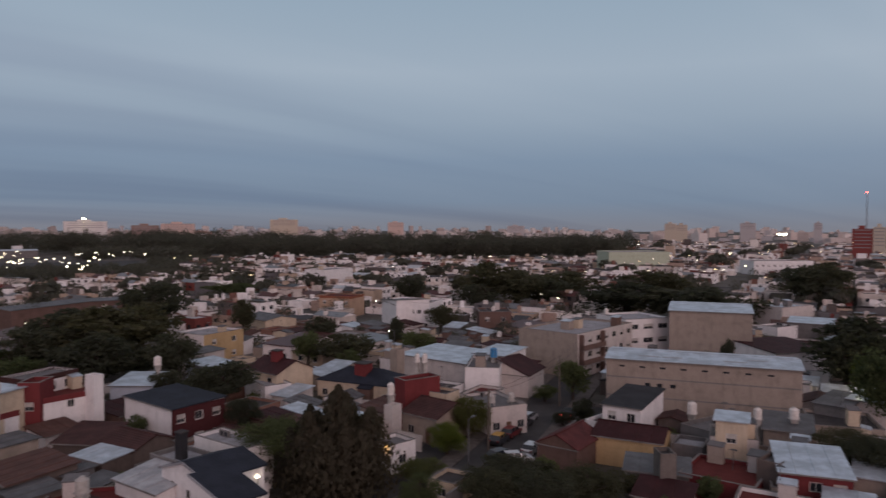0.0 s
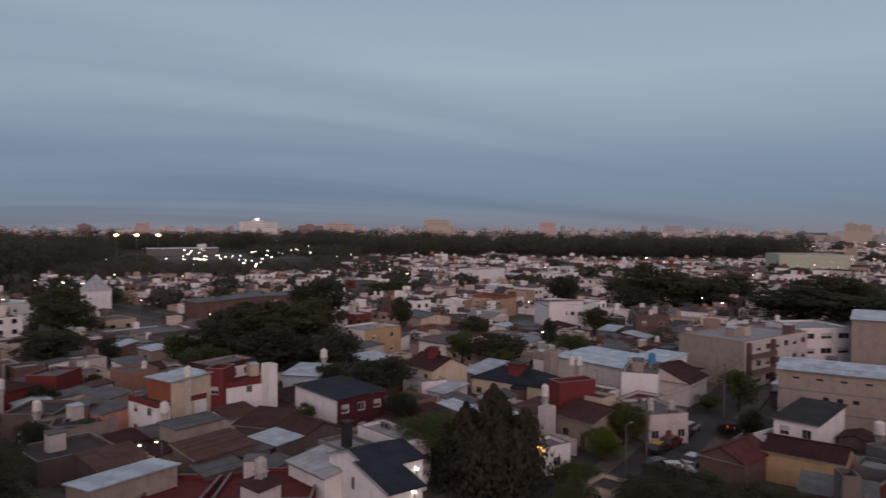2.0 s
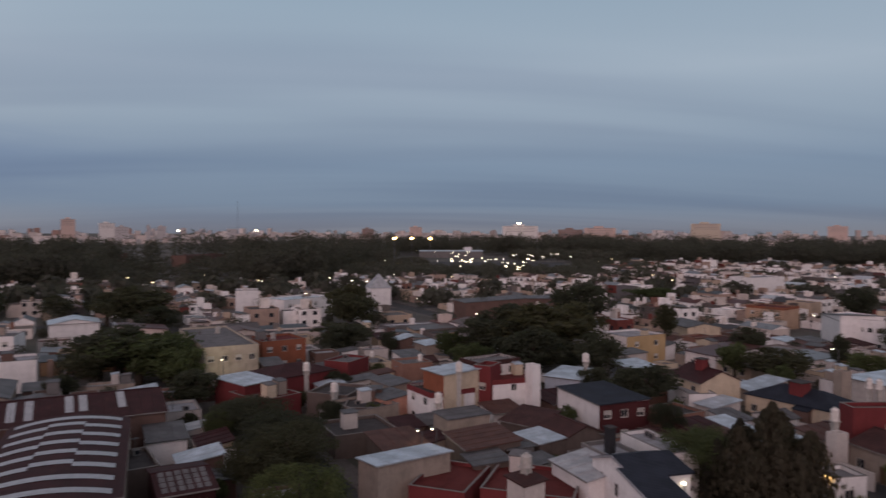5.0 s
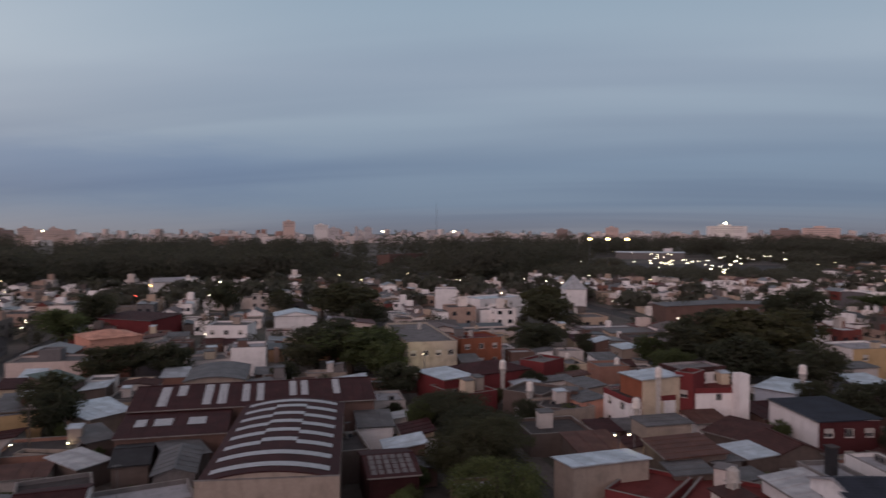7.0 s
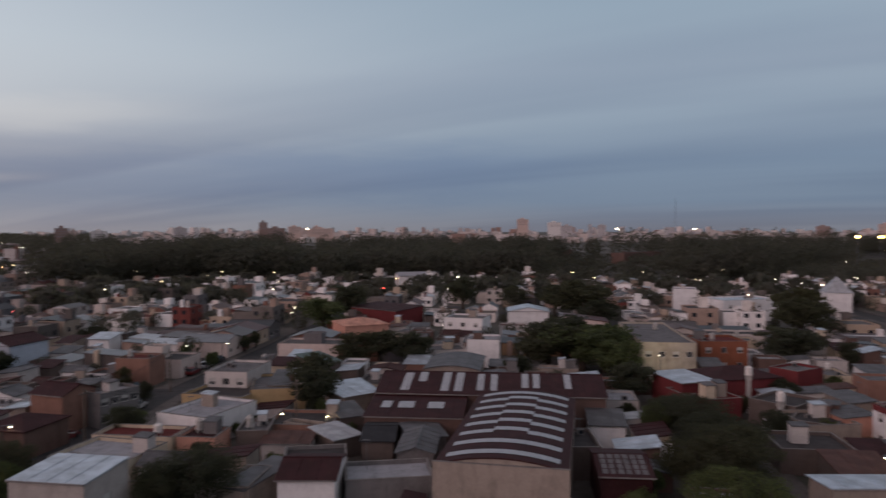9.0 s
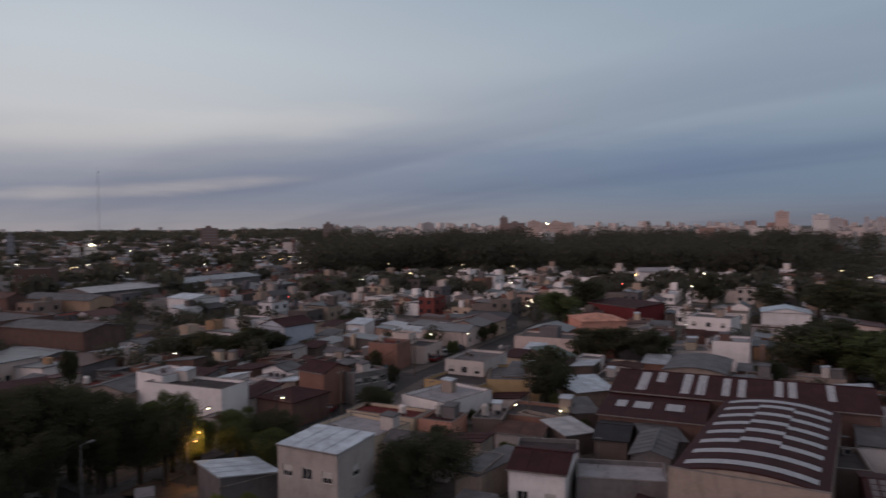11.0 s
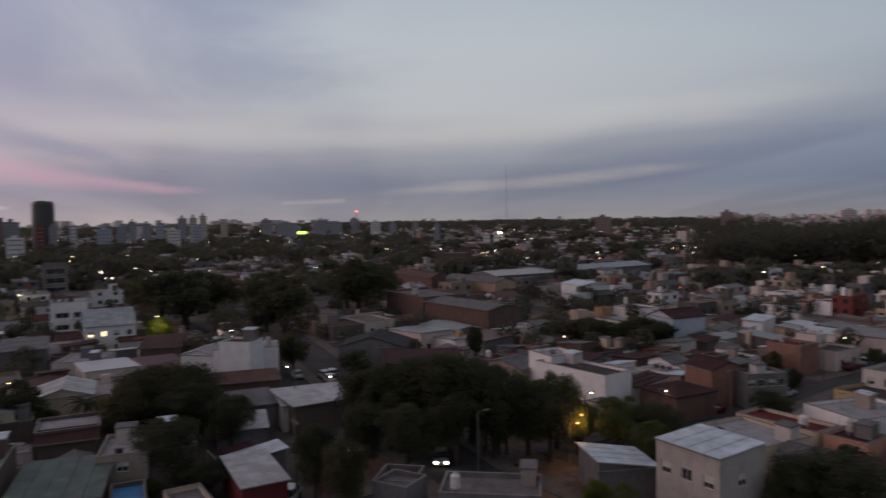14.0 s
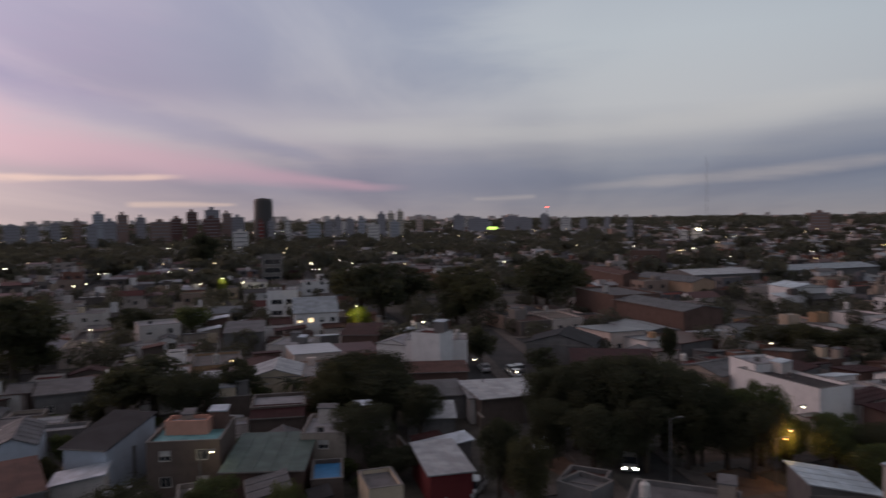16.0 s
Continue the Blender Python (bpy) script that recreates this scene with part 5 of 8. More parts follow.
for xa, xb, ya, yb, slope in ((3.2, 5.5, 0.42, 0.5, east_slope), (5.42, 5.5, -0.28, 0.42, east_slope), (5.5, 11.86, -0.28, -0.2, east_slope), (-1.3, 3.2, 0.42, 0.5, west_slope)):
    part("verge_board", sloped_slab([(xa, ya), (xb, ya), (xb, yb), (xa, yb)], lambda x: slope(x) + 0.03, 0.24), F_LIGHT, navy_roof, "pale metal verge")
for x, y, z0, z1, wide in ((1.0, 0.7, 3.9, 5.0, 0.42), (3.9, 0.7, 3.7, 4.8, 0.42), (7.4, 0.0, 2.2, 3.6, 0.9)):
    frame_part = part("window", Shape().box(x - wide / 2 - 0.07, x + wide / 2 + 0.07, y - 0.05, y - 0.002, z0 - 0.07, z1 + 0.07, bottom=True), COPING, modern_house)
    part("pane", Shape().box(x - wide / 2, x + wide / 2, y - 0.058, y - 0.051, z0, z1, bottom=True), GLASS, frame_part)
for x, z in ((-0.2, 2.7), (4.4, 2.2)):
    unit = part("air_conditioner", Shape().box(x, x + 0.8, 0.36, 0.698, z, z + 0.55, bottom=True), TANK_GREY, modern_house, "pale outdoor air conditioner on the wall")
    part("grille", Shape().box(x + 0.08, x + 0.52, 0.345, 0.358, z + 0.07, z + 0.48, bottom=True), M_DARK, unit)
house(-33.0, 71.0, -35.1, 7.1, 4.5, 4.6, roof='shed', rise=0.8, wall=WHITE, top=M_WHITE, label="white low wing with a pale sloping sheet roof")
house(-31.4, 75.6, -35.2, 5.3, 4.1, 5.6, wall=GREYWALL, top=F_LIGHT, win={'f': (2, 1, 0)}, label="rooftop room with light grey flat roof")
house(-29.3, 83.2, -36.3, 9.3, 4.0, 5.4, wall=WHITE, top=F_LIGHT, label="white rendered wall block with parapet")
chimney(-27.4, 74.0, 5.6, 0.9, 2.8, M_DARK, -30)
house(-33.9, 122.7, -39.2, 8.1, 7.8, 5.4, roof='gable_x', rise=1.8, wall=CREAM, top=M_MAROON, win={'f': (2, 2, 0), 'r': (3, 1, 0)}, label="cream house with maroon gable roof and red chimney")
chimney(-28.7, 122.7, 6.6, 1.5, 1.9, REDWALL, -30)
house(-33.8, 120.9, -52.9, 8.6, 4.5, 4.2, wall=WHITE, top=F_LIGHT, win={'f': (1, 1, 0)}, label="white low house with cornice")
house(-21.6, 122.2, -24.0, 14.6, 8.0, 3.7, roof='hip', rise=1.9, wall=CREAM, top=M_NAVY, win={'f': (5, 1, 1), 'r': (3, 1, 0)}, label="cream bungalow with a black hip roof")
house(-14.2, 117.6, -24.0, 2.4, 1.6, 3.2, roof='shed', rise=0.5, wall=BRICK, top=M_NAVY, over=0.15, win={'f': (1, 1, 1)}, label="small brick entrance porch with a dark roof", name='porch', category='porch')
chimney(-13.6, 121.6, 4.4, 2.2, 2.2, REDWALL, -30)
house(-7.2, 106.1, -54.7, 2.9, 6.3, 7.4, wall=REDWALL, top=F_RED, label="dark red rendered stair tower")
water_tank(-4.1, 113.9, 7.4, r=0.45, drop=7.4)
water_tank(-2.9, 113.9, 7.4, r=0.45, drop=7.4)
house(-4.1, 107.6, -31.9, 5.5, 3.8, 5.2, wall=CREAM, top=F_DARK, label="cream house with a small black flat roof")
house(-5.7, 100.3, -40.3, 6.4, 8.5, 3.8, roof='gable_x', rise=1.5, wall=BEIGE, top=T_BROWN, win={'f': (2, 1, 1)}, label="low house with a brown tile gable roof and porch")
house(-8.1, 97.6, -36.8, 1.5, 2.0, 5.4, wall=OFFWHITE, top=F_GREY, label="white rendered water tower block")
house(-6.9, 96.7, -36.8, 5.0, 0.3, 2.2, wall=OFFWHITE, top=F_GREY, clutter=False, label="weathered pale garden wall", name='garden_wall', category='wall')
water_tank(-7.3, 99.5, 5.6, r=0.5, h=1.5, drop=5.6)
house(-9.0, 87.5, -45.6, 3.8, 4.2, 3.6, wall=WHITE, top=F_GREY, win={'r': (1, 1, 0)}, label="small white house with flat roof under a street lamp")
wall_lamp(-7.0, 85.0, 3.6, LAMP_WARM, 8)
wall_lamp(-18.1, 68.95, 5.5, LAMP_COOL, 0.5)
wall_lamp(-17.0, 63.75, 5.1, LAMP_COOL, 0.5)
house(3.0, 108.1, -65.0, 9.0, 6.0, 4.4, wall=OFFWHITE, top=F_GREY, win={'r': (3, 1, 1)}, label="pale corner house with grey flat roof")
house(3.8, 120.1, -8.9, 5.8, 11.0, 6.2, wall=WHITE, top=F_GREY, label="white party-wall house with a flat roof")
house(9.8, 125.0, -26.0, 5.6, 8.8, 4.2, roof='shed_right', rise=2.6, wall=OFFWHITE, top=M_MAROON, label="house with a maroon pitched roof")
water_tank(9.1, 126.2, 6, material=TANK_BLUE, r=0.6, h=1.6, drop=6)
house(5.7, 130.8, -33.4, 6.2, 9.0, 6.8, roof='shed', rise=0.4, wall=WHITE, top=M_BLUE, label="white house with pale sheet metal roof")
house(-8.6, 137.3, -38.3, 18.0, 12.0, 5.4, roof='shed', rise=0.5, wall=OFFWHITE, top=M_BLUE, label="long low building with light grey metal roof")
house(-9.7, 130.2, -41.8, 1.8, 2.0, 7.5, wall=BEIGE, top=F_GREY, label="slim rendered water tower")
apartment_block = house(15.9, 148.0, -41.2, 14.0, 23.3, 9, name='apartment_block', wall=BEIGE, flank=OFFWHITE, top=F_LIGHT, win={'r': (7, 3, 0, 1.6)}, label="three-storey apartment block with beige side wall")
balconies(apartment_block, 14.0, 9, 3, 0.6, 9.4, BRICK)
house(40.7, 157.2, 20.4, 11.8, 12.0, 9.5, wall=WHITE, top=F_LIGHT, win={'f': (3, 3, 0, 2.6)}, label="white apartment building with dark loggias")
house(49.3, 154.3, -20.2, 16.7, 20.0, 12, roof='gable_x', rise=0.8, wall=BEIGE, top=M_BLUE, label="tall plain beige rendered warehouse with metal roof")
long_warehouse = house(26.4, 114.0, -20.5, 28.4, 11.0, 9, name='long_warehouse', roof='gable_x', rise=0.7, wall=BEIGE, top=M_BLUE, cut={'f': [(2.0, 2.9, 7.7, 8.0), (5.1, 6.0, 7.7, 8.0), (8.2, 9.1, 7.7, 8.0), (11.3, 12.200000000000001, 7.7, 8.0), (14.4, 15.3, 7.7, 8.0), (17.5, 18.4, 7.7, 8.0), (20.6, 21.5, 7.7, 8.0), (23.7, 24.599999999999998, 7.7, 8.0), (6.0, 6.8, 4.8, 5.4), (7.8, 8.6, 4.8, 5.4), (9.8, 10.6, 4.8, 5.4)]}, label="long beige rendered warehouse with a galvanised roof")
wall_courses(long_warehouse, 28.4, 9, 3)
slope_strips(long_warehouse, 28.4, 11.0, 9, 0.7, [(0.17, 3.2, 0.3, 0.42), (0.3, 3.0, 0.3, 0.42), (0.62, 3.4, 0.25, 0.37), (0.74, 3.0, 0.5, 0.62)])
house(64.8, 137.7, 14.2, 13.6, 14.0, 5.6, roof='shed', rise=0.6, wall=WHITE, top=M_MAROON, label="white walled house with a maroon sheet roof")
house(19.2, 89.6, -27.0, 8.4, 6.2, 3.7, roof='gable_x', rise=1.2, wall=YELLOW, top=M_MAROON, win={'r': (2, 1, 0)}, label="yellow house with a maroon gable roof")
house(22.0, 97.1, -34.4, 5.3, 9.8, 5.8, roof='shed', rise=0.9, wall=WHITE, top=M_DARK, win={'f': (2, 2, 0)}, label="white house with a black sheet roof")
house(19.6, 97.1, -44.2, 2.4, 5.0, 3.6, wall=WHITE, top=F_GREY, label="white garden wall block")
house(11.8, 88.0, -35.7, 5.4, 7.3, 3.2, roof='gable_y', rise=1.5, wall=BRICK, top=T_RED, label="small house with a dark red tiled gable roof")
house(32.5, 84.0, -24.6, 3.5, 3.6, 7.2, roof='shed', rise=0.3, wall=CREAM, top=M_BLUE, win={'f': (1, 2, 0)}, label="cream rooftop room with pale metal roof")
house(32.1, 84.5, -19.6, 5.3, 6.0, 5, wall=OFFWHITE, top=F_GREY, label="cream two-storey house with roof terrace")
house(41.3, 90.8, -25.7, 5.7, 8.0, 4.2, roof='shed', rise=0.5, wall=BEIGE, top=M_GREY, label="house with dull grey sheet roof")
house(34.7, 72.3, -20.0, 6.6, 9.0, 5, roof='shed', rise=0.6, wall=REDWALL, top=M_BLUE, win={'f': (3, 2, 1)}, label="dark red house with a pale blue-grey metal roof")
wall_lamp(39.0, 73.3, 4.2, LAMP_WARM, 30)
house(34.0, 72.7, -20.1, 7.9, 3.0, 3.2, wall=BEIGE, top=F_GREY, label="beige terrace wall in front of a red house")
house(25.8, 77.1, -35.8, 8.0, 8.0, 3.2, wall=REDWALL, top=F_RED, label="low building with a dark red membrane roof")
house(33.7, 75.6, -46.9, 2.5, 6.0, 5.2, wall=BROWNWALL, top=F_GREY, label="dark grey block with flat roof")
house(23.1, 74.6, 0.4, 1.7, 2.5, 6, wall=STONE, top=F_DARK, label="old stained stone water tower")
house(20.3, 78.4, -18.1, 6.8, 5.0, 3.1, roof='shed', rise=0.4, wall=GREYWALL, top=M_GREY, label="low shed with dark grey roof")
house(43.2, 73.9, -31.3, 3.2, 8.0, 4, roof='shed', rise=0.4, wall=BEIGE, top=M_BLUE, label="house with pale metal roof")
house(54.0, 102.8, -45.9, 4.5, 9.0, 4.6, roof='shed', rise=0.4, wall=GREYWALL, top=M_GREY, win={'f': (2, 1, 0)}, label="low house with mixed grey roofs")
house(59.4, 103.6, -45.6, 5.1, 9.0, 5, roof='shed', rise=0.4, wall=OFFWHITE, top=M_BLUE, win={'f': (2, 1, 0)}, label="pale house with sheet roof")
house(50.1, 95.2, -17.7, 8.5, 9.0, 3.4, wall=BEIGE, top=F_DARK, win={'f': (4, 1, 0)}, label="low brown block with flat roof and clutter")
house(32.3, 95.7, -55.6, 4.8, 8.0, 3.4, wall=GREYWALL, top=F_GREY, label="low cluttered back buildings with terrace")
water_tank(34.6, 97.9, 3.4, r=0.6, h=1.5, drop=3.4)
water_tank(41.2, 92.3, 4.2, r=0.5, drop=4.2)
water_tank(46.0, 92.4, 4.2, r=0.6, drop=4.2)
house(-59.9, 157.3, -29.0, 9.6, 11.7, 6.5, wall=WHITE, flank=YELLOW, top=F_LIGHT, win={'r': (2, 2, 0)}, label="orange-yellow house with white side wall")
house(-53.6, 144.4, -40.6, 5.8, 6.6, 4.5, roof='shed', rise=0.4, wall=OFFWHITE, top=M_GREY, label="low house with blue-grey metal roof")
house(-49.3, 136.1, -44.1, 9.3, 5.5, 4, roof='shed', rise=0.4, wall=BLUEWALL, top=M_BLUE, label="small house with pale metal roof")
house(-55.3, 197.2, -48.5, 12.5, 9.2, 5, roof='gable_x', rise=1, wall=CREAM, top=M_GREY, win={'f': (3, 1, 0)}, label="house with grey sheet roof and yellow wall")
house(-125.9, 199.1, -36.9, 10.9, 42.5, 7, roof='gable_x', rise=0.8, wall=BRICK, top=M_GREY, label="long brick factory with light metal roof")
house(-41.2, 236.6, -18.5, 11.8, 10.0, 7, wall=PEACH, top=F_RED, band=ORANGE, win={'f': (3, 2, 0)}, label="peach-coloured apartment house with red roof")
house(-13.8, 206.9, -16.1, 10.3, 14.0, 8, wall=WHITE, top=F_LIGHT, win={'f': (5, 2, 0)}, label="white stepped apartment house with dark windows")
house(-18.9, 219.8, -70.6, 16.8, 10.0, 7.5, wall=WHITE, top=M_GREY, roof='shed_left', rise=1.5, label="white house with a steep side gable")
house(-54.4, 327.5, 60.7, 21.3, 12.0, 10, wall=WHITE, top=F_LIGHT, label="white block house with blank side wall")
house(9.9, 192.2, 1.1, 8.7, 10.0, 7, wall=BRICK, top=F_DARK, win={'f': (2, 2, 0)}, label="house with a brick upper floor")
house(114.5, 489.7, 3.6, 42.6, 30.0, 13, wall=STUCCO["pale_green"], top=F_LIGHT, win={'f': (5, 1, 0)}, label="pale green industrial hall with light roof")
house(195.8, 446.9, 2.6, 38.3, 20.0, 9, wall=WHITE, top=F_GREY, win={'f': (10, 2, 0)}, label="long white two-storey building with window rows")
house(97.4, 203.4, 30.6, 15.0, 10.0, 7, wall=OFFWHITE, top=M_BLUE, label="pale house with yellow stair side")
house(80.9, 182.3, -60.8, 5.8, 8.0, 5, wall=WHITE, top=F_GREY, label="low white house with flat roof")
house(89.7, 184.1, -30.3, 10.3, 10.0, 5.5, roof='shed', rise=0.5, wall=GREYWALL, top=M_BLUE, label="house with curved pale roof")

# trees
conifer(-11.8, 79.6, 12.0, 6.4)
conifer(-15.2, 81.0, 9.6, 4.6)
tree(-19.2, 81.8, 8.1, 5.0, "mid")
tree(-9.6, 83.5, 8.4, 3.2, "dark")
tree(3.7, 99.4, 6.2, 3.4, "olive")
# the lamp-lit look comes from the leaf colour alone here
tree(0.6, 92.2, 4.6, 3.0, "bright")
tree(-2.5, 82.0, 3.0, 3.2, "mid")
tree(22.4, 121.6, 7.2, 3.6, "mid")
tree(17.5, 120.7, 3.0, 2.5, "mid")
tree(21.4, 106.4, 4.2, 2.2, "dark")
tree(18.0, 106.0, 2.3, 1.8, "dark")
tree(7.3, 77.7, 4.5, 6.0, "dark")
tree(15.3, 74.4, 4.5, 5.2, "dark")
tree(-68.4, 144.6, 13.9, 13.0, "dark")
tree(-76.2, 146.3, 13.1, 11.3, "dark")
tree(-64.6, 151.8, 13.7, 9.9, "dark")
tree(-50.4, 130.6, 10.3, 6.0, "dark")
tree(-80.0, 138.6, 10.7, 8.2, "dark")
tree(-61.5, 125.7, 11.0, 8.4, "dark")
tree(-78.1, 145.4, 10.3, 9.9, "dark")
tree(-75.7, 185.1, 15.4, 10.3, "dark")
tree(-51.5, 182.9, 11.5, 3.6, "dark")
tree(-35.0, 112.7, 8.5, 6.1, "dark")
tree(-37.6, 108.7, 7.1, 4.9, "dark")
tree(-59.7, 137.6, 7.0, 5.8, "dark")
tree(-72.2, 120.0, 8.0, 4.8, "mid")
tree(17.8, 259.4, 17.6, 13.8, "dark")
tree(26.5, 253.6, 14.3, 12.0, "dark")
tree(36.8, 262.4, 11.6, 13.6, "dark")
tree(-12.2, 259.7, 12.1, 6.7, "dark")
tree(49.1, 285.8, 12.3, 17.4, "dark")
tree(86.0, 287.4, 13.4, 15.4, "dark")
tree(60.3, 232.3, 12.0, 18.5, "dark")
tree(75.5, 227.8, 11.4, 18.5, "dark")
tree(83.0, 214.5, 12.5, 15.8, "dark")
tree(12.9, 244.7, 10.9, 8.4, "dark")
tree(135.4, 267.7, 15.8, 12.9, "dark")
tree(146.8, 273.0, 16.6, 12.0, "dark")
tree(77.4, 128.5, 14.0, 11.6, "dark")
tree(71.9, 125.9, 11.3, 7.5, "dark")
tree(63.2, 102.0, 12.4, 4.6, "mid")
tree(-11.3, 169.6, 8.6, 2.6, "dark")
tree(-20.6, 148.6, 7.6, 7.7, "dark")
tree(-29.4, 172.5, 8.2, 4.5, "dark")
tree(-0.6, 200.0, 8.0, 5.1, "dark")
tree(-5.6, 159.9, 6.6, 4.8, "mid")
tree(47.8, 82.1, 6.6, 4.9, "dark")
tree(48.6, 78.1, 7.1, 4.7, "dark")
tree(-85.5, 287.5, 7.3, 12.9, "mid")
tree(-28.0, 147.4, 8.4, 3.9, "mid")
tree(-149.8, 174.1, 12.5, 8.9, "dark")
tree(-112.4, 127.2, 8.1, 8.0, "dark")
tree(-86.3, 134.2, 7.4, 4.1, "mid")
tree(-103.3, 134.6, 6.0, 2.9, "dark")

# factory and the tree-lined street
workshop = house(-65.6, 24.2, 55.2, 13.3, 30.0, 6.2, name='workshop', roof='barrel', rise=1.0, wall=BEIGE, top=M_MAROON, over=0.1, label="vaulted workshop with maroon sheet roof and pale skylight strips")
factory_hall = house(-100.2, 29.2, 61.0, 33.4, 16.0, 5.6, name='factory_hall', roof='gable_x', rise=1.6, wall=BRICK, top=M_MAROON, label="factory hall with a maroon corrugated roof")
factory_wing = house(-92.5, 25.0, 61.6, 13.2, 13.0, 4.4, name='factory_wing', roof='shed', rise=1.3, wall=BRICK, top=M_MAROON, label="low factory wing with rusty maroon roof")
house(-86.8, 53.9, 64.8, 4.9, 5.0, 5, wall=BRICK, top=M_BLUE, roof='shed', rise=0.3, label="small red brick block with pale roof edges")
grid_shed = house(-60.8, 40.9, 61.9, 5.3, 9.0, 4.2, name='grid_shed', roof='gable_x', rise=0.9, wall=M_MAROON, top=M_MAROON, label="low dark red shed with a gridded sheet roof")
slope_strips(grid_shed, 5.3, 9.0, 4.2, 0.9, [(0.05 + 0.155 * a, 0.60, 0.06 + 0.23 * b, 0.26 + 0.23 * b) for a in range(6) for b in range(4)], F_GREY)
house(-116.6, 16.1, 70.3, 5.2, 9.0, 4.5, roof='shed', rise=0.7, wall=YELLOW, top=M_GREY, win={'f': (2, 1, 0)}, label="ochre house with a grey lean-to roof")
house(-133.7, 28.0, 108.4, 5.3, 8.0, 4, roof='shed', rise=0.8, wall=BROWNWALL, top=M_GREEN, label="low house with dull green sheet roof")
house(-110.5, 27.5, 97.5, 5.2, 7.0, 3.4, roof='shed', rise=0.6, wall=BROWNWALL, top=M_BLUE, label="open shed with galvanised sheets")
house(-97.2, 23.0, 92.1, 3.6, 6.0, 3.2, roof='shed', rise=0.7, wall=BROWNWALL, top=M_GREY, label="small workshop with pale sheet roof")
house(-98.7, 12.7, 62.3, 9.1, 8.0, 3, wall=TERRACOTTA, top=F_DARK, label="long low terracotta walled outbuilding")
house(-88.5, 19.7, 107.3, 4.2, 6.0, 2.8, roof='shed', rise=0.4, wall=BROWNWALL, top=M_WHITE, label="yard shed with whitish sheets")
house(-80.6, 11.6, 75.9, 7.4, 8.0, 2.7, wall=GREYWALL, top=F_DARK, clutter=False, label="low dark yard building with a flat roof")
house(-91.6, 11.0, 65.8, 6.1, 4.0, 2.6, roof='shed', rise=0.4, wall=OFFWHITE, top=M_RUST, label="low whitewashed yard shed with rusty roof")
house(-84.9, 22.3, 66.0, 3.9, 9.0, 3.4, roof='gable_x', rise=0.7, wall=BROWNWALL, top=M_DARK, label="low dark workshop with tarred roof")
house(-577.3, 327.9, 92.6, 50.6, 14.0, 9, wall=BRICK, top=F_RED, win={'f': (6, 2, 0)}, label="reddish brick school wing among trees")
house(-475.3, 360.3, 104.4, 53.3, 14.0, 9, wall=BRICK, top=F_RED, win={'f': (5, 2, 0)}, label="reddish brick school building among trees")
house(-436.4, 627.8, 35.4, 68.7, 14.0, 7, roof='gable_x', rise=1, wall=GREYWALL, top=M_BLUE, label="long light hall beside the lit car park")
house(-406.8, 673.9, 51.5, 7.9, 5.0, 11, wall=WHITE, top=F_LIGHT, label="slim white water tower block")
house(-70.7, 43.6, 65.5, 3.7, 8.0, 4, wall=BROWNWALL, top=F_DARK, label="dark yard building with flat roof")
house(-78.2, 24.6, 62.9, 4.3, 9.0, 3.6, roof='gable_y', rise=0.7, wall=GREYWALL, top=M_GREY, label="patchwork of small grey sheet roofs")
house(-83.3, 28.3, 82.4, 4.6, 6.0, 3.4, roof='shed', rise=0.4, wall=GREYWALL, top=M_GREY, label="small shed with pale roof")
house(-138.4, 101.4, -28.6, 30.3, 10.4, 7.6, wall=OLD_CREAM, top=F_GREY, win={'f': (5, 2, 0), 'r': (4, 2, 1)}, label="old cream corner building with cornice")
house(-112.7, 102.5, 68.4, 9.8, 9.0, 6.6, wall=ORANGE, top=F_RED, win={'f': (3, 2, 0)}, label="orange brick two-storey house")
house(-89.3, 84.0, 79.0, 12.2, 9.0, 4.8, roof='hip', rise=1.4, wall=REDWALL, top=M_MAROON, label="red house with dark red pitched roof")
house(-89.3, 76.9, 85.3, 6.3, 8.0, 5, roof='shed', rise=0.3, wall=REDWALL, top=M_BLUE, label="red house with pale metal roof")
house(-93.0, 99.8, 7.9, 5.4, 7.5, 5.2, wall=REDWALL, top=F_GREY, label="dark red walled house with grey roof")
house(-83.0, 74.4, 80.6, 7.6, 9.0, 3.8, wall=REDWALL, top=F_RED, label="low house with maroon flat roof")
house(-80.6, 82.0, 14.7, 7.1, 8.0, 4, wall=BROWNWALL, top=F_DARK, label="house with brown flat roof and small chimneys")
vault_strips(workshop, 13.3, 30.0, 6.2, 1.0, 8)
vault_front(workshop, 13.3, 6.2)
slope_strips(factory_hall, 33.4, 16.0, 5.6, 1.6, [(0.1, 1.3, 0.1, 0.9), (0.17, 1.2, 0.5, 0.95), (0.28, 1.2, 0.1, 0.95), (0.34, 1.2, 0.1, 0.95), (0.44, 1.0, 0.15, 0.9), (0.50, 1.0, 0.15, 0.9), (0.64, 1.0, 0.3, 0.95), (0.69, 1.0, 0.3, 0.95), (0.83, 1.0, 0.3, 0.95)])
slope_strips(factory_wing, 13.2, 13.0, 4.4, 0.65, [(0.12, 1.4, 0.5, 0.9), (0.3, 1.2, 0.5, 0.9), (0.38, 1.2, 0.5, 0.9), (0.62, 1.2, 0.5, 0.9), (0.7, 1.2, 0.5, 0.9)])
water_tank(-85.4, 87.0, 5.4, r=0.55, drop=5.4)
water_tank(-75.0, 82.3, 4, r=0.55, drop=4)
house(-183.7, 43.7, 1.3, 11.7, 11.5, 5.4, roof='hip', rise=1.4, wall=PINK, top=T_PINK, label="salmon pink house with hip roof")
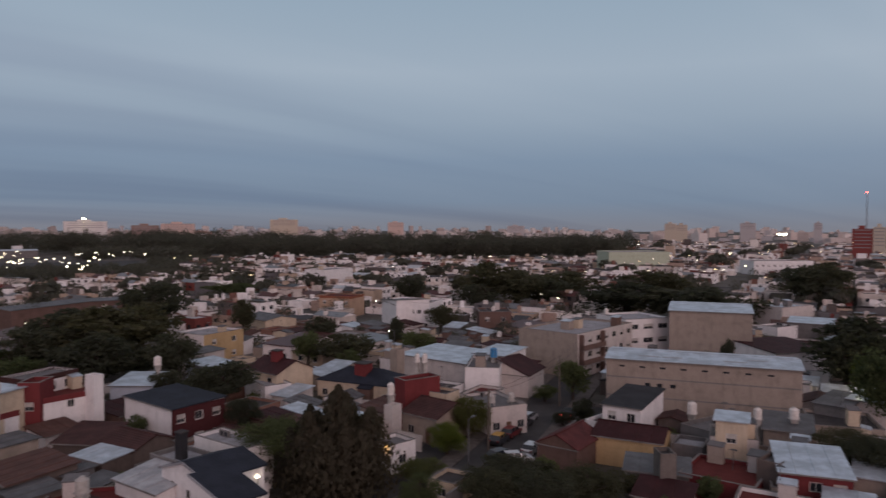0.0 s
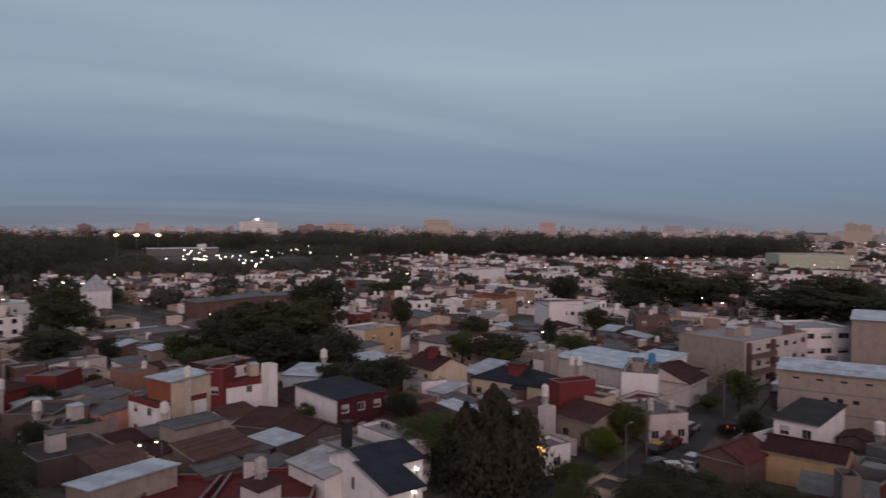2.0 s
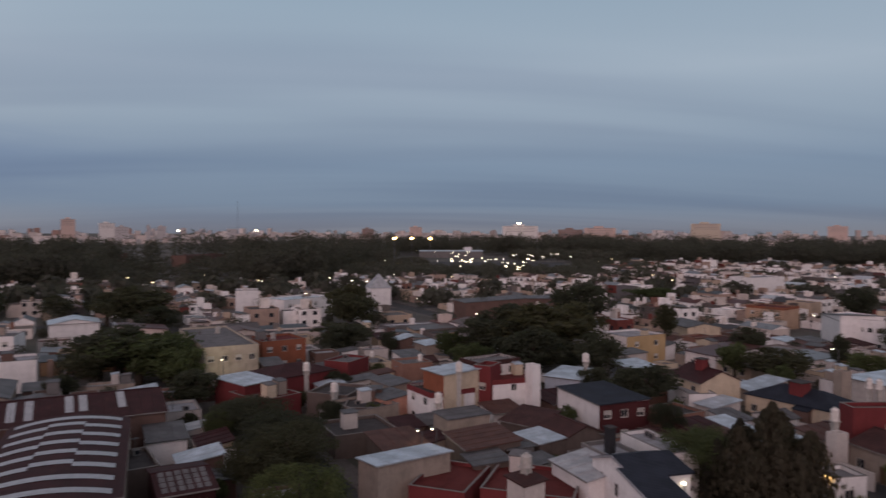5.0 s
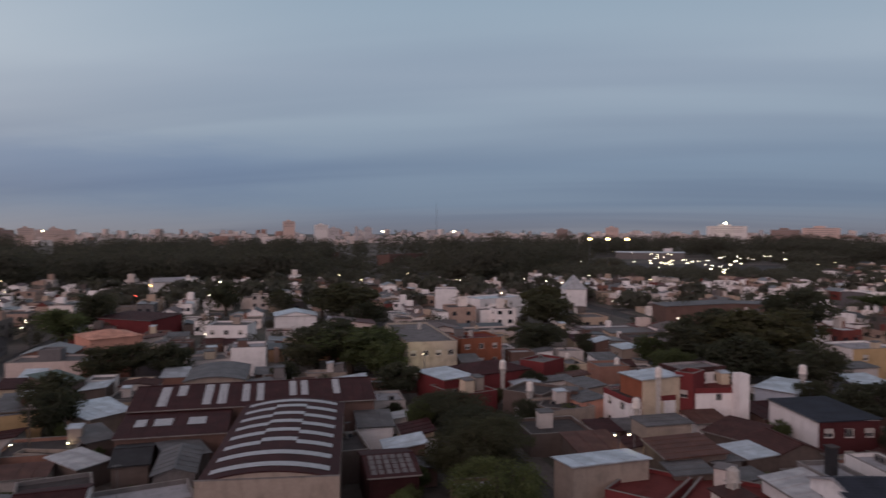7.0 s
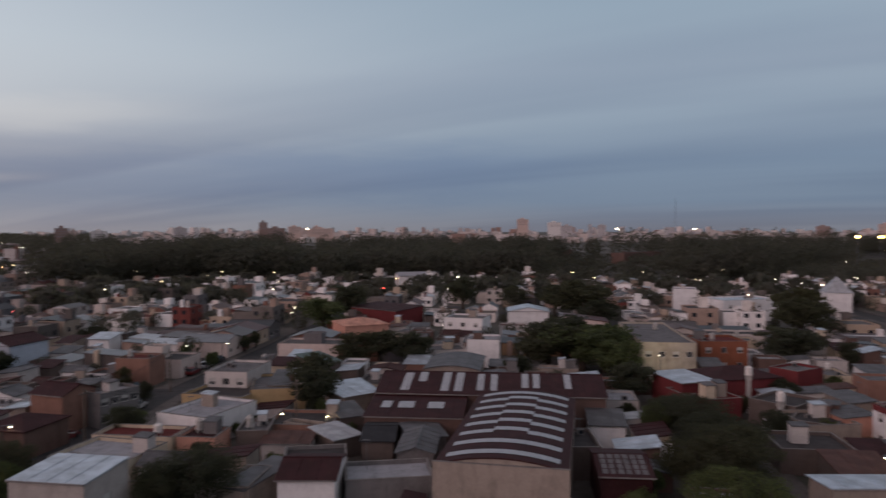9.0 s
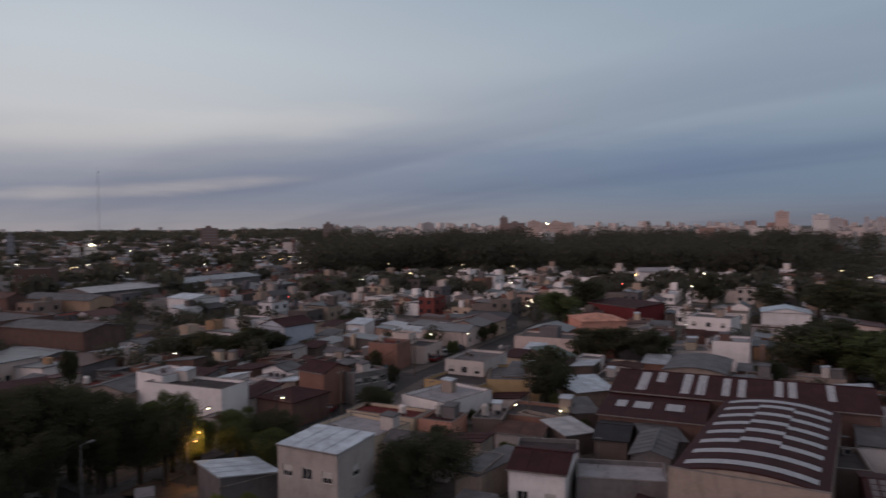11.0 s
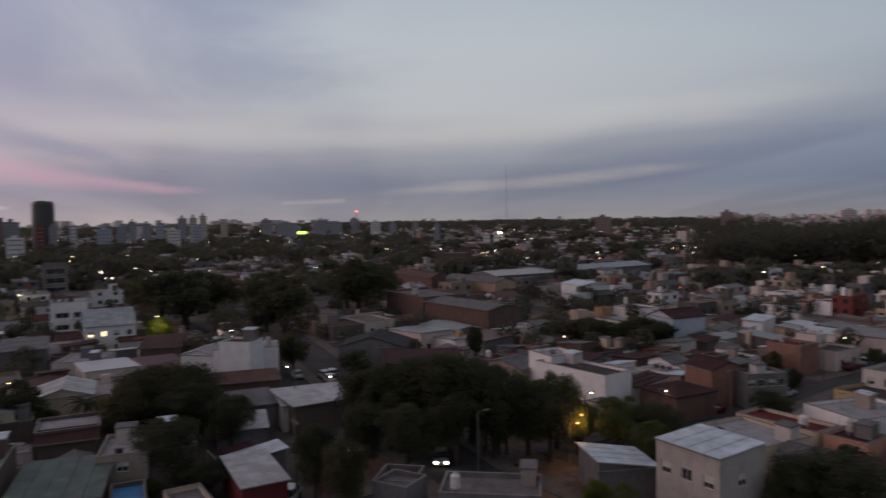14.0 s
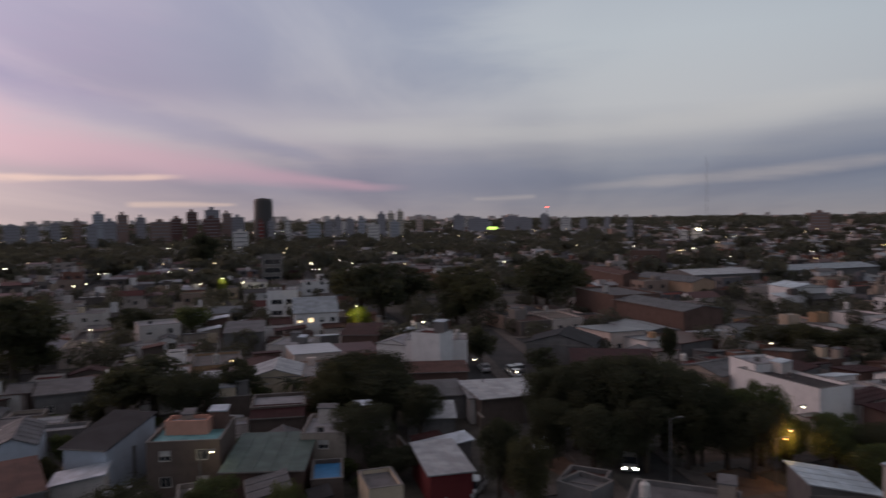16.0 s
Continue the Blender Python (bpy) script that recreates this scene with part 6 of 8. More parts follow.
house(-218.5, 58.5, 26.6, 20.0, 12.0, 5, roof='shed', rise=0.7, wall=REDWALL, top=M_MAROON, label="low house with dark red roof")
house(-171.0, 70.2, 48.9, 10.4, 9.0, 6.5, wall=WHITE, top=F_GREY, win={'f': (3, 2, 0)}, label="white two-storey house with dark windows")
house(-137.7, 61.3, 60.5, 7.0, 8.0, 6, wall=WHITE, top=F_LIGHT, label="blank white house wall with flat roof")
house(-141.0, 54.4, 77.0, 8.1, 8.0, 3.6, wall=OFFWHITE, top=F_GREY, label="pale low house with flat roof")
house(-120.1, 44.6, 59.5, 10.0, 14.0, 4.2, roof='barrel', rise=0.8, wall=BEIGE, top=M_GREY, label="low hall with an arched galvanised roof")
house(-183.8, 96.2, 62.3, 11.8, 10.0, 5.5, roof='gable_y', rise=1.2, wall=WHITE, top=M_BLUE, label="white house with gable metal roof")
house(-304.9, 105.2, 79.4, 13.2, 12.0, 8, roof='gable_x', rise=1.5, wall=WHITE, top=F_LIGHT, label="white house with high gable")
house(-201.7, 172.5, 49.3, 8.1, 10.0, 8, wall=WHITE, top=F_LIGHT, label="white stepped house with roof room")
house(-169.9, 165.0, 83.8, 21.6, 12.0, 7, wall=WHITE, top=M_BLUE, win={'f': (4, 2, 0)}, label="long white two-storey house")
house(-177.3, 219.2, 49.3, 8.5, 9.0, 7, roof='hip', rise=5.5, wall=WHITE, top=M_WHITE, label="white chapel with a steep pale pyramid roof")

# street with the parked cars further west
house(-71.4, -13.7, 58.1, 7.3, 6.4, 8, roof='shed', rise=0.3, wall=ROUGHCAST, top=M_BLUE, over=0.1, win={'f': (3, 2, 0), 'r': (1, 2, 0)}, label="two-storey white plastered house with pale roof")
house(-71.7, -7.9, 54.1, 2.9, 3.3, 3, roof='shed', rise=0.2, wall=CREAM, top=M_WHITE, label="small annex with pale sheet roof")
house(-72.8, -19.7, 126.0, 6.4, 6.0, 3.4, roof='shed_right', rise=1.0, wall=GREYWALL, top=M_BLUE, label="carport with a white sheet roof")
house(-72.4, 9.7, 66.6, 5.8, 8.0, 4.4, roof='gable_x', rise=1.0, wall=WHITE, top=M_MAROON, win={'f': (2, 1, 0)}, label="white house with a rusty maroon gable roof")
house(-75.1, 4.5, 59.0, 2.9, 6.5, 3.6, wall=BEIGE, top=F_LIGHT, label="low house with a pale cement terrace roof")
house(-118.0, 2.9, 52.2, 10.6, 12.0, 4, wall=YELLOW, top=F_DARK, label="long ochre yellow walled house")
house(-113.6, 12.8, 78.2, 8.4, 12.0, 4.6, wall=YELLOW, top=F_GREY, label="ochre walled house with grey roof")
house(-106.6, -1.0, 44.0, 8.6, 11.0, 4.2, wall=WHITE, top=F_LIGHT, label="low white house with a pale roof terrace")
house(-100.5, -8.8, 59.7, 10.8, 5.0, 3.6, wall=CREAM, top=F_RED, label="cream garden wall house with red roof edge")
house(-95.1, 1.1, 61.4, 5.0, 5.0, 3.6, wall=PINK, top=M_MAROON, label="pink walled house with maroon roof")
house(-93.6, -13.0, 52.3, 10.2, 8.0, 3.4, wall=CREAM, top=F_LIGHT, label="low house with light grey flat roof")
house(-123.4, 6.8, 58.7, 7.3, 10.6, 6.2, wall=OFFWHITE, top=F_GREY, win={'f': (3, 2, 0)}, label="grey-white two-storey house with dark windows")
house(-147.1, -7.4, 60.3, 6.7, 6.0, 5.4, wall=TERRACOTTA, top=F_RED, label="terracotta house with flat roof")
house(-109.9, -39.7, 63.6, 14.4, 6.0, 6.2, wall=WHITE, top=F_DARK, win={'r': (2, 1, 0)}, label="white flat-roofed house with high parapet")
house(-114.0, -42.4, 52.6, 6.7, 6.0, 7, wall=WHITE, top=F_LIGHT, label="white house with a tall stepped front")
house(-107.7, -22.7, 55.1, 7.2, 8.0, 4, roof='hip', rise=1.2, wall=BRICK, top=M_MAROON, label="small house with maroon hip roof")
house(-118.8, -17.9, 48.6, 6.0, 6.2, 5.8, roof='gable_x', rise=1.2, wall=TERRACOTTA, top=M_MAROON, label="house with maroon gable roof")
house(-119.0, -10.9, 35.8, 4.0, 6.6, 5.4, wall=GREYWALL, top=F_LIGHT, win={'r': (4, 2, 1)}, label="grey-fronted row house with flat roof")
house(-172.0, -33.9, 51.2, 8.3, 9.7, 6, roof='gable_y', rise=1.5, wall=BLUEWALL, top=M_MAROON, label="house with white gable front")
house(-99.1, 15.3, 44.1, 6.2, 2.0, 3, wall=BEIGE, top=F_GREY, label="long beige yard wall")
house(-105.7, 25.7, 104.5, 6.5, 6.0, 4, roof='shed', rise=0.3, wall=BEIGE, top=M_BLUE, label="low house with pale blue sheet roof")
house(-169.9, -93.2, 64.0, 26.9, 11.3, 7, name='warehouse', roof='gable_x', rise=1.0, wall=BRICK, top=M_GREY, label="brick warehouse with patched grey roofs")
house(-180.6, -111.4, 58.8, 21.7, 14.0, 8, name='warehouse', wall=BRICK, top=F_GREY, label="brick and grey workshop")
house(-254.3, -107.0, 147.0, 33.0, 18.0, 6.5, name='industrial_shed', roof='gable_x', rise=1.4, wall=GREYWALL, top=M_WHITE, label="long industrial shed with a pale sheet roof")
house(-287.0, -89.4, 150.0, 52.0, 18.0, 6.5, name='industrial_shed', roof='gable_x', rise=1.4, wall=GREYWALL, top=M_SLATE, label="long industrial shed with a dull grey sheet roof")
house(-242.0, -124.0, 65.8, 29.0, 10.0, 6.3, name='industrial_hall', roof='gable_x', rise=1.5, wall=PEACH, top=M_GREY, win={'f': (6, 1, 0)}, label="ochre industrial hall with a low grey roof")
house(-245.0, -146.8, 54.5, 32.3, 6.0, 8.0, name='industrial_hall', roof='gable_x', rise=1.2, wall=BRICK, top=M_RUST, label="old brick industrial hall")
house(-288.7, -150.1, 104.7, 12.5, 16.0, 13, wall=BRICK, top=F_GREY, win={'f': (3, 3, 0)}, label="brick building with pale window front")
house(-233.2, -67.5, 141.7, 11.7, 12.0, 6, roof='gable_y', rise=1, wall=WHITE, top=M_BLUE, label="pale shed with a gabled roof")

# western quarter
house(-94.9, -95.2, 130.6, 11.5, 8.0, 6.4, wall=WHITE, top=F_LIGHT, label="white block house with a blank wall")
house(-93.8, -101.9, 106.8, 6.5, 9.0, 5.4, roof='gable_y', rise=0.9, wall=WHITE, top=F_LIGHT, win={'f': (2, 1, 0)}, label="white house with low gable")
house(-92.2, -91.0, 104.8, 5.8, 5.0, 8.8, wall=WHITE, top=F_RED, label="rooftop room with a red edge")
house(-82.9, -82.7, 136.2, 9.8, 6.0, 4.2, wall=BRICK, top=M_RUST, roof='shed', rise=0.5, label="low brick house with brown roof")
house(-73.6, -73.1, 141.8, 8.3, 8.0, 3.6, roof='shed', rise=0.4, wall=GREYWALL, top=M_GREY, label="low house with pale metal roof")
house(-78.2, -65.5, 140.4, 9.7, 8.0, 3.8, roof='shed', rise=0.6, wall=OFFWHITE, top=M_WHITE, label="corner shop with white sheet roof")
house(-66.8, -66.5, 134.7, 6.1, 7.0, 3.2, roof='shed', rise=0.4, wall=GREYWALL, top=M_WHITE, label="shed with patched white sheet roofs")
house(-116.6, -172.7, 145.0, 8.7, 10.0, 9, wall=WHITE, top=F_LIGHT, cut={'f': [(1.2, 4.4, 5.0, 6.4), (5.3, 7.8, 5.0, 6.4), (1.2, 4.4, 1.9, 3.3), (5.3, 7.8, 1.9, 3.3)]}, label="white modern house with ribbon windows")
house(-167.0, -251.3, 145.8, 8.4, 10.0, 14.3, wall=GREYWALL, top=F_GREY, cut={'f': [(1.0, 7.6, 10.4, 12.6), (1.0, 7.6, 6.9, 9.1), (1.0, 7.6, 3.4, 5.6)]}, label="slim grey apartment house with deep dark balconies")
house(-104.0, -142.4, 145.0, 10.5, 9.0, 6.5, roof='shed', rise=2.9, wall=WHITE, top=M_SLATE, win={'f': (4, 2, 0)}, lit=(4, 5), label="white house with a pale metal pitched roof and lit windows")
house(-84.8, -125.7, 124.2, 8.4, 10.0, 3.6, wall=OFFWHITE, top=F_LIGHT, label="low terrace building with pale flat roof")
house(-83.0, -138.8, 143.8, 8.2, 10.0, 5, roof='shed', rise=1.0, wall=GREYWALL, top=M_GREY, label="house with grey pitched metal roof")
house(-98.8, -118.7, 130.6, 7.8, 10.0, 4.5, roof='shed', rise=1.0, wall=BRICK, top=M_MAROON, label="house with dark red roof")
house(-115.3, -82.4, 111.0, 13.0, 10.0, 4.5, roof='gable_y', rise=2, wall=GREYWALL, top=M_DARK, label="house with broad grey gable")
house(-108.4, -67.5, 124.9, 14.1, 8.0, 3.8, roof='shed', rise=0.8, wall=BRICK, top=M_MAROON, label="low house with maroon roof")
house(-115.4, -51.6, 68.9, 9.2, 8.0, 4, roof='gable_y', rise=1.2, wall=BEIGE, top=M_GREY, label="low house with grey gable roof")
house(-35.8, -74.8, 138.2, 7.7, 9.0, 6, wall=BROWNWALL, top=M_TEAL, win={'f': (2, 2, 0)}, label="brown two-storey house with a teal roof terrace")
house(-39.0, -76.9, 134.7, 4.7, 2.5, 7.2, wall=PINK, top=F_LIGHT, label="pink rooftop room edge")
house(-39.6, -66.2, 134.4, 8.2, 10.0, 3.9, roof='shed', rise=0.8, wall=BRICK, top=M_GREEN, label="house with a dull green sheet roof")
house(-30.4, -82.8, 121.5, 5.2, 9.0, 5.2, roof='shed', rise=1.6, wall=BLUEWALL, top=M_DARK, win={'f': (2, 1, 0)}, label="white house with slate-grey pitched roof")
house(-34.4, -81.2, 170.1, 3.0, 7.0, 4, wall=GREYWALL, top=F_GREY, label="grey house with a flat roof")
house(-25.1, -89.0, 155.3, 4.4, 9.0, 5, roof='gable_y', rise=1, wall=BLUEWALL, top=M_GREY, label="pale house with grey gable roof")
house(-20.2, -74.5, 167.1, 5.3, 9.0, 4.5, roof='shed', rise=0.7, wall=GREYWALL, top=M_RUST, label="low building with brownish fibre roof")
house(-62.6, -97.0, 140.4, 7.6, 9.0, 5, roof='gable_y', rise=1.2, wall=CREAM, top=M_WHITE, label="beige house with a low gable end")
house(-52.2, -80.3, 140.9, 6.4, 3.0, 4, roof='shed', rise=0.8, wall=BROWNWALL, top=M_MAROON, label="house front with maroon porch roof")
house(-53.2, -82.1, 142.8, 7.1, 7.0, 4.8, wall=BROWNWALL, top=F_LIGHT, label="house with white flat roof")
house(-53.5, -92.7, 149.1, 5.5, 6.0, 4.2, wall=BROWNWALL, top=F_LIGHT, label="house with brown wall and pale roof edge")
house(-49.9, -66.7, 134.3, 5.0, 8.0, 5.2, wall=BEIGE, top=F_LIGHT, win={'f': (1, 2, 0)}, label="beige house with one shuttered window")
house(-53.9, -63.5, 142.0, 4.9, 8.0, 5, wall=BROWNWALL, top=F_LIGHT, label="dark brick house with pale roof")
house(-45.5, -59.1, 141.0, 3.2, 6.0, 3, wall=BROWNWALL, top=TANK_BLUE, label="lean-to with bright blue cover")
house(-53.6, -50.1, 146.3, 4.5, 9.0, 3.4, roof='shed', rise=0.5, wall=REDWALL, top=M_WHITE, label="house with a pale sheet roof")
house(-38.2, -115.8, 155.8, 7.5, 8.0, 4, roof='shed', rise=0.4, wall=GREYWALL, top=M_GREY, win={'f': (2, 1, 0)}, label="house with grey sheet roof")
house(-56.4, -100.0, 151.7, 3.8, 6.0, 5, roof='shed', rise=0.3, wall=BRICK, top=M_WHITE, label="small red walled shed with white roof")
house(-72.6, -156.7, 160.4, 8.9, 9.0, 6, wall=OFFWHITE, top=F_LIGHT, win={'f': (2, 2, 0)}, lit=(1,), label="white house with a flat roof")
house(-65.2, -193.2, 148.2, 13.5, 12.0, 6, wall=OFFWHITE, top=F_GREY, win={'f': (5, 2, 0)}, lit=(3,), label="pale commercial building with lit front")
house(-58.8, -38.3, 105.5, 4.1, 4.6, 4.2, wall=GREYWALL, top=M_RUST, label="low house with rusty terrace")
house(-57.7, -37.6, 86.9, 3.8, 3.7, 4.6, wall=GREYWALL, top=F_GREY, label="grey house with flat terrace roof")
house(-58.7, -31.0, 109.3, 9.4, 5.6, 4.2, wall=GREYWALL, top=F_GREY, label="low house with patched grey roof")
earth_patch("verge", [(-94.5, -40.4), (-95.8, -23.5), (-80.0, -19.2), (-77.8, -45.5)])
earth_patch("corner", [(-81, -47), (-79, -20), (-71, -24), (-66, -36), (-71, -49)])
OCCUPIED.append((-72, -38, 8, 12, 1, 0))
OCCUPIED.append((-87.9, -47.3, 17, 17, 1, 0))
OCCUPIED.append((-79.0, -54.0, 12, 12, 1, 0))
house(-75.7, 4.4, 44.4, 3.0, 9.3, 3.4, roof='shed', rise=0.3, wall=BEIGE, top=M_GREY, label="low house with a patched grey sheet roof")
house(-71.9, 16.7, 75.4, 9.4, 6.0, 3.4, wall=GREYWALL, top=F_LIGHT, label="low workshop with a pale bluish flat roof")
house(-95.3, 8.4, 71.6, 4.1, 6.0, 3.4, wall=BROWNWALL, top=F_GREY, label="open dark garage with a flat roof")
house(-77.5, -62.9, 149.4, 8.6, 8.0, 4.2, roof='shed', rise=0.3, wall=BROWNWALL, top=M_WHITE, label="low shop with a pale sheet roof")
OCCUPIED.append((15.2, 91.7, 6, 6, 1, 0))
OCCUPIED.append((10.4, 88.2, 6, 6, 1, 0))
OCCUPIED.append((18.9, 88.7, 6, 6, 1, 0))

# trees of the western side
tree(-80.5, -52.5, 9.9, 4.5, "dark")
tree(-82.8, -48.8, 10.1, 4.9, "dark")
tree(-80.5, -42.5, 10.0, 4.6, "dark")
tree(-85.1, -39.9, 11.5, 4.4, "dark")
tree(-76.2, -37.7, 9.2, 4.0, "dark")
tree(-70.0, -40.9, 9.3, 4.1, "dark")
tree(-70.9, -47.1, 8.6, 3.2, "dark")
tree(-82.3, -33.8, 7.7, 2.3, "mid")
tree(-58.0, -44.7, 9.8, 3.1, "dark")
tree(-56.5, -40.0, 9.0, 2.6, "dark")
tree(-93.8, -31.1, 6.7, 3.2, "mid")
tree(-88.2, -21.3, 6.0, 3.2, "mid")
tree(-85.0, -16.7, 6.0, 2.7, "mid")
tree(4.8, 69.6, 6.4, 4.2, "dark")
tree(10.0, 69.0, 6.4, 3.6, "dark")
tree(-2.3, 71.8, 5.0, 2.5, "mid")
tree(56.2, 139.1, 8.1, 1.8, "dark")
tree(-67.3, -73.0, 9.2, 5.9, "dark")
tree(-67.2, -64.7, 8.4, 3.6, "dark")
tree(-56.6, -63.8, 8.3, 4.3, "dark")
tree(-80.3, -0.4, 3.7, 2.7, "mid")
tree(-81.4, -40.8, 13.1, 6.6, "dark")
tree(-81.0, -45.9, 12.5, 5.9, "dark")
tree(-78.3, -50.5, 11.0, 5.1, "dark")
tree(-81.9, -34.8, 11.9, 4.5, "dark")
tree(-83.3, -31.3, 9.0, 3.8, "dark")
tree(-82.3, -28.1, 9.3, 3.7, "dark")
tree(-70.9, -78.4, 10.5, 7.6, "dark")
tree(-66.7, -79.3, 9.6, 5.2, "dark")
tree(-70.6, -73.2, 8.3, 4.3, "dark")
tree(-65.6, 62.0, 7.3, 6.3, "dark")
tree(-59.4, 54.0, 7.1, 5.6, "dark")
tree(-130.4, 81.4, 11.0, 10.0, "dark")
tree(-121.6, 85.5, 10.3, 7.7, "mid")
tree(-99.0, 74.0, 7.1, 5.4, "dark")
tree(-158.9, -50.6, 5.7, 6.4, "dark")
tree(-162.8, -36.0, 6.8, 6.4, "dark")
tree(-59.2, -94.6, 8.8, 3.8, "dark")
tree(-50.4, -93.8, 9.2, 5.4, "dark")
tree(-205.9, -367.8, 21.9, 10.8, "dark")
tree(-194.4, -135.1, 13.6, 10.1, "dark")
tree(-111.2, -103.2, 4.7, 2.8, "dark")
tree(-175.7, -150.3, 13.2, 11.8, "dark")
tree(-170.6, -140.9, 9.1, 9.4, "dark")
tree(-57.6, 55.9, 8.8, 5.6, "dark")
tree(-77.8, 68.1, 6.5, 6.3, "dark")
tree(-46.0, 44.8, 9.6, 5.1, "mid")
tree(-83.8, 68.8, 5.4, 4.2, "dark")
tree(-124.3, 81.6, 10.3, 10.9, "mid")
tree(-128.1, 75.8, 8.7, 7.7, "dark")
tree(-112.2, 81.4, 8.8, 5.4, "mid")
tree(-191.4, 125.2, 13.4, 12.2, "dark")
tree(-163.8, 112.4, 10.8, 6.9, "dark")
tree(-203.8, 124.5, 10.9, 8.2, "dark")
tree(-144.5, 38.5, 8.3, 5.1, "dark")
tree(-144.8, 44.3, 8.2, 5.9, "dark")
tree(-140.7, 50.0, 8.1, 5.4, "dark")
tree(-194.8, 43.8, 10.8, 7.7, "mid")
tree(-222.1, 57.8, 12.4, 7.9, "dark")
tree(-236.5, 105.8, 11.8, 7.1, "dark")
tree(-118.4, 133.1, 7.8, 8.5, "dark")
tree(-138.8, 161.6, 11.2, 8.9, "dark")
tree(-117.2, 24.0, 9.0, 5.7, "dark")
tree(-68.1, 83.9, 3.7, 2.1, "mid")
tree(-227.8, 123.0, 9.0, 6.7, "dark")
tree(-47.3, 34.5, 8.0, 2.6, "mid")
tree(-84.4, -39.2, 11.3, 5.9, "dark")
tree(-84.6, -45.6, 10.3, 5.7, "dark")
tree(-77.6, -47.8, 9.7, 4.6, "dark")
tree(-79.9, -34.4, 9.0, 3.7, "dark")
tree(-86.3, -28.6, 10.4, 4.2, "mid")
tree(-93.2, -22.1, 6.2, 4.1, "mid")
tree(-91.2, -17.1, 6.5, 3.6, "dark")
tree(-89.0, -26.5, 5.9, 2.8, "mid")
tree(-75.5, 1.6, 7.9, 5.8, "dark")
tree(-72.6, -1.8, 6.9, 3.1, "dark")
tree(-159.7, -45.0, 6.2, 6.4, "dark")
tree(-162.9, -30.9, 5.7, 5.7, "dark")
tree(-175.2, -117.8, 18.2, 9.9, "dark")
tree(-66.4, -18.4, 5.1, 1.7, "bright")
tree(-65.0, -15.3, 5.6, 2.3, "mid")
tree(-210.2, -14.2, 3.7, 4.5, "dark")
tree(-108.1, 21.7, 7.9, 3.8, "dark")
tree(-128.1, -58.9, 8.2, 1.9, "dark")
tree(-70.7, -79.9, 9.6, 8.6, "dark")
tree(-64.3, -78.7, 8.6, 4.7, "dark")
tree(-140.9, -151.2, 16.8, 13.2, "dark")
tree(-143.0, -162.8, 14.8, 11.1, "dark")
tree(-153.4, -153.1, 14.3, 9.2, "dark")
tree(-147.5, -122.5, 13.3, 7.3, "dark")
tree(-144.6, -126.0, 9.7, 5.7, "dark")
tree(-109.3, -73.6, 5.7, 3.9, "dark")
tree(-202.3, -132.4, 15.0, 11.3, "dark")
tree(-128.8, -59.3, 8.1, 1.7, "dark")
tree(-156.1, -42.2, 7.2, 6.2, "dark")
tree(-158.6, -31.5, 7.0, 5.8, "dark")
tree(-110.0, -89.4, 8.2, 3.4, "dark")
tree(-51.2, -105.1, 9.2, 7.4, "dark")
tree(-45.3, -102.3, 8.8, 4.7, "dark")
tree(-44.4, -145.1, 16.6, 9.7, "dark")
tree(-47.6, -144.1, 11.7, 6.4, "dark")
tree(-91.8, -168.6, 7.9, 5.7, "mid")
tree(-78.9, -174.9, 8.1, 5.7, "dark")
tree(-32.6, -55.1, 8.2, 3.7, "mid")
tree(-25.6, -58.5, 8.9, 4.3, "dark")
tree(-36.2, -50.5, 7.8, 2.1, "mid")
tree(-55.9, -57.6, 4.2, 3.7, "dark")
palm(-65.2, -89.2, 7.0)

# lamps
street_lamp(3.7, 85.0, 7, STEEL, 0)
street_lamp(-50.1, 72.6, 5, LAMP_COOL, 12)
street_lamp(-106.1, 86.4, 6, LAMP_COOL, 40)
street_lamp(-51.2, 71.0, 5, LAMP_COOL, 0)
wall_lamp(-102.5, 26.3, 2.8, LAMP_WARM, 15)
street_lamp(-103.1, 15.8, 3, LAMP_COOL, 0)
street_lamp(-99.1, 21.4, 3, LAMP_COOL, 10)
street_lamp(-99.4, -27.7, 4.5, LAMP_COOL, 0)
street_lamp(-104.7, -18.4, 4.5, LAMP_COOL, 12)
wall_lamp(-111.9, -16.6, 3.5, LAMP_WARM, 5)
street_lamp(-73.1, -32.4, 8, STEEL, 0)
street_lamp(-39.6, -68.0, 5.5, LAMP_COOL, 10)
wall_lamp(-56.0, -79.6, 3.2, LAMP_COOL, 25)
wall_lamp(-72.8, -118.8, 3, LAMP_WARM, 6)
street_lamp(-63.8, -160.5, 6, LAMP_COOL, 30)
street_lamp(-134.5, -42.7, 6, LAMP_COOL, 0)
street_lamp(-281.0, -14.5, 8, LAMP_COOL, 0)
street_lamp(-152.0, 13.6, 6, LAMP_COOL, 0)
street_lamp(-202.7, 37.5, 7, LAMP_COOL, 0)
street_lamp(-288.0, 98.1, 8, LAMP_WARM, 0)
street_lamp(-256.8, 40.6, 8, LAMP_COOL, 0)
street_lamp(-152.4, 5.7, 6, LAMP_COOL, 0)
street_lamp(41.0, 297.5, 8, LAMP_COOL, 0)
street_lamp(35.7, 219.5, 8, LAMP_COOL, 0)
street_lamp(32.1, 232.4, 8, LAMP_COOL, 0)
street_lamp(30.2, 268.4, 8, LAMP_COOL, 0)
street_lamp(70.7, 351.2, 8, LAMP_COOL, 0)
street_lamp(29.0, 438.2, 8, LAMP_COOL, 0)
street_lamp(23.3, 551.3, 8, LAMP_COOL, 0)
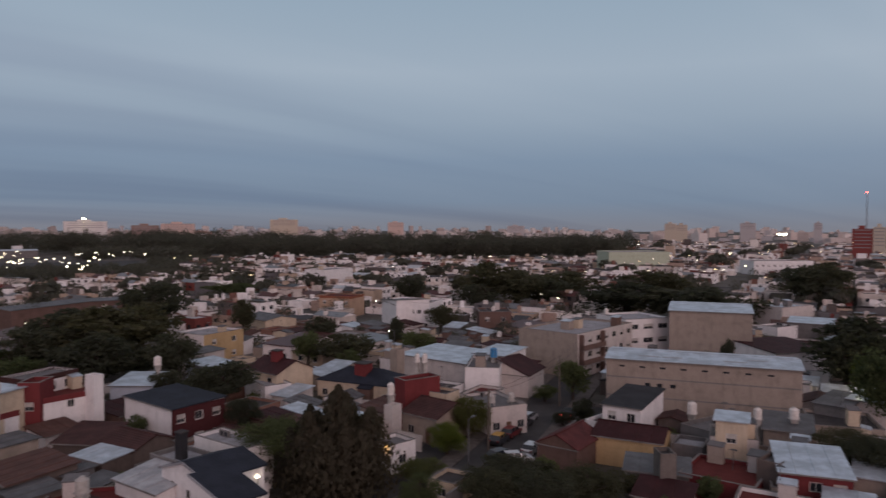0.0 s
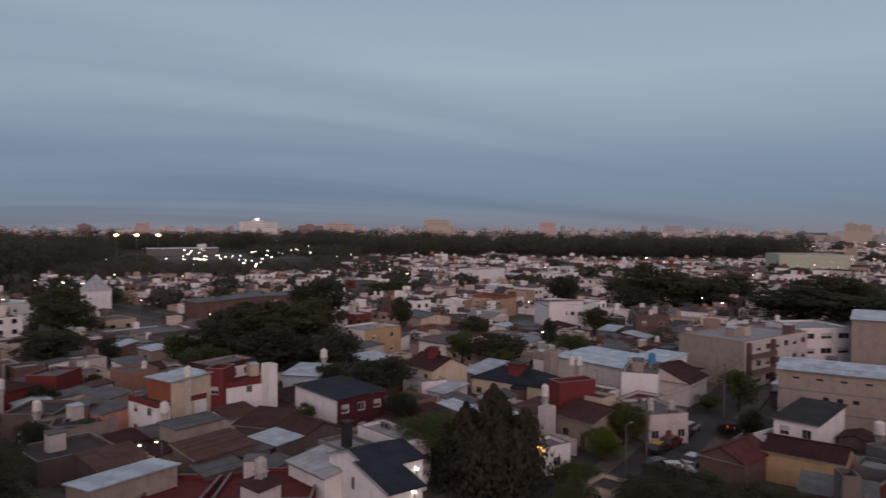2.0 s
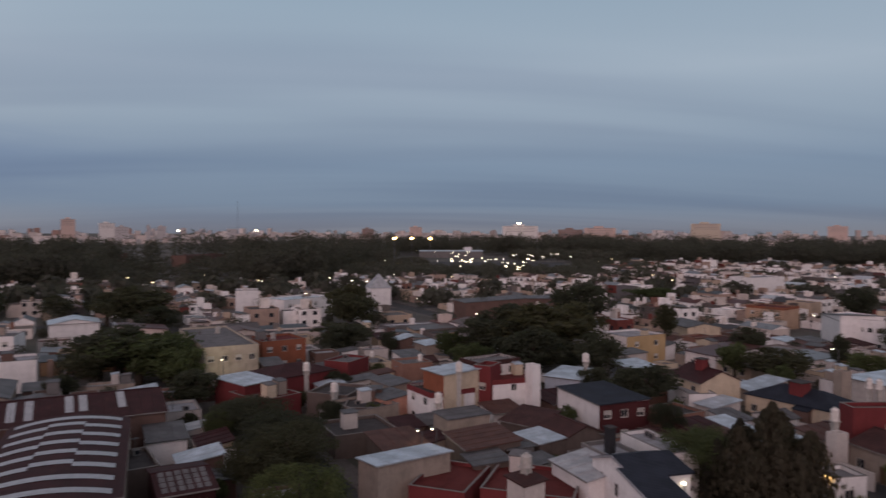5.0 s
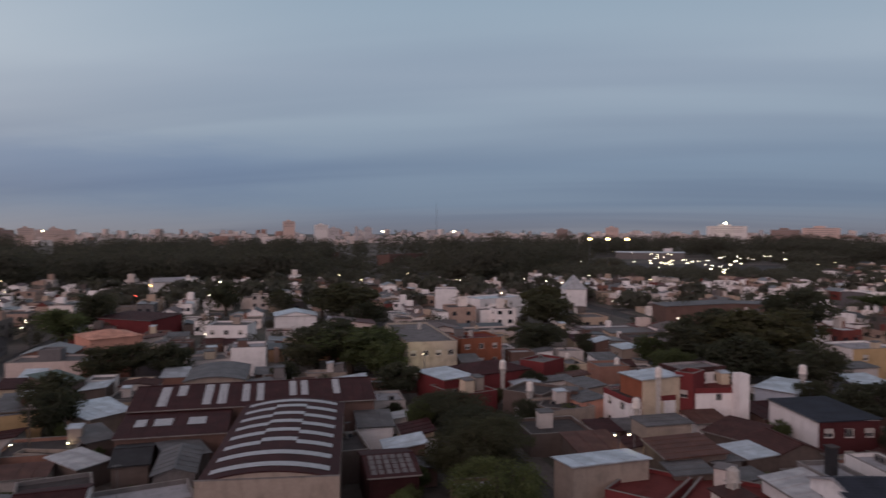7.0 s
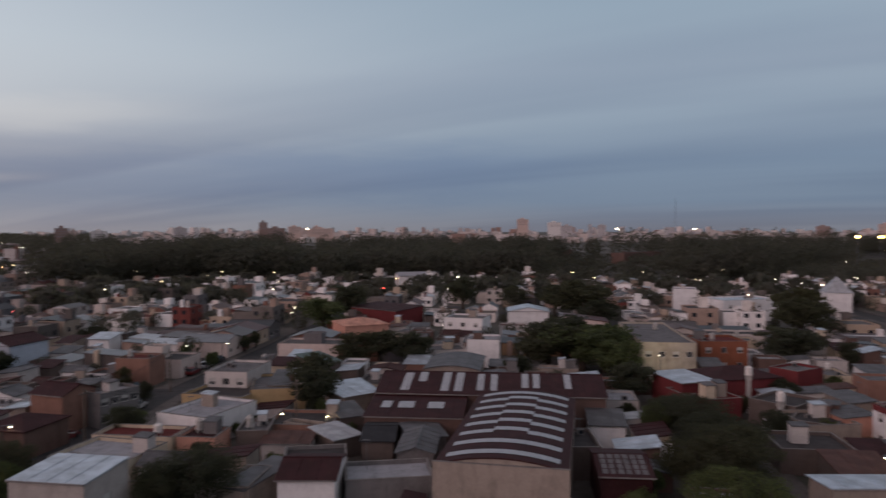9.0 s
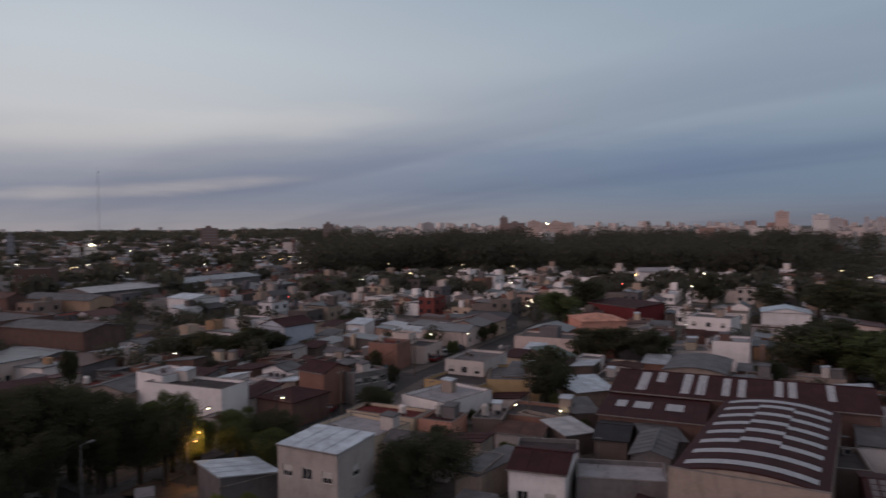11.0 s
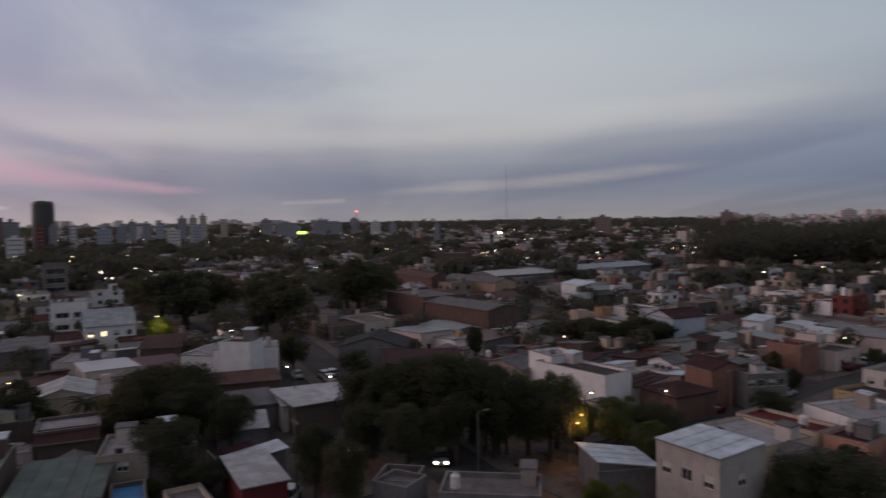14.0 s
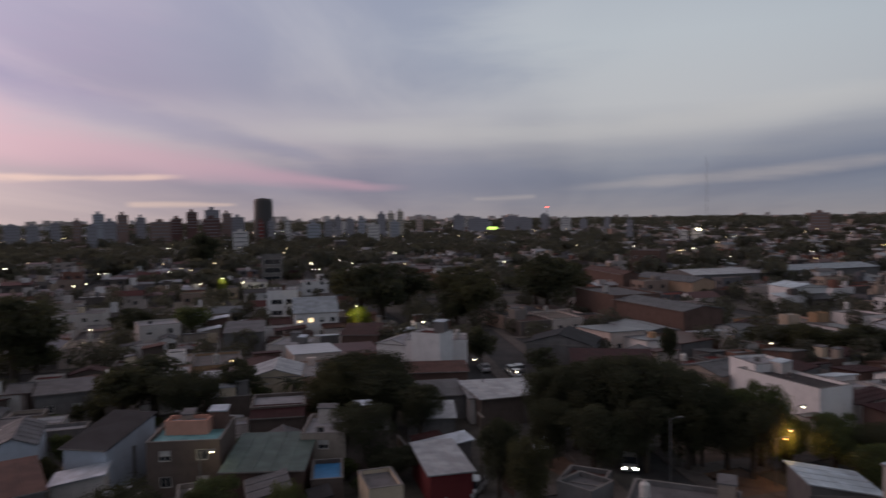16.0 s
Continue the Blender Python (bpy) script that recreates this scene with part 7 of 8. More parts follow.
street_lamp(-11.2, 149.5, 8, LAMP_COOL, 0)
street_lamp(-8.2, 398.8, 8, LAMP_COOL, 0)
street_lamp(-19.7, 208.4, 8, LAMP_COOL, 0)
street_lamp(-27.7, 392.3, 8, LAMP_COOL, 0)
street_lamp(-94.5, 160.5, 8, LAMP_COOL, 0)
street_lamp(269.6, 1003.7, 8, LAMP_COOL, 0)
street_lamp(-201.3, 236.5, 8, LAMP_COOL, 0)
street_lamp(-196.7, 142.5, 8, LAMP_COOL, 0)
street_lamp(-290.4, 98.5, 8, LAMP_WARM, 0)
street_lamp(-232.4, 97.9, 8, LAMP_COOL, 0)
street_lamp(-198.0, 36.4, 8, LAMP_COOL, 0)
street_lamp(-183.6, 32.9, 8, LAMP_COOL, 0)
street_lamp(-146.4, 59.6, 8, LAMP_COOL, 0)
street_lamp(-355.7, 302.6, 8, LAMP_COOL, 0)
street_lamp(-296.5, 286.8, 8, LAMP_COOL, 0)
street_lamp(-246.5, 78.5, 8, LAMP_RED, 0)
street_lamp(-131.4, 185.5, 8, LAMP_COOL, 0)
street_lamp(-219.7, 242.7, 8, LAMP_COOL, 0)
street_lamp(-173.7, 179.3, 8, LAMP_COOL, 0)
street_lamp(-264.9, 436.5, 8, LAMP_COOL, 0)
street_lamp(-312.8, 406.6, 8, LAMP_COOL, 0)
street_lamp(-212.7, 282.3, 8, LAMP_COOL, 0)
street_lamp(-353.8, -154.3, 8, LAMP_COOL, 0)
street_lamp(-492.5, -91.3, 8, LAMP_WARM, 0)
street_lamp(-458.7, -73.9, 8, LAMP_WARM, 0)
street_lamp(-474.3, -62.9, 8, LAMP_COOL, 0)
street_lamp(-482.4, -55.5, 8, LAMP_COOL, 0)
street_lamp(-703.7, -473.2, 8, LAMP_COOL, 0)
street_lamp(-404.0, -54.8, 8, LAMP_COOL, 0)
street_lamp(-257.7, -196.1, 8, LAMP_COOL, 0)
street_lamp(-83.3, -68.8, 8, LAMP_COOL, 0)
street_lamp(-80.5, -58.9, 8, LAMP_COOL, 0)
street_lamp(-185.5, -237.2, 8, LAMP_COOL, 0)
street_lamp(-292.0, -355.2, 8, LAMP_COOL, 0)
street_lamp(-290.3, -300.9, 8, LAMP_COOL, 0)
street_lamp(-350.0, -153.0, 8, LAMP_COOL, 0)
street_lamp(-342.2, -126.8, 8, LAMP_COOL, 0)
street_lamp(-105.6, -100.9, 8, LAMP_COOL, 0)
street_lamp(-121.6, -217.8, 8, LAMP_COOL, 0)
street_lamp(-217.3, -253.2, 8, LAMP_COOL, 0)
street_lamp(-511.8, -712.8, 8, LAMP_COOL, 0)
street_lamp(-420.6, -693.2, 8, LAMP_COOL, 0)
street_lamp(-123.4, -296.2, 8, LAMP_COOL, 0)
street_lamp(-120.3, -295.9, 8, LAMP_COOL, 0)
street_lamp(-157.2, -356.6, 8, LAMP_COOL, 0)
street_lamp(-217.3, -469.7, 8, LAMP_COOL, 0)
street_lamp(-141.2, -278.2, 8, LAMP_COOL, 0)
street_lamp(-288.9, -509.0, 8, LAMP_COOL, 0)
street_lamp(-133.4, -211.6, 8, LAMP_COOL, 0)
street_lamp(-98.8, -253.1, 8, LAMP_COOL, 0)
street_lamp(-93.0, -248.2, 8, LAMP_COOL, 0)
street_lamp(-183.2, -238.0, 8, LAMP_COOL, 0)
street_lamp(-185.7, -549.5, 8, LAMP_COOL, 0)
street_lamp(-273.7, -457.3, 8, LAMP_COOL, 0)
street_lamp(-309.5, -380.9, 8, LAMP_COOL, 0)
street_lamp(-366.3, -550.7, 8, LAMP_COOL, 0)
street_lamp(-364.6, -489.9, 8, LAMP_COOL, 0)

# trees lit by street lamps; bright ones carry lamplight in the leaf colour too
tree(72.2, 120.7, 8.2, 2.6, "bright")
street_lamp(70.2, 117.4, 8.0, LAMP_COOL, 110)
tree(-119.6, -136.8, 7.4, 3.4, "bright")
street_lamp(-117.0, -134.5, 7.6, LAMP_COOL, 260)
tree(-136.2, -229.4, 8.7, 2.4, "bright")
street_lamp(-134.4, -226.3, 8.5, LAMP_COOL, 340)
tree(-88.9, -26.1, 6.2, 2.2, "mid")
street_lamp(-85.6, -25.2, 5.2, LAMP_DIM, 90)
tree(-85.7, -25.8, 6.2, 1.8, "mid")
street_lamp(-82.8, -24.9, 5.0, LAMP_DIM, 60)

# cars
car(7.9, 97.4, 62, CAR_YELLOW, 0)
car(9.8, 100.6, 62, CAR_RED, 0)
car(12.0, 105.3, 62, CAR_DARK, 0)
car(13.2, 108.4, 62, CAR_SILVER, 0)
car(7.6, 90.4, 40, CAR_DARK, 0)
car(11.9, 93.2, 60, CAR_WHITE, 0)
car(9.4, 89.1, 10, CAR_WHITE, 0)
car(19.9, 110.8, 62, CAR_DARK, 2)
kerb = random.Random(8)
for k in range(11):      # parked along the western street
    far_off, side = 7.2 * k + kerb.uniform(-1, 1), kerb.choice((-2.5, 2.5))
    car(-134.0 - 0.89 * far_off + 0.46 * side, -5.6 + 0.46 * far_off + 0.89 * side, 152.7 if side > 0 else -27.3, kerb.choice((CAR_DARK, CAR_DARK, CAR_SILVER, CAR_RED, CAR_WHITE)), 0)
for k in range(8):
    far_off, side = 9.5 * k + kerb.uniform(-2, 2), kerb.choice((-4.4, 4.4))
    tree(-132.0 - 0.89 * far_off + 0.46 * side, -6.6 + 0.46 * far_off + 0.89 * side, kerb.uniform(3.6, 5.2), kerb.uniform(1.4, 2.3), kerb.choice(("dark", "mid")))
car(-126.5, -3.7, 150, CAR_WHITE, 0)
car(-111.8, -12.8, 150, CAR_RED, 0)
car(-76.2, -39.8, 28, CAR_SILVER, 1)
car(-105.4, -77.6, 230, CAR_WHITE, 1)
car(-109.4, -80.0, 230, CAR_SILVER, 0)
car(-105.7, -85.2, 230, CAR_WHITE, 0)
car(-70.8, -54.6, 10, CAR_WHITE, 0)
car(-75.2, -50.9, 10, CAR_SILVER, 0)
car(-56.6, -50.6, 20, CAR_SILVER, 0)
car(-58.9, -48.9, 20, CAR_WHITE, 0)
car(-107.1, -79.5, 60, CAR_SILVER, 1)
car(-70.8, -53.1, 60, CAR_WHITE, 0)

# poles and wires
utility_pole(6.1, 94.0, 8.5, 70)
utility_pole(19.5, 118.0, 8.5, 70)
utility_pole(30.5, 148.6, 8.5, 70)
utility_pole(-102.4, 17.7, 8, 60)
utility_pole(-107.8, -10.1, 8, -30)
utility_pole(-137.4, 1.9, 8, -30)
utility_pole(-59.8, -48.5, 9, 60)
utility_pole(-80.4, -35.7, 9, 50)
utility_pole(-114.4, -96.2, 8, 50)
cable((5.3, 94.0, 8.1), (18.7, 118.0, 8.1))
cable((6.9, 94.0, 8.1), (20.3, 118.0, 8.1))
cable((18.7, 118.0, 8.1), (29.7, 148.6, 8.1))
cable((20.3, 118.0, 8.1), (31.3, 148.6, 8.1))
cable((-103.2, 17.7, 7.6), (-108.6, -10.1, 7.6))
cable((-101.6, 17.7, 7.6), (-107.0, -10.1, 7.6))
cable((-108.6, -10.1, 7.6), (-138.2, 1.9, 7.6))
cable((-107.0, -10.1, 7.6), (-136.6, 1.9, 7.6))

# distant towers
tower(-354, 1458, 12.6, 55.6, 39, 44.0, TW_CREAM, "slab apartment tower with balconies")
tower(-659, 1235, 26.7, 69.2, 48, 38.2, TW_WHITE, "group of white apartment towers")
tower(-562, 1282, 22.7, 47.3, 33, 31.5, TW_BRICK, "long reddish apartment slab")
tower(-498, 1255, 20.4, 57.4, 40, 34.6, TW_PINK, "pale apartment slabs")
tower(-147, 1894, 3.8, 42.0, 29, 41.2, TW_PINK, "slim apartment tower")
tower(170, 1892, -5.8, 46.3, 32, 32.9, TW_GREY, "far apartment towers")
tower(446, 1432, -17.7, 21.6, 15, 37.4, TW_CREAM, "apartment tower")
tower(466, 1426, -18.5, 22.5, 16, 35.2, TW_CREAM, "apartment tower with stepped top")
tower(616, 1476, -23.2, 30.0, 21, 39.1, TW_GREY, "twin apartment towers")
tower(693, 1330, -27.8, 14.0, 10, 38.5, TW_GREY, "slim dark tower")
tower(379, 659, -30.5, 16.6, 12, 29.1, TW_RED, "dark red apartment block")
tower(393, 650, -31.5, 10.1, 10, 30.7, TW_CREAM, "ochre apartment block with roof house")
tower(-1312, 724, 60.6, 23.9, 17, 47.6, TW_PINK, "slim apartment tower")
tower(-1451, 883, 58.1, 31.5, 22, 42.2, TW_WHITE, "apartment block")
tower(-1266, 802, 57.1, 25.6, 18, 33.8, TW_GREY, "low apartment block")
tower(-1564, 1076, 55.3, 8.9, 10, 37.8, TW_GREY, "far slim tower")
tower(-1561, 348, 77.0, 17.6, 12, 32.8, TW_PINK, "far apartment block")
tower(-1474, 277, 78.7, 26.6, 19, 32.6, TW_PINK, "far apartment block")
tower(-1551, 1096, 54.4, 20.9, 15, 36.4, TW_GREY, "far tower with mast")
tower(-1203, 1468, 38.8, 29.3, 21, 32.6, TW_BRICK, "far block")
tower(-1045, 1463, 35.0, 31.1, 22, 36.8, TW_PINK, "far block")
tower(-995, -100, 95.1, 15.4, 11, 30.1, TW_BRICK, "brown apartment tower")
tower(-997, -84, 94.4, 8.1, 10, 27.2, TW_PINK, "pale apartment tower")
tower(-1199, 46, 87.2, 20.1, 14, 29.9, TW_GREY, "dark apartment tower")
tower(-1098, -66, 92.7, 21.2, 15, 26.1, TW_WHITE, "pale block")
tower(-1187, 176, 81.1, 13.4, 10, 39.0, TW_BRICK, "church tower of dark brick")
tower(-1234, 194, 80.2, 32.9, 23, 29.7, TW_BRICK, "block beside a church")
tower(-1465, 317, 76.7, 52.0, 36, 28.3, TW_PINK, "far blocks")
tower(-870, -233, 104.3, 20.0, 14, 26.3, TW_BRICK, "dark tower with wide stepped top")
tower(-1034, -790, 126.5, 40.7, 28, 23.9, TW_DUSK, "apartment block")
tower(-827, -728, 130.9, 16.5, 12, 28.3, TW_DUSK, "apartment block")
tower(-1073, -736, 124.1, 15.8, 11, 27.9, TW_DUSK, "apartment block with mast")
tower(-596, -263, 113.5, 5.9, 10, 13.3, TW_WHITE, "pale silo")
tower(-599, -254, 112.5, 9.0, 10, 14.6, TW_WHITE, "lit pale silo")
tower(-532, -280, 117.4, 4.8, 10, 23.0, TW_DUSK, "slim grey water tower")
tower(-382, -588, 146.4, 17.7, 12, 47.6, TW_BLACK, "tall dark glass office tower")
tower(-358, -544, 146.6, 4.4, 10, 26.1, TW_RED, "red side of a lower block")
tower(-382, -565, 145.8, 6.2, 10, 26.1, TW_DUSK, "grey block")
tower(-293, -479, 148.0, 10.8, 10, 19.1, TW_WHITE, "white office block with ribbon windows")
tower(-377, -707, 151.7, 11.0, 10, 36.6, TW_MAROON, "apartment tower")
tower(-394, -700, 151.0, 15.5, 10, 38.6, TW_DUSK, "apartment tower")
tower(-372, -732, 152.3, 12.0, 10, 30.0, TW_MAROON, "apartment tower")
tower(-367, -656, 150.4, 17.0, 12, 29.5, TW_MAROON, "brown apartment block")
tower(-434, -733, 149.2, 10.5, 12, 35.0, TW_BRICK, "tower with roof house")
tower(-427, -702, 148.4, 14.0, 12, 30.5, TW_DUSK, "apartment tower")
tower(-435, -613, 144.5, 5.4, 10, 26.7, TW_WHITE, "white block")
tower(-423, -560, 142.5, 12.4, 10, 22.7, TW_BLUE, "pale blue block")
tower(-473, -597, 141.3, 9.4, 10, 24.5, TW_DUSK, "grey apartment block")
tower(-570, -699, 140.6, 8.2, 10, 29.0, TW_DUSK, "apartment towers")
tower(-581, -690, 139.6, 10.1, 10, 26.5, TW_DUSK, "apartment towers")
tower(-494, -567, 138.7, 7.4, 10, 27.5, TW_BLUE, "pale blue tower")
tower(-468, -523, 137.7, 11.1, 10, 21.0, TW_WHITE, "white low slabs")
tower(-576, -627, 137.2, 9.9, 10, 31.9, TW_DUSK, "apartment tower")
tower(-585, -619, 136.4, 8.6, 10, 32.5, TW_CREAM, "apartment tower")
tower(-593, -611, 135.6, 7.6, 10, 34.5, TW_CREAM, "apartment tower")
tower(-539, -566, 136.0, 9.8, 10, 22.8, TW_BLUE, "lower pale block")
tower(-645, -630, 134.1, 7.9, 10, 26.9, TW_PINK, "far block")
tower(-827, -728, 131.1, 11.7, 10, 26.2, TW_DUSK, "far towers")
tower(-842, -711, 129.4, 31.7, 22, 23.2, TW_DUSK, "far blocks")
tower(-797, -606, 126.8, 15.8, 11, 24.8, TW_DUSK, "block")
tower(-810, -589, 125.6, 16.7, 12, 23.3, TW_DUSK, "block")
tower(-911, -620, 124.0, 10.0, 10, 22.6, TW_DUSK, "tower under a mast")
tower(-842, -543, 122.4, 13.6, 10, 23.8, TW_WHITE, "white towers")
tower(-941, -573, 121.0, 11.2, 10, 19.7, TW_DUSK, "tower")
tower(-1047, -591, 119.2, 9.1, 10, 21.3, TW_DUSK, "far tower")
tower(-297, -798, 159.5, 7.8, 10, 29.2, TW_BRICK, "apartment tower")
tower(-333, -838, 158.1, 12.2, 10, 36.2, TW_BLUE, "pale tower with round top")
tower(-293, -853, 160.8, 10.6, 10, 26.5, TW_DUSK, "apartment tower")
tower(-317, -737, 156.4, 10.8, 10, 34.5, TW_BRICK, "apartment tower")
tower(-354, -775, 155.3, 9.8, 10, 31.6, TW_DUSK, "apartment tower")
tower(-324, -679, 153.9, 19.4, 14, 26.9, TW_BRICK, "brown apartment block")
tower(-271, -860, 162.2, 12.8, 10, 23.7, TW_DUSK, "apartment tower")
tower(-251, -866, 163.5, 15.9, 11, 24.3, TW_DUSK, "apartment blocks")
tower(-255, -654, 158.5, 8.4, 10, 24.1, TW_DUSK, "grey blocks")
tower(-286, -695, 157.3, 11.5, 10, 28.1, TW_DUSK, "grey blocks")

# masts on the skyline
radio_mast(-1130, 984, 86)
radio_mast(-1208, -486, 120)
radio_mast(-910, -612, 37)
radio_mast(463, 778, 67)

# lights far off
far_glow(-336, 448, 23.3, 1.3, "LAMP_WARM")
far_glow(-325, 456, 23.3, 1.4, "LAMP_WARM")
far_glow(-313, 464, 23.3, 1.3, "LAMP_WARM")
far_glow(-626, 1241, 43.0, 3, "LAMP_COOL")
far_glow(-1201, 896, 26.9, 2.5, "LAMP_COOL")
far_glow(-1106, 1011, 27.1, 2.2, "LAMP_COOL")
far_glow(460, 773, 68.2, 1.2, "LAMP_RED")
far_glow(-906, -609, 39.0, 1.5, "LAMP_RED")
far_glow(-551, -434, 16.0, 3.5, "LAMP_GREEN")
far_glow(-984, -851, 18.1, 1.5, "LAMP_COOL")
far_glow(346, 721, 23.1, 2.2, "LAMP_COOL")
far_glow(342, 723, 23.1, 1.8, "LAMP_COOL")
far_glow(-592, -245, 14.3, 1.6, "LAMP_COOL")
far_glow(-1417, 306, 27.5, 2, "LAMP_COOL")
far_glow(-252, -39, 4.4, 0.2, "LAMP_RED")
far_glow(-275, 461, 7.0, 0.32, "LAMP_COOL")
far_glow(-381, 606, 7.0, 0.55, "LAMP_COOL")
far_glow(-282, 462, 7.0, 0.32, "LAMP_COOL")
far_glow(-272, 497, 7.0, 0.4, "LAMP_COOL")
far_glow(-370, 600, 7.0, 0.55, "LAMP_COOL")
far_glow(-208, 416, 7.0, 0.32, "LAMP_COOL")
far_glow(-289, 508, 7.0, 0.4, "LAMP_COOL")
far_glow(-273, 512, 7.0, 0.4, "LAMP_COOL")
far_glow(-274, 447, 7.0, 0.32, "LAMP_COOL")
far_glow(-203, 400, 7.0, 0.55, "LAMP_COOL")
far_glow(-278, 441, 7.0, 0.55, "LAMP_COOL")
far_glow(-212, 401, 7.0, 0.55, "LAMP_COOL")
far_glow(-303, 480, 7.0, 0.4, "LAMP_COOL")
far_glow(-259, 435, 7.0, 0.4, "LAMP_COOL")
far_glow(-295, 574, 7.0, 0.55, "LAMP_COOL")
far_glow(-267, 442, 7.0, 0.55, "LAMP_COOL")
far_glow(-251, 512, 7.0, 0.55, "LAMP_COOL")
far_glow(-261, 441, 7.0, 0.4, "LAMP_COOL")
far_glow(-233, 443, 7.0, 0.4, "LAMP_COOL")
far_glow(-239, 389, 7.0, 0.32, "LAMP_COOL")
far_glow(-411, 618, 7.0, 0.32, "LAMP_COOL")
far_glow(-259, 457, 7.0, 0.4, "LAMP_COOL")
far_glow(-288, 484, 7.0, 0.4, "LAMP_COOL")
far_glow(-224, 436, 7.0, 0.32, "LAMP_COOL")
glow_at = random.Random(31)
for k in range(16):      # lamps at the ends of the car park
    way, off = radians(glow_at.choice((glow_at.uniform(22.5, 27), glow_at.uniform(29.5, 32.5)))), glow_at.uniform(575, 700)
    far_glow(-math.sin(way) * off, math.cos(way) * off, glow_at.uniform(6.5, 8.5), glow_at.uniform(0.25, 0.5), "LAMP_COOL")
far_glow(-267, 443, 7.0, 0.32, "LAMP_COOL")
far_glow(-192, 377, 7.0, 0.55, "LAMP_COOL")
far_glow(-231, 464, 7.0, 0.55, "LAMP_COOL")
far_glow(-297, 449, 7.0, 0.32, "LAMP_COOL")
far_glow(-254, 518, 7.0, 0.55, "LAMP_COOL")
far_glow(-234, 485, 7.0, 0.4, "LAMP_COOL")
far_glow(-271, 485, 7.0, 0.4, "LAMP_COOL")
far_glow(-292, 494, 7.0, 0.32, "LAMP_COOL")
far_glow(-242, 451, 7.0, 0.32, "LAMP_COOL")
far_glow(-216, 408, 7.0, 0.32, "LAMP_COOL")

# ---- the rest of the quarter: row houses on their lots ----


def lot_house(seed):
    """A row house on a lot 8.6 m wide: front building, a lower rear wing, sometimes a rooftop room."""
    rng = random.Random(seed)
    w = 8.4
    t = base("row_house", pose(0, 0, 0), "", "house", "row houses of the quarter")
    d1, two = rng.uniform(9, 15), rng.random() < 0.14
    h1 = rng.uniform(5.6, 6.8) if two else rng.uniform(3.0, 4.1)
    style = rng.choice(["flat", "flat", "flat", "shed", "shed_back", "gable_x", "gable_x", "gable_y"])
    holes = {"f": rows_of_holes(w, h1, 2, 2 if two else 1, False), "b": rows_of_holes(w, h1, 2, 1, False, 1.3, h1 - 3.1 if two else 0)}
    rise = rng.uniform(0.5, 1.6)
    sh, spots = wall_shape(w, d1, h1, style, rise, holes)
    part("wall", sh, WALLS_VARIED, t)
    part("roof", roof_shape(style, w, d1, h1, rise), FLAT_VARIED if style == "flat" else TIN_VARIED, t)
    for k, (at, o) in enumerate(spots):
        s0, s1, z0, z1 = o[:4]
        q = Shape()
        f = 0.1
        outer = [(s0, z0), (s1, z0), (s1, z1), (s0, z1)]
        inner = [(s0 + f, z0 + f), (s1 - f, z0 + f), (s1 - f, z1 - f), (s0 + f, z1 - f)]
        q.v = [at(*p, 0.08) for p in outer] + [at(*p, 0.08) for p in inner] + [at(*p, 0.13) for p in inner]
        q.f = [(n, (n + 1) % 4, 4 + (n + 1) % 4, 4 + n) for n in range(4)] + [(4 + n, 4 + (n + 1) % 4, 8 + (n + 1) % 4, 8 + n) for n in range(4)] + [(8, 9, 10, 11)]
        q.i = [1] * 8 + [0]
        part("window", q, [GLASS, FRAME], t)
    d2, w2, h2 = rng.uniform(8, 16), rng.uniform(4.5, 8.2), rng.uniform(2.8, 3.8)
    style2 = rng.choice(["flat", "shed", "shed_left", "shed_right", "flat"])
    sh, _ = wall_shape(w2, d2, h2, style2, 0.5, {})
    a = part("rear_wing", sh, WALLS_VARIED, t)
    b = part("rear_roof", roof_shape(style2, w2, d2, h2, 0.5), FLAT_VARIED if style2 == "flat" else TIN_VARIED, a)
    a.matrix_basis = Matrix.Translation((rng.choice([0.05, w - w2 - 0.05]), d1 + 0.03, 0))
    if rng.random() < 0.5:
        rw, rd_ = rng.uniform(2.6, 4.2), rng.uniform(2.6, 4.5)
        if style == "flat":
            sh, _ = wall_shape(rw, rd_, 2.5, "flat", 0.3, {})
            r = part("roof_room", sh, WALLS_VARIED, t)
            r.matrix_basis = Matrix.Translation((rng.uniform(0.3, w - rw - 0.3), rng.uniform(2.0, d1 - rd_ - 0.3), h1 - 0.42))
            part("room_roof", roof_shape("flat", rw, rd_, 2.5, 0.3), FLAT_VARIED, r)
    if style == "flat":
        part("coping", rim(w, d1, h1 + 0.002, h1 + 0.08, 0.05, 0.24), COPING, t)
    for k in range(1):
        a, b, c, e = rng.uniform(0.5, w - 2), rng.uniform(d1 + 0.5, d1 + d2 - 2), rng.uniform(0.7, 2.0), rng.uniform(0.7, 2.2)
        sh = Shape().box(a, a + c, b, b + e, 0, h2 + rng.uniform(0.4, 1.6))
        part("yard_block", sh, WALLS_VARIED, t)
    h3 = rng.uniform(2.4, 3.0)
    w3, d3 = rng.uniform(3, 8), rng.uniform(3.5, 6)
    sh, _ = wall_shape(w3, d3, h3, "shed", 0.4, {})
    s = part("back_shed", sh, WALLS_VARIED, t)
    s.matrix_basis = Matrix.Translation((rng.uniform(0, w - w3), min(d1 + d2 + rng.uniform(0.5, 3), 36 - d3), 0))
    part("shed_roof", roof_shape("shed", w3, d3, h3, 0.4), TIN_VARIED, s)
    kind = "two-storey" if two else "single-storey"
    top = {"flat": "a flat parapet roof", "shed": "a lean-to sheet roof", "shed_back": "a lean-to sheet roof", "gable_x": "a low gable roof", "gable_y": "a gable front"}[style]
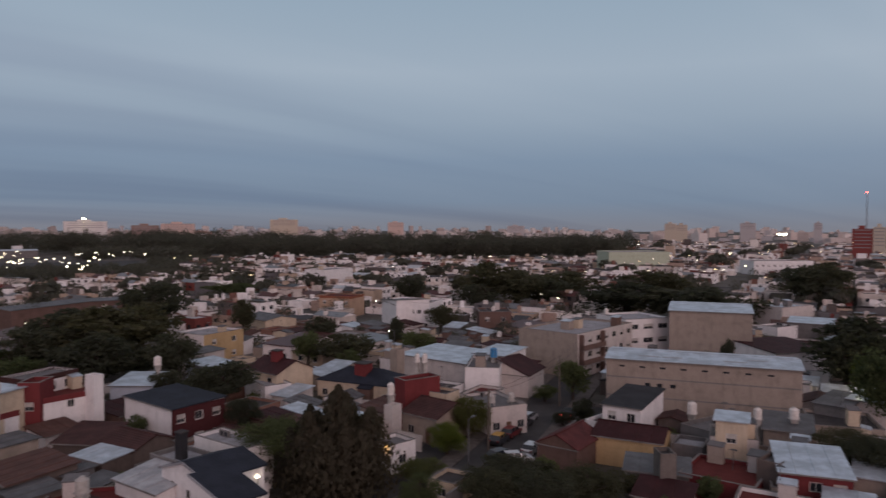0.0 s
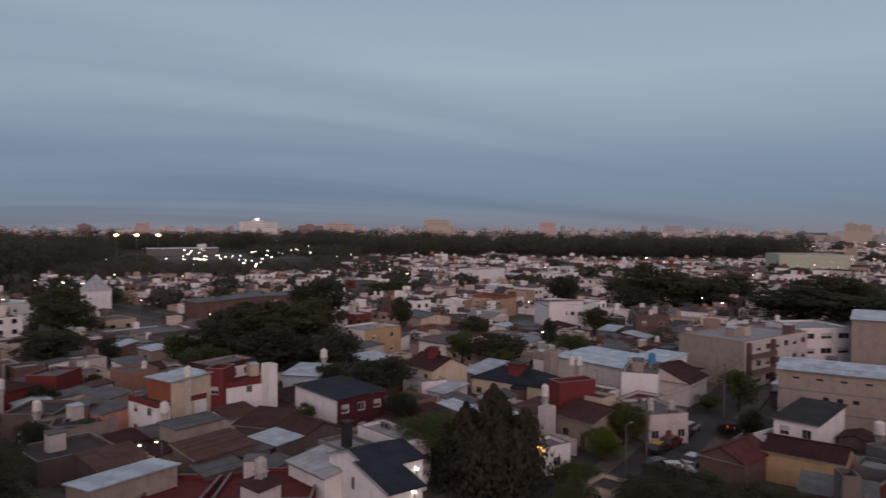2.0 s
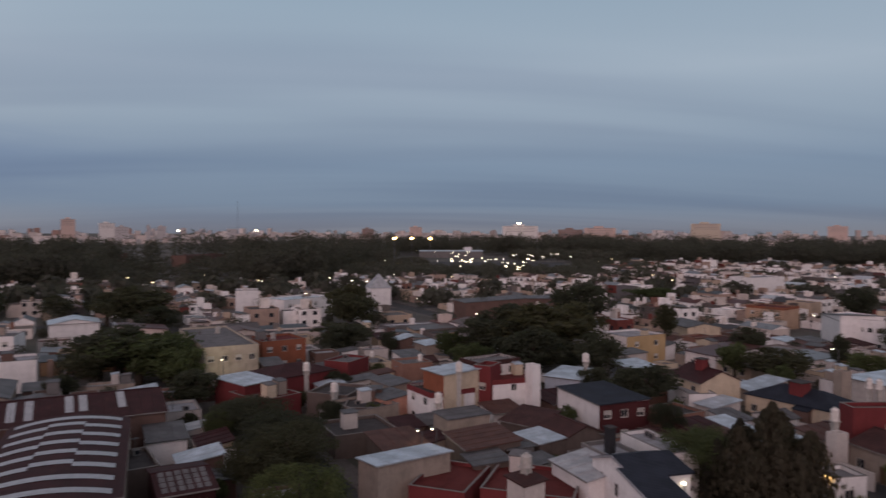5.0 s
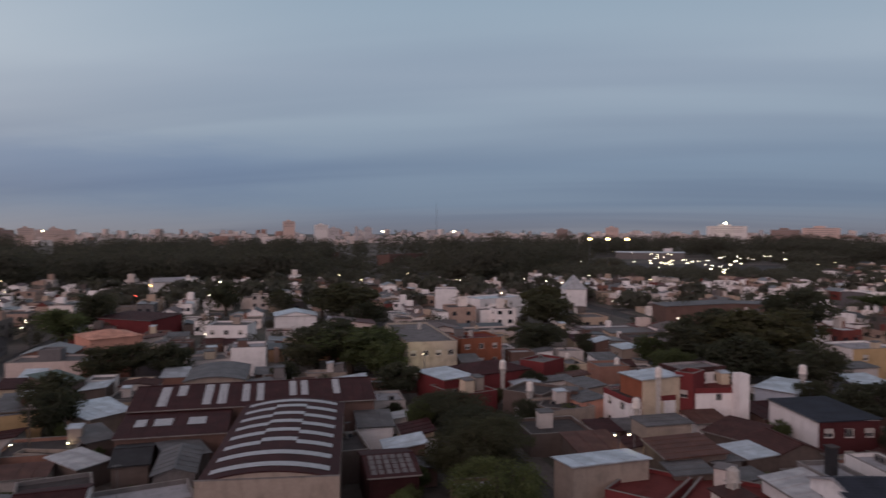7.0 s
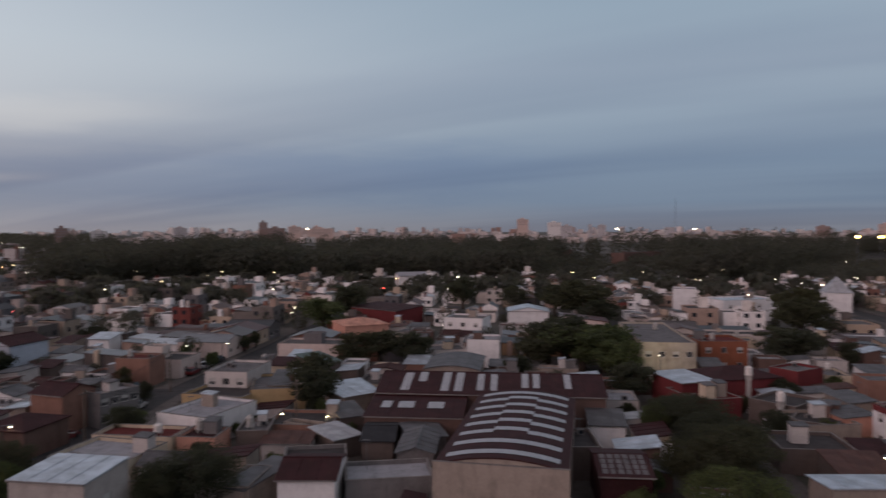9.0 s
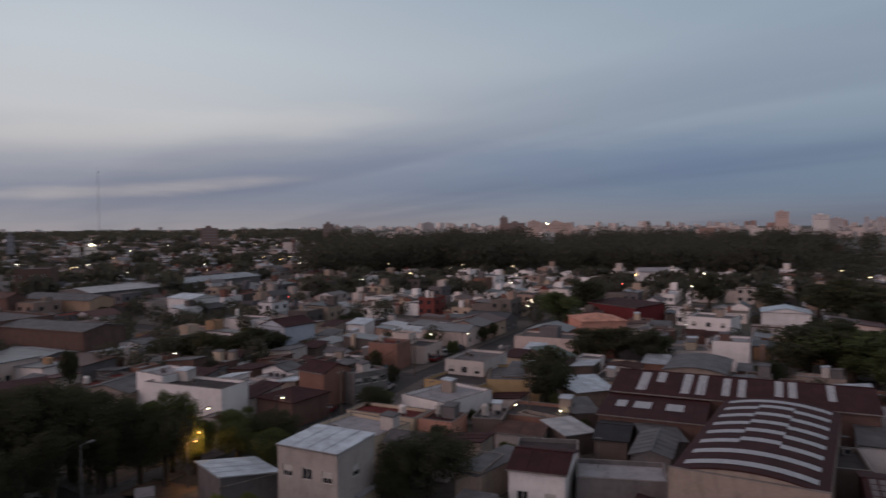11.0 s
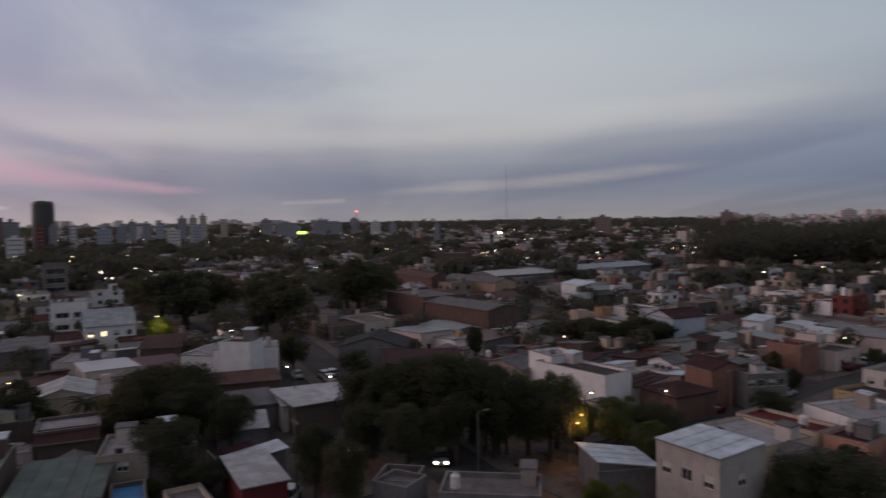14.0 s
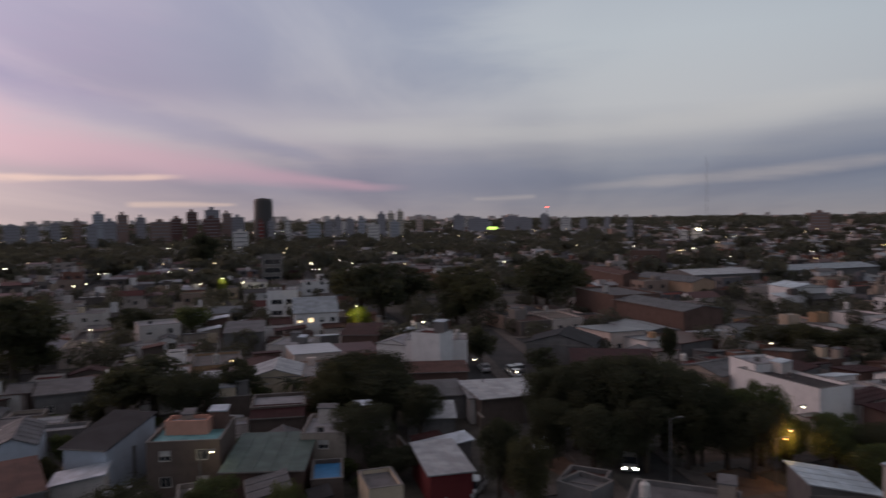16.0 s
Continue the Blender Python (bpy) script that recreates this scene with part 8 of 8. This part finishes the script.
    tagged(t, f"weathered {kind} row house with {top} and back sheds")
    t["front"] = d1
    return t, d1, h1, style


KEPT = []
PROTOS = [lot_house(100 + k) for k in range(34)]
used = set()
rng = random.Random(21)
LIMIT = 205.0


def in_view(x, y, margin=6):
    a = math.degrees(math.atan2(-x, y))
    return -34 - margin < a < 168 + margin or a < -180 + margin


def place_house(k, m):
    proto = PROTOS[k][0]
    if k not in used:
        used.add(k)
        proto.matrix_basis = m
        return proto
    return copy_thing(proto, m)


tanks = 0
for i in range(-5, 5):
    for j in range(-5, 5):
        u0, v0 = STREET_U + i * STEP_U + 6.0, STREET_V + j * STEP_V + 6.0
        u1, v1 = u0 + STEP_U - 12, v0 + STEP_V - 12
        for side in (0, 1):
            v = v0 + 0.3
            while v + 8.6 < v1:
                step = 8.7
                uu, vv = (u0 if side == 0 else u1), v
                cx, cy = xy_of(uu + (18 if side == 0 else -18), v + 4.3)
                r = math.hypot(cx, cy)
                v += step
                if r > LIMIT or r < 62 or not in_view(cx, cy):
                    continue
                # side 0: front at u0, depth along +u; side 1: front at u1, depth along -u
                k = rng.randrange(len(PROTOS))
                low_quarter = 100 < math.degrees(math.atan2(-cx, cy)) < 172 or cy < -60
                while low_quarter and PROTOS[k][2] > 4.5:
                    k = rng.randrange(len(PROTOS))
                d1 = PROTOS[k][1]
                depth = 30
                pts = [(a, b) for a in (1.2, d1 * 0.5, d1, d1 + 7, d1 + 13) for b in (0.8, 4.2, 7.8)]
                ok = True
                for a, b in pts:
                    x, y = xy_of(uu + (a if side == 0 else -a), vv + b)
                    if not is_free(x, y, 0.2):
                        ok = False
                        break
                if not ok:
                    continue
                if side == 0:
                    x, y = xy_of(uu, vv + 8.5)
                    m = pose(x, y, 0, 0, 0, math.degrees(math.atan2(-V.y, -V.x)))
                else:
                    x, y = xy_of(uu, vv + 0.1)
                    m = pose(x, y, 0, 0, 0, math.degrees(math.atan2(V.y, V.x)))
                place_house(k, m)
                for a in (d1 / 2, d1 + 9):
                    qx, qy = xy_of(uu + (a if side == 0 else -a), vv + 4.3)
                    KEPT.append((qx, qy, 4.2, d1 / 2 if a < d1 else 8.5, V.x, V.y))
                if rng.random() < 0.45 and PROTOS[k][3] == "flat" and tanks < 150:
                    tanks += 1
                    a, b = rng.uniform(2, d1 - 2), rng.uniform(2, 6)
                    x, y = xy_of(uu + (a if side == 0 else -a), vv + b)
                    water_tank(x, y, PROTOS[k][2] - 0.42, rng.uniform(0.45, 0.65), rng.uniform(1.1, 1.7), rng.choice([TANK_WHITE, TANK_WHITE, TANK_GREY, TANK_GREY]), rng.uniform(0.4, 1.4))
OCCUPIED += KEPT
for k, (proto, *_) in enumerate(PROTOS):
    if k not in used:
        for o in (*proto.children_recursive, proto):
            bpy.data.objects.remove(o)

# small buildings that fill the gaps inside the near blocks
ROOFS = [("flat", F_GREY), ("flat", F_DARK), ("shed", M_GREY), ("shed", M_RUST), ("flat", F_LIGHT), ("shed", M_BLUE), ("shed", M_MAROON), ("flat", F_RED), ("gable_x", M_GREY), ("gable_x", T_BROWN)]
WALLS = [OFFWHITE, OFFWHITE, BEIGE, GREYWALL, BROWNWALL, CREAM, BRICK, WHITE, WHITE, TERRACOTTA]
made = 0
for k in range(15000):
    a = radians(rng.uniform(-36, 170))
    r = rng.uniform(74, 200)
    x, y = -math.sin(a) * r, math.cos(a) * r
    u, v = uv_of(x, y)
    if street_gap(u, v) < 6.5:
        continue
    w, d = rng.uniform(3.2, 6.6), rng.uniform(3.4, 7.5)
    turn = -30 if rng.random() < 0.5 else 60
    c, s = math.cos(radians(turn)), math.sin(radians(turn))
    if not all(is_free(x + c * p * w - s * q * d, y + s * p * w + c * q * d, 0.15) for p in (0, 0.25, 0.5, 0.75, 1) for q in (0, 0.25, 0.5, 0.75, 1)):
        continue
    st, mt = rng.choice(ROOFS)
    house(x, y, turn, w, d, rng.uniform(2.4, 3.5), roof=st, wall=rng.choice(WALLS), top=mt, rise=rng.uniform(0.4, 1.0), win={"f": (1, 1, 0)} if rng.random() < 0.35 else None, label="low back building with a weathered " + ("flat roof" if st == "flat" else "pitched roof"), name="back_building", group="back buildings")
    made += 1
    if made > 520:
        break

BUSHES = []
# yard walls, lean-tos and shrubs in the leftover yards
made = 0
for k in range(6500):
    a = radians(rng.uniform(-36, 170))
    r = rng.uniform(70, 190)
    x, y = -math.sin(a) * r, math.cos(a) * r
    u, v = uv_of(x, y)
    if street_gap(u, v) < 7.5 or not is_free(x, y, 0.8):
        continue
    turn = -30 if rng.random() < 0.5 else 60
    c, s = math.cos(radians(turn)), math.sin(radians(turn))
    kind = rng.random()
    if kind < 0.42:
        n = rng.uniform(3, 7.5)
        if not all(is_free(x + c * p * n, y + s * p * n, 0.1) for p in (0.25, 0.5, 0.75, 1)):
            continue
        hh = rng.uniform(1.9, 2.7)
        t = base("yard_partition", pose(x, y, 0, 0, 0, turn), "rendered yard partition with a cement top", "partition", "yard partitions")
        part("panel", Shape().box(0, n, -0.08, 0.08, 0, hh), rng.choice([OFFWHITE, WHITE, BEIGE, BRICK, CREAM, GREYWALL]), t)
        part("coping", Shape().box(-0.02, n + 0.02, -0.12, 0.12, hh, hh + 0.06, bottom=True), COPING, t)
        OCCUPIED.append((x + c * n / 2, y + s * n / 2, n / 2, 0.2, c, s))
    elif kind < 0.72:
        w, d = rng.uniform(2.0, 4.2), rng.uniform(2.0, 4.0)
        if not all(is_free(x + c * p * w - s * q * d, y + s * p * w + c * q * d, 0.1) for p in (0, 0.5, 1) for q in (0, 0.5, 1)):
            continue
        house(x, y, turn, w, d, rng.uniform(2.1, 2.8), roof=rng.choice(["shed", "shed_left", "shed_right", "shed_back"]), wall=rng.choice([BROWNWALL, BEIGE, BRICK, GREYWALL, OFFWHITE]), top=rng.choice([M_GREY, M_RUST, M_BLUE, M_WHITE, M_DARK, M_MAROON]), rise=0.4, label="small yard lean-to with a sheet metal roof", name="lean_to", category="shed", group="yard lean-tos", over=0.15)
    else:
        q = rng.uniform(0.9, 1.9)
        if r < 118:
            tree(x, y, q * rng.uniform(1.5, 2.6), q, rng.choice(["dark", "mid", "mid"]), far=True)
        else:
            BUSHES.append((x, y, q * rng.uniform(1.5, 2.6), q))
    made += 1
    if made > 400:
        break

# street and yard trees between the houses
for k in range(170):
    a = radians(rng.uniform(-36, 170))
    r = rng.uniform(95, 300)
    x, y = -math.sin(a) * r, math.cos(a) * r
    if is_free(x, y, 0.4):
        q = rng.uniform(1.6, 3.4)
        if r < 150:
            tree(x, y, q * rng.uniform(1.6, 2.3), q, rng.choice(["dark", "dark", "mid"]))
        else:
            BUSHES.append((x, y, q * rng.uniform(1.6, 2.3), q))

# ---- the wide city beyond: too many to count ----
far = far_east = Shape()
far_west = Shape()
windows = Shape()


def far_block(x, y, turn, w, d, h, detail):
    c, s = math.cos(turn), math.sin(turn)

    def p(a, b, z):
        return (x + c * a - s * b, y + s * a + c * b, z)

    k = len(far.v)
    far.v += [p(a, b, z) for z in (0, h) for a, b in ((0, 0), (w, 0), (w, d), (0, d))]
    far.f += [(k, k + 1, k + 5, k + 4), (k + 1, k + 2, k + 6, k + 5), (k + 2, k + 3, k + 7, k + 6), (k + 3, k, k + 4, k + 7)]
    far.i += [0] * 4
    style = rng.random() if 3.4 < w < 11 else 1.0
    if style < 0.22:
        q = h + rng.uniform(0.8, 1.7)
        i = len(far.v)
        far.v += [p(-0.3, -0.3, h), p(w + 0.3, -0.3, h), p(w + 0.3, d / 2, q), p(-0.3, d / 2, q), p(w + 0.3, d + 0.3, h), p(-0.3, d + 0.3, h)]
        far.f += [(i, i + 1, i + 2, i + 3), (i + 3, i + 2, i + 4, i + 5)]
        far.i += [2, 2]
        far.quad([p(0, 0, h), p(0, d / 2, q - 0.05), p(0, d, h)], 0), far.quad([p(w, 0, h), p(w, d / 2, q - 0.05), p(w, d, h)], 0)
    elif style < 0.42:
        q = rng.uniform(0.3, 0.9)
        far.quad([p(-0.2, -0.2, h + 0.05), p(w + 0.2, -0.2, h + 0.05), p(w + 0.2, d + 0.2, h + q), p(-0.2, d + 0.2, h + q)], 2)
    else:
        far.quad([p(0.2, 0.2, h - 0.3), p(w - 0.2, 0.2, h - 0.3), p(w - 0.2, d - 0.2, h - 0.3), p(0.2, d - 0.2, h - 0.3)], 1)
    if detail:
        n = 2 if h < 5 else 4
        for q in range(n):
            a, z = w * (0.2 + 0.5 * (q % 2)), 1.1 + 2.8 * (q // 2)
            for b0, b1 in ((-0.05, 0.02), (d - 0.02, d + 0.05)):
                windows.quad([p(a, b0 if b0 < 0 else b1, z), p(a + 1.3, b0 if b0 < 0 else b1, z), p(a + 1.3, b0 if b0 < 0 else b1, z + 1.2), p(a, b0 if b0 < 0 else b1, z + 1.2)])
            for a0 in (-0.05, w + 0.05):
                b = d * (0.2 + 0.5 * (q % 2))
                windows.quad([p(a0, b, z), p(a0, b + 1.3, z), p(a0, b + 1.3, z + 1.2), p(a0, b, z + 1.2)])


def blend(a, low, high):
    return max(0.0, min(1.0, (a - low) / (high - low)))


def forest_edge(a):
    """How far off the wood begins in direction a (degrees), or None where there is none."""
    if -15 < a < 97:
        return 640 + 180 * blend(a, 17, 20) - 425 * blend(a, 37, 42) + 26 * noise.noise(Vector((a * 0.11, 3.1, 0))) + 2.5 * max(0, -a)
    return None


def house_edge(a):
    """How far the low houses reach: to the wood, or to the park before the lit car park."""
    lim = forest_edge(a)
    return None if lim is None else min(lim - 12, 640 - 230 * blend(a, 16, 20))


made = 0
for k in range(60000):
    a = rng.uniform(-38, 172)
    lim = house_edge(a)
    r = math.sqrt(rng.uniform(LIMIT ** 2, (lim or 1350) ** 2))
    if lim is None and r > 700 and rng.random() < 0.45:
        continue
    x, y = -math.sin(radians(a)) * r, math.cos(radians(a)) * r
    u, v = uv_of(x, y)
    # snap to lots so that the rows read as streets
    u, v = round(u / 13.0) * 13.0, round(v / 10.6) * 10.6
    x, y = xy_of(u, v)
    key = (round(u, 1), round(v, 1))
    if key in used or street_gap(u, v) < 8.5 or not is_free(x, y, 5):
        continue
    used.add(key)
    # western houses take the wall colours darkened as backlit
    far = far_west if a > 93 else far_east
    two = rng.random() < (0.17 if a < 100 else 0.10)
    h = rng.uniform(5.2, 6.8) if two else rng.uniform(2.9, 4.3)
    if r > 480 and rng.random() < 0.006:
        h = rng.uniform(9, 14)
    w, d = rng.uniform(7.5, 10.5), rng.uniform(8, 12.8)
    turn = math.atan2(V.y, V.x)
    if r > 620:
        far_block(x, y, turn, w, d, h, False)
        if rng.random() < 0.4:
            far_block(x + rng.uniform(-2, 2), y + rng.uniform(-2, 2), turn, rng.uniform(1.2, 3.5), rng.uniform(1.2, 3.5), h + rng.uniform(1.2, 2.8), False)
    else:
        # front house, lower back wing, sometimes a roof room, a tank and a yard hut
        c, s = math.cos(turn), math.sin(turn)
        d1 = d * rng.uniform(0.45, 0.72)
        far_block(x, y, turn, w, d1, h, True)
        w2, h2 = w * rng.uniform(0.4, 0.95), h * rng.uniform(0.5, 0.95)
        a0 = rng.choice((0, w - w2))
        far_block(x + c * a0 - s * (d1 + 0.02), y + s * a0 + c * (d1 + 0.02), turn, w2, d - d1, h2, False)
        if rng.random() < 0.45:
            a0, b0 = rng.uniform(0.3, w - 3.2), rng.uniform(0.3, max(0.4, d1 - 3))
            far_block(x + c * a0 - s * b0, y + s * a0 + c * b0, turn, rng.uniform(1.6, 3.2), rng.uniform(1.8, 3.0), h + rng.uniform(1.8, 2.7), False)
        for q in range(rng.choice((0, 1, 1, 2))):
            a0, b0 = rng.uniform(0.4, w - 1.4), rng.uniform(0.4, d1 - 1.2)
            far_block(x + c * a0 - s * b0, y + s * a0 + c * b0, turn, rng.uniform(0.7, 1.2), rng.uniform(0.7, 1.2), h + rng.uniform(0.9, 2.0), False)
    made += 1
    if made > 7600:
        break
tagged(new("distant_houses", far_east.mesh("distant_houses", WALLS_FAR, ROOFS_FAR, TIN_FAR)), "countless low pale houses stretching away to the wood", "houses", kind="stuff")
tagged(new("distant_houses", far_west.mesh("distant_houses", WALLS_BACKLIT, ROOFS_FAR, TIN_FAR)), "countless low houses in colours dimmed as backlit, stretching away to the skyline", "houses", kind="stuff")
tagged(new("distant_windows", windows.mesh("distant_windows", GLASS)), "dark windows of the distant low houses", "windows", kind="stuff")

sky_line = Shape()
far = sky_line
for k in range(1500):
    a = rng.uniform(-38, 172)
    r = rng.uniform(1400, 4300)
    if 97 < a < 126 and rng.random() < 0.6:
        continue
    x, y = -math.sin(radians(a)) * r, math.cos(radians(a)) * r
    h = rng.choice([rng.uniform(6, 14), rng.uniform(9, 20), rng.uniform(14, 34) if r > 2200 else rng.uniform(8, 16)])
    if 90 < a < 126:
        h *= 0.6
    w = rng.uniform(12, 34)
    far_block(x, y, radians(rng.choice([-30, 60, 20])), w, rng.uniform(12, 26), h, False)
tagged(new("skyline", sky_line.mesh("skyline", WALLS_SKYLINE_HAZED, ROOFS_FAR, TIN_FAR)), "low jagged skyline of the far city", "skyline", kind="stuff")

# woods and distant trees
wood = Shape()


def clump(sh, x, y, h, r, cards, size):
    for k in range(cards):
        d = Vector((rng.gauss(0, 1), rng.gauss(0, 1), rng.gauss(0, 1))).normalized()
        q = rng.uniform(0.72, 1.05)
        lob = 1 + 0.25 * math.sin(3 * math.atan2(d.y, d.x) + x) * math.cos(4 * d.z + y)
        p = Vector((x + d.x * r * q * lob, y + d.y * r * q * lob, h * 0.56 + d.z * h * 0.43 * q * lob))
        n = (d + Vector((rng.gauss(0, 0.42), rng.gauss(0, 0.42), rng.gauss(0, 0.42)))).normalized()
        u = n.orthogonal().normalized()
        u.rotate(Matrix.Rotation(rng.uniform(0, 6.28), 3, n))
        w = n.cross(u)
        s = size * rng.uniform(0.6, 1.3)
        sh.quad([p - u * s, p + u * s * 0.6 - w * s * 0.8, p + u * s * 0.6 + w * s * 0.8])


for k in range(1500):
    a = rng.uniform(-15, 97)
    lim = forest_edge(a)
    r = lim + 330 * rng.random() ** 1.6
    x, y = -math.sin(radians(a)) * r, math.cos(radians(a)) * r
    if not is_free(x, y, 3) or (49 < a < 59 and r < 620 and rng.random() < 0.7):
        continue
    tall = 19 + 9 * noise.noise(Vector((x * 0.014, y * 0.014, 0))) + rng.uniform(-3, 3) + (r - lim) * 0.014
    if 49 < a < 59 and r < 620:
        tall *= 0.4
    clump(wood, x, y, min(max(7, tall), 28.5), rng.uniform(6, 12), 330, 0.85)
tagged(new("wood", wood.mesh("wood", LEAF_FAR_HAZED)), "dark belt of tall trees behind the houses", "trees", kind="stuff")
copse = Shape()
for k in range(150):      # low trees of the park before the car park
    a = rng.uniform(17, 42)
    r = rng.uniform(412, 475)
    q = rng.uniform(2.6, 5.0)
    clump(copse, -math.sin(radians(a)) * r, math.cos(radians(a)) * r, q * rng.uniform(1.5, 2.2), q, 200, 0.5)
for k in range(420):      # low greenery at the edge of the car park
    a = rng.uniform(15, 42)
    r = rng.uniform(476, 650)
    x, y = -math.sin(radians(a)) * r, math.cos(radians(a)) * r
    if is_free(x, y, 2):
        clump(copse, x, y, rng.uniform(4.2, 6.6), rng.uniform(3.5, 6.5), 200, 0.6)
for k in range(260):      # trees round the car park
    a = rng.uniform(16, 39)
    r = rng.uniform(650, 815)
    x, y = -math.sin(radians(a)) * r, math.cos(radians(a)) * r
    if is_free(x, y, 4) and not 27.5 < a < 37:
        clump(copse, x, y, rng.uniform(7, 11.5), rng.uniform(5, 9), 220, 0.85)
for x, y, h, q in BUSHES:
    clump(copse, x, y, h, q, 420, 0.16 + 0.05 * q)
for k in range(420):
    a = rng.uniform(-36, 100)
    r = rng.uniform(205, 470)
    x, y = -math.sin(radians(a)) * r, math.cos(radians(a)) * r
    q = rng.uniform(1.4, 3.6)
    clump(copse, x, y, q * rng.uniform(1.7, 2.6), q, 260, 0.3)
for k in range(700):
    a = rng.uniform(92, 172)
    r = rng.uniform(1250, 2600)
    clump(copse, -math.sin(radians(a)) * r, math.cos(radians(a)) * r, rng.uniform(10, 19), rng.uniform(12, 26), 70, 3.0)
for k in range(330):      # trees at the foot of the western towers
    a = rng.uniform(118, 168)
    r = rng.uniform(430, 820)
    x, y = -math.sin(radians(a)) * r, math.cos(radians(a)) * r
    if is_free(x, y, 3):
        clump(copse, x, y, rng.uniform(7, 14), rng.uniform(4, 8.5), 200, 0.9)
for k in range(320):
    a = rng.uniform(100, 170)
    r = rng.uniform(150, 300)
    x, y = -math.sin(radians(a)) * r, math.cos(radians(a)) * r
    if is_free(x, y, 0.2):
        q = rng.uniform(1.6, 3.4)
        clump(copse, x, y, q * rng.uniform(1.7, 2.4), q, 420, 0.2 + 0.05 * q)
for k in range(1000):
    a = rng.uniform(-38, 172) if k % 2 == 0 else rng.uniform(95, 170)
    lim = forest_edge(a)
    r = rng.uniform(280, (house_edge(a) or 1150))
    x, y = -math.sin(radians(a)) * r, math.cos(radians(a)) * r
    q = rng.uniform(2.2, 5.0) * (1.3 if lim is None else 1)
    clump(copse, x, y, q * rng.uniform(1.2, 1.9), q * 1.3, 150, 0.34 * q)
tagged(new("distant_trees", copse.mesh("distant_trees", LEAF_FAR_HAZED)), "scattered dark trees among the distant roofs", "trees", kind="stuff")
lights = Shape()
for k in range(420):
    a = rng.uniform(-36, 170)
    r = rng.uniform(290, (forest_edge(a) or 1300))
    if forest_edge(a) and rng.random() < 0.85:
        continue
    x, y = -math.sin(radians(a)) * r, math.cos(radians(a)) * r
    s = rng.uniform(0.10, 0.26) * (1 + r / 1300)
    z = rng.uniform(6.5, 9)
    lights.box(x - s, x + s, y - s, y + s, z, z + s * 0.9, 1 if k % 4 == 0 else 0, bottom=True)
tagged(new("distant_lamps", lights.mesh("distant_lamps", LAMP_AMBER, LAMP_COOL)), "scattered small street lights of the distant city", "street lights", kind="stuff")
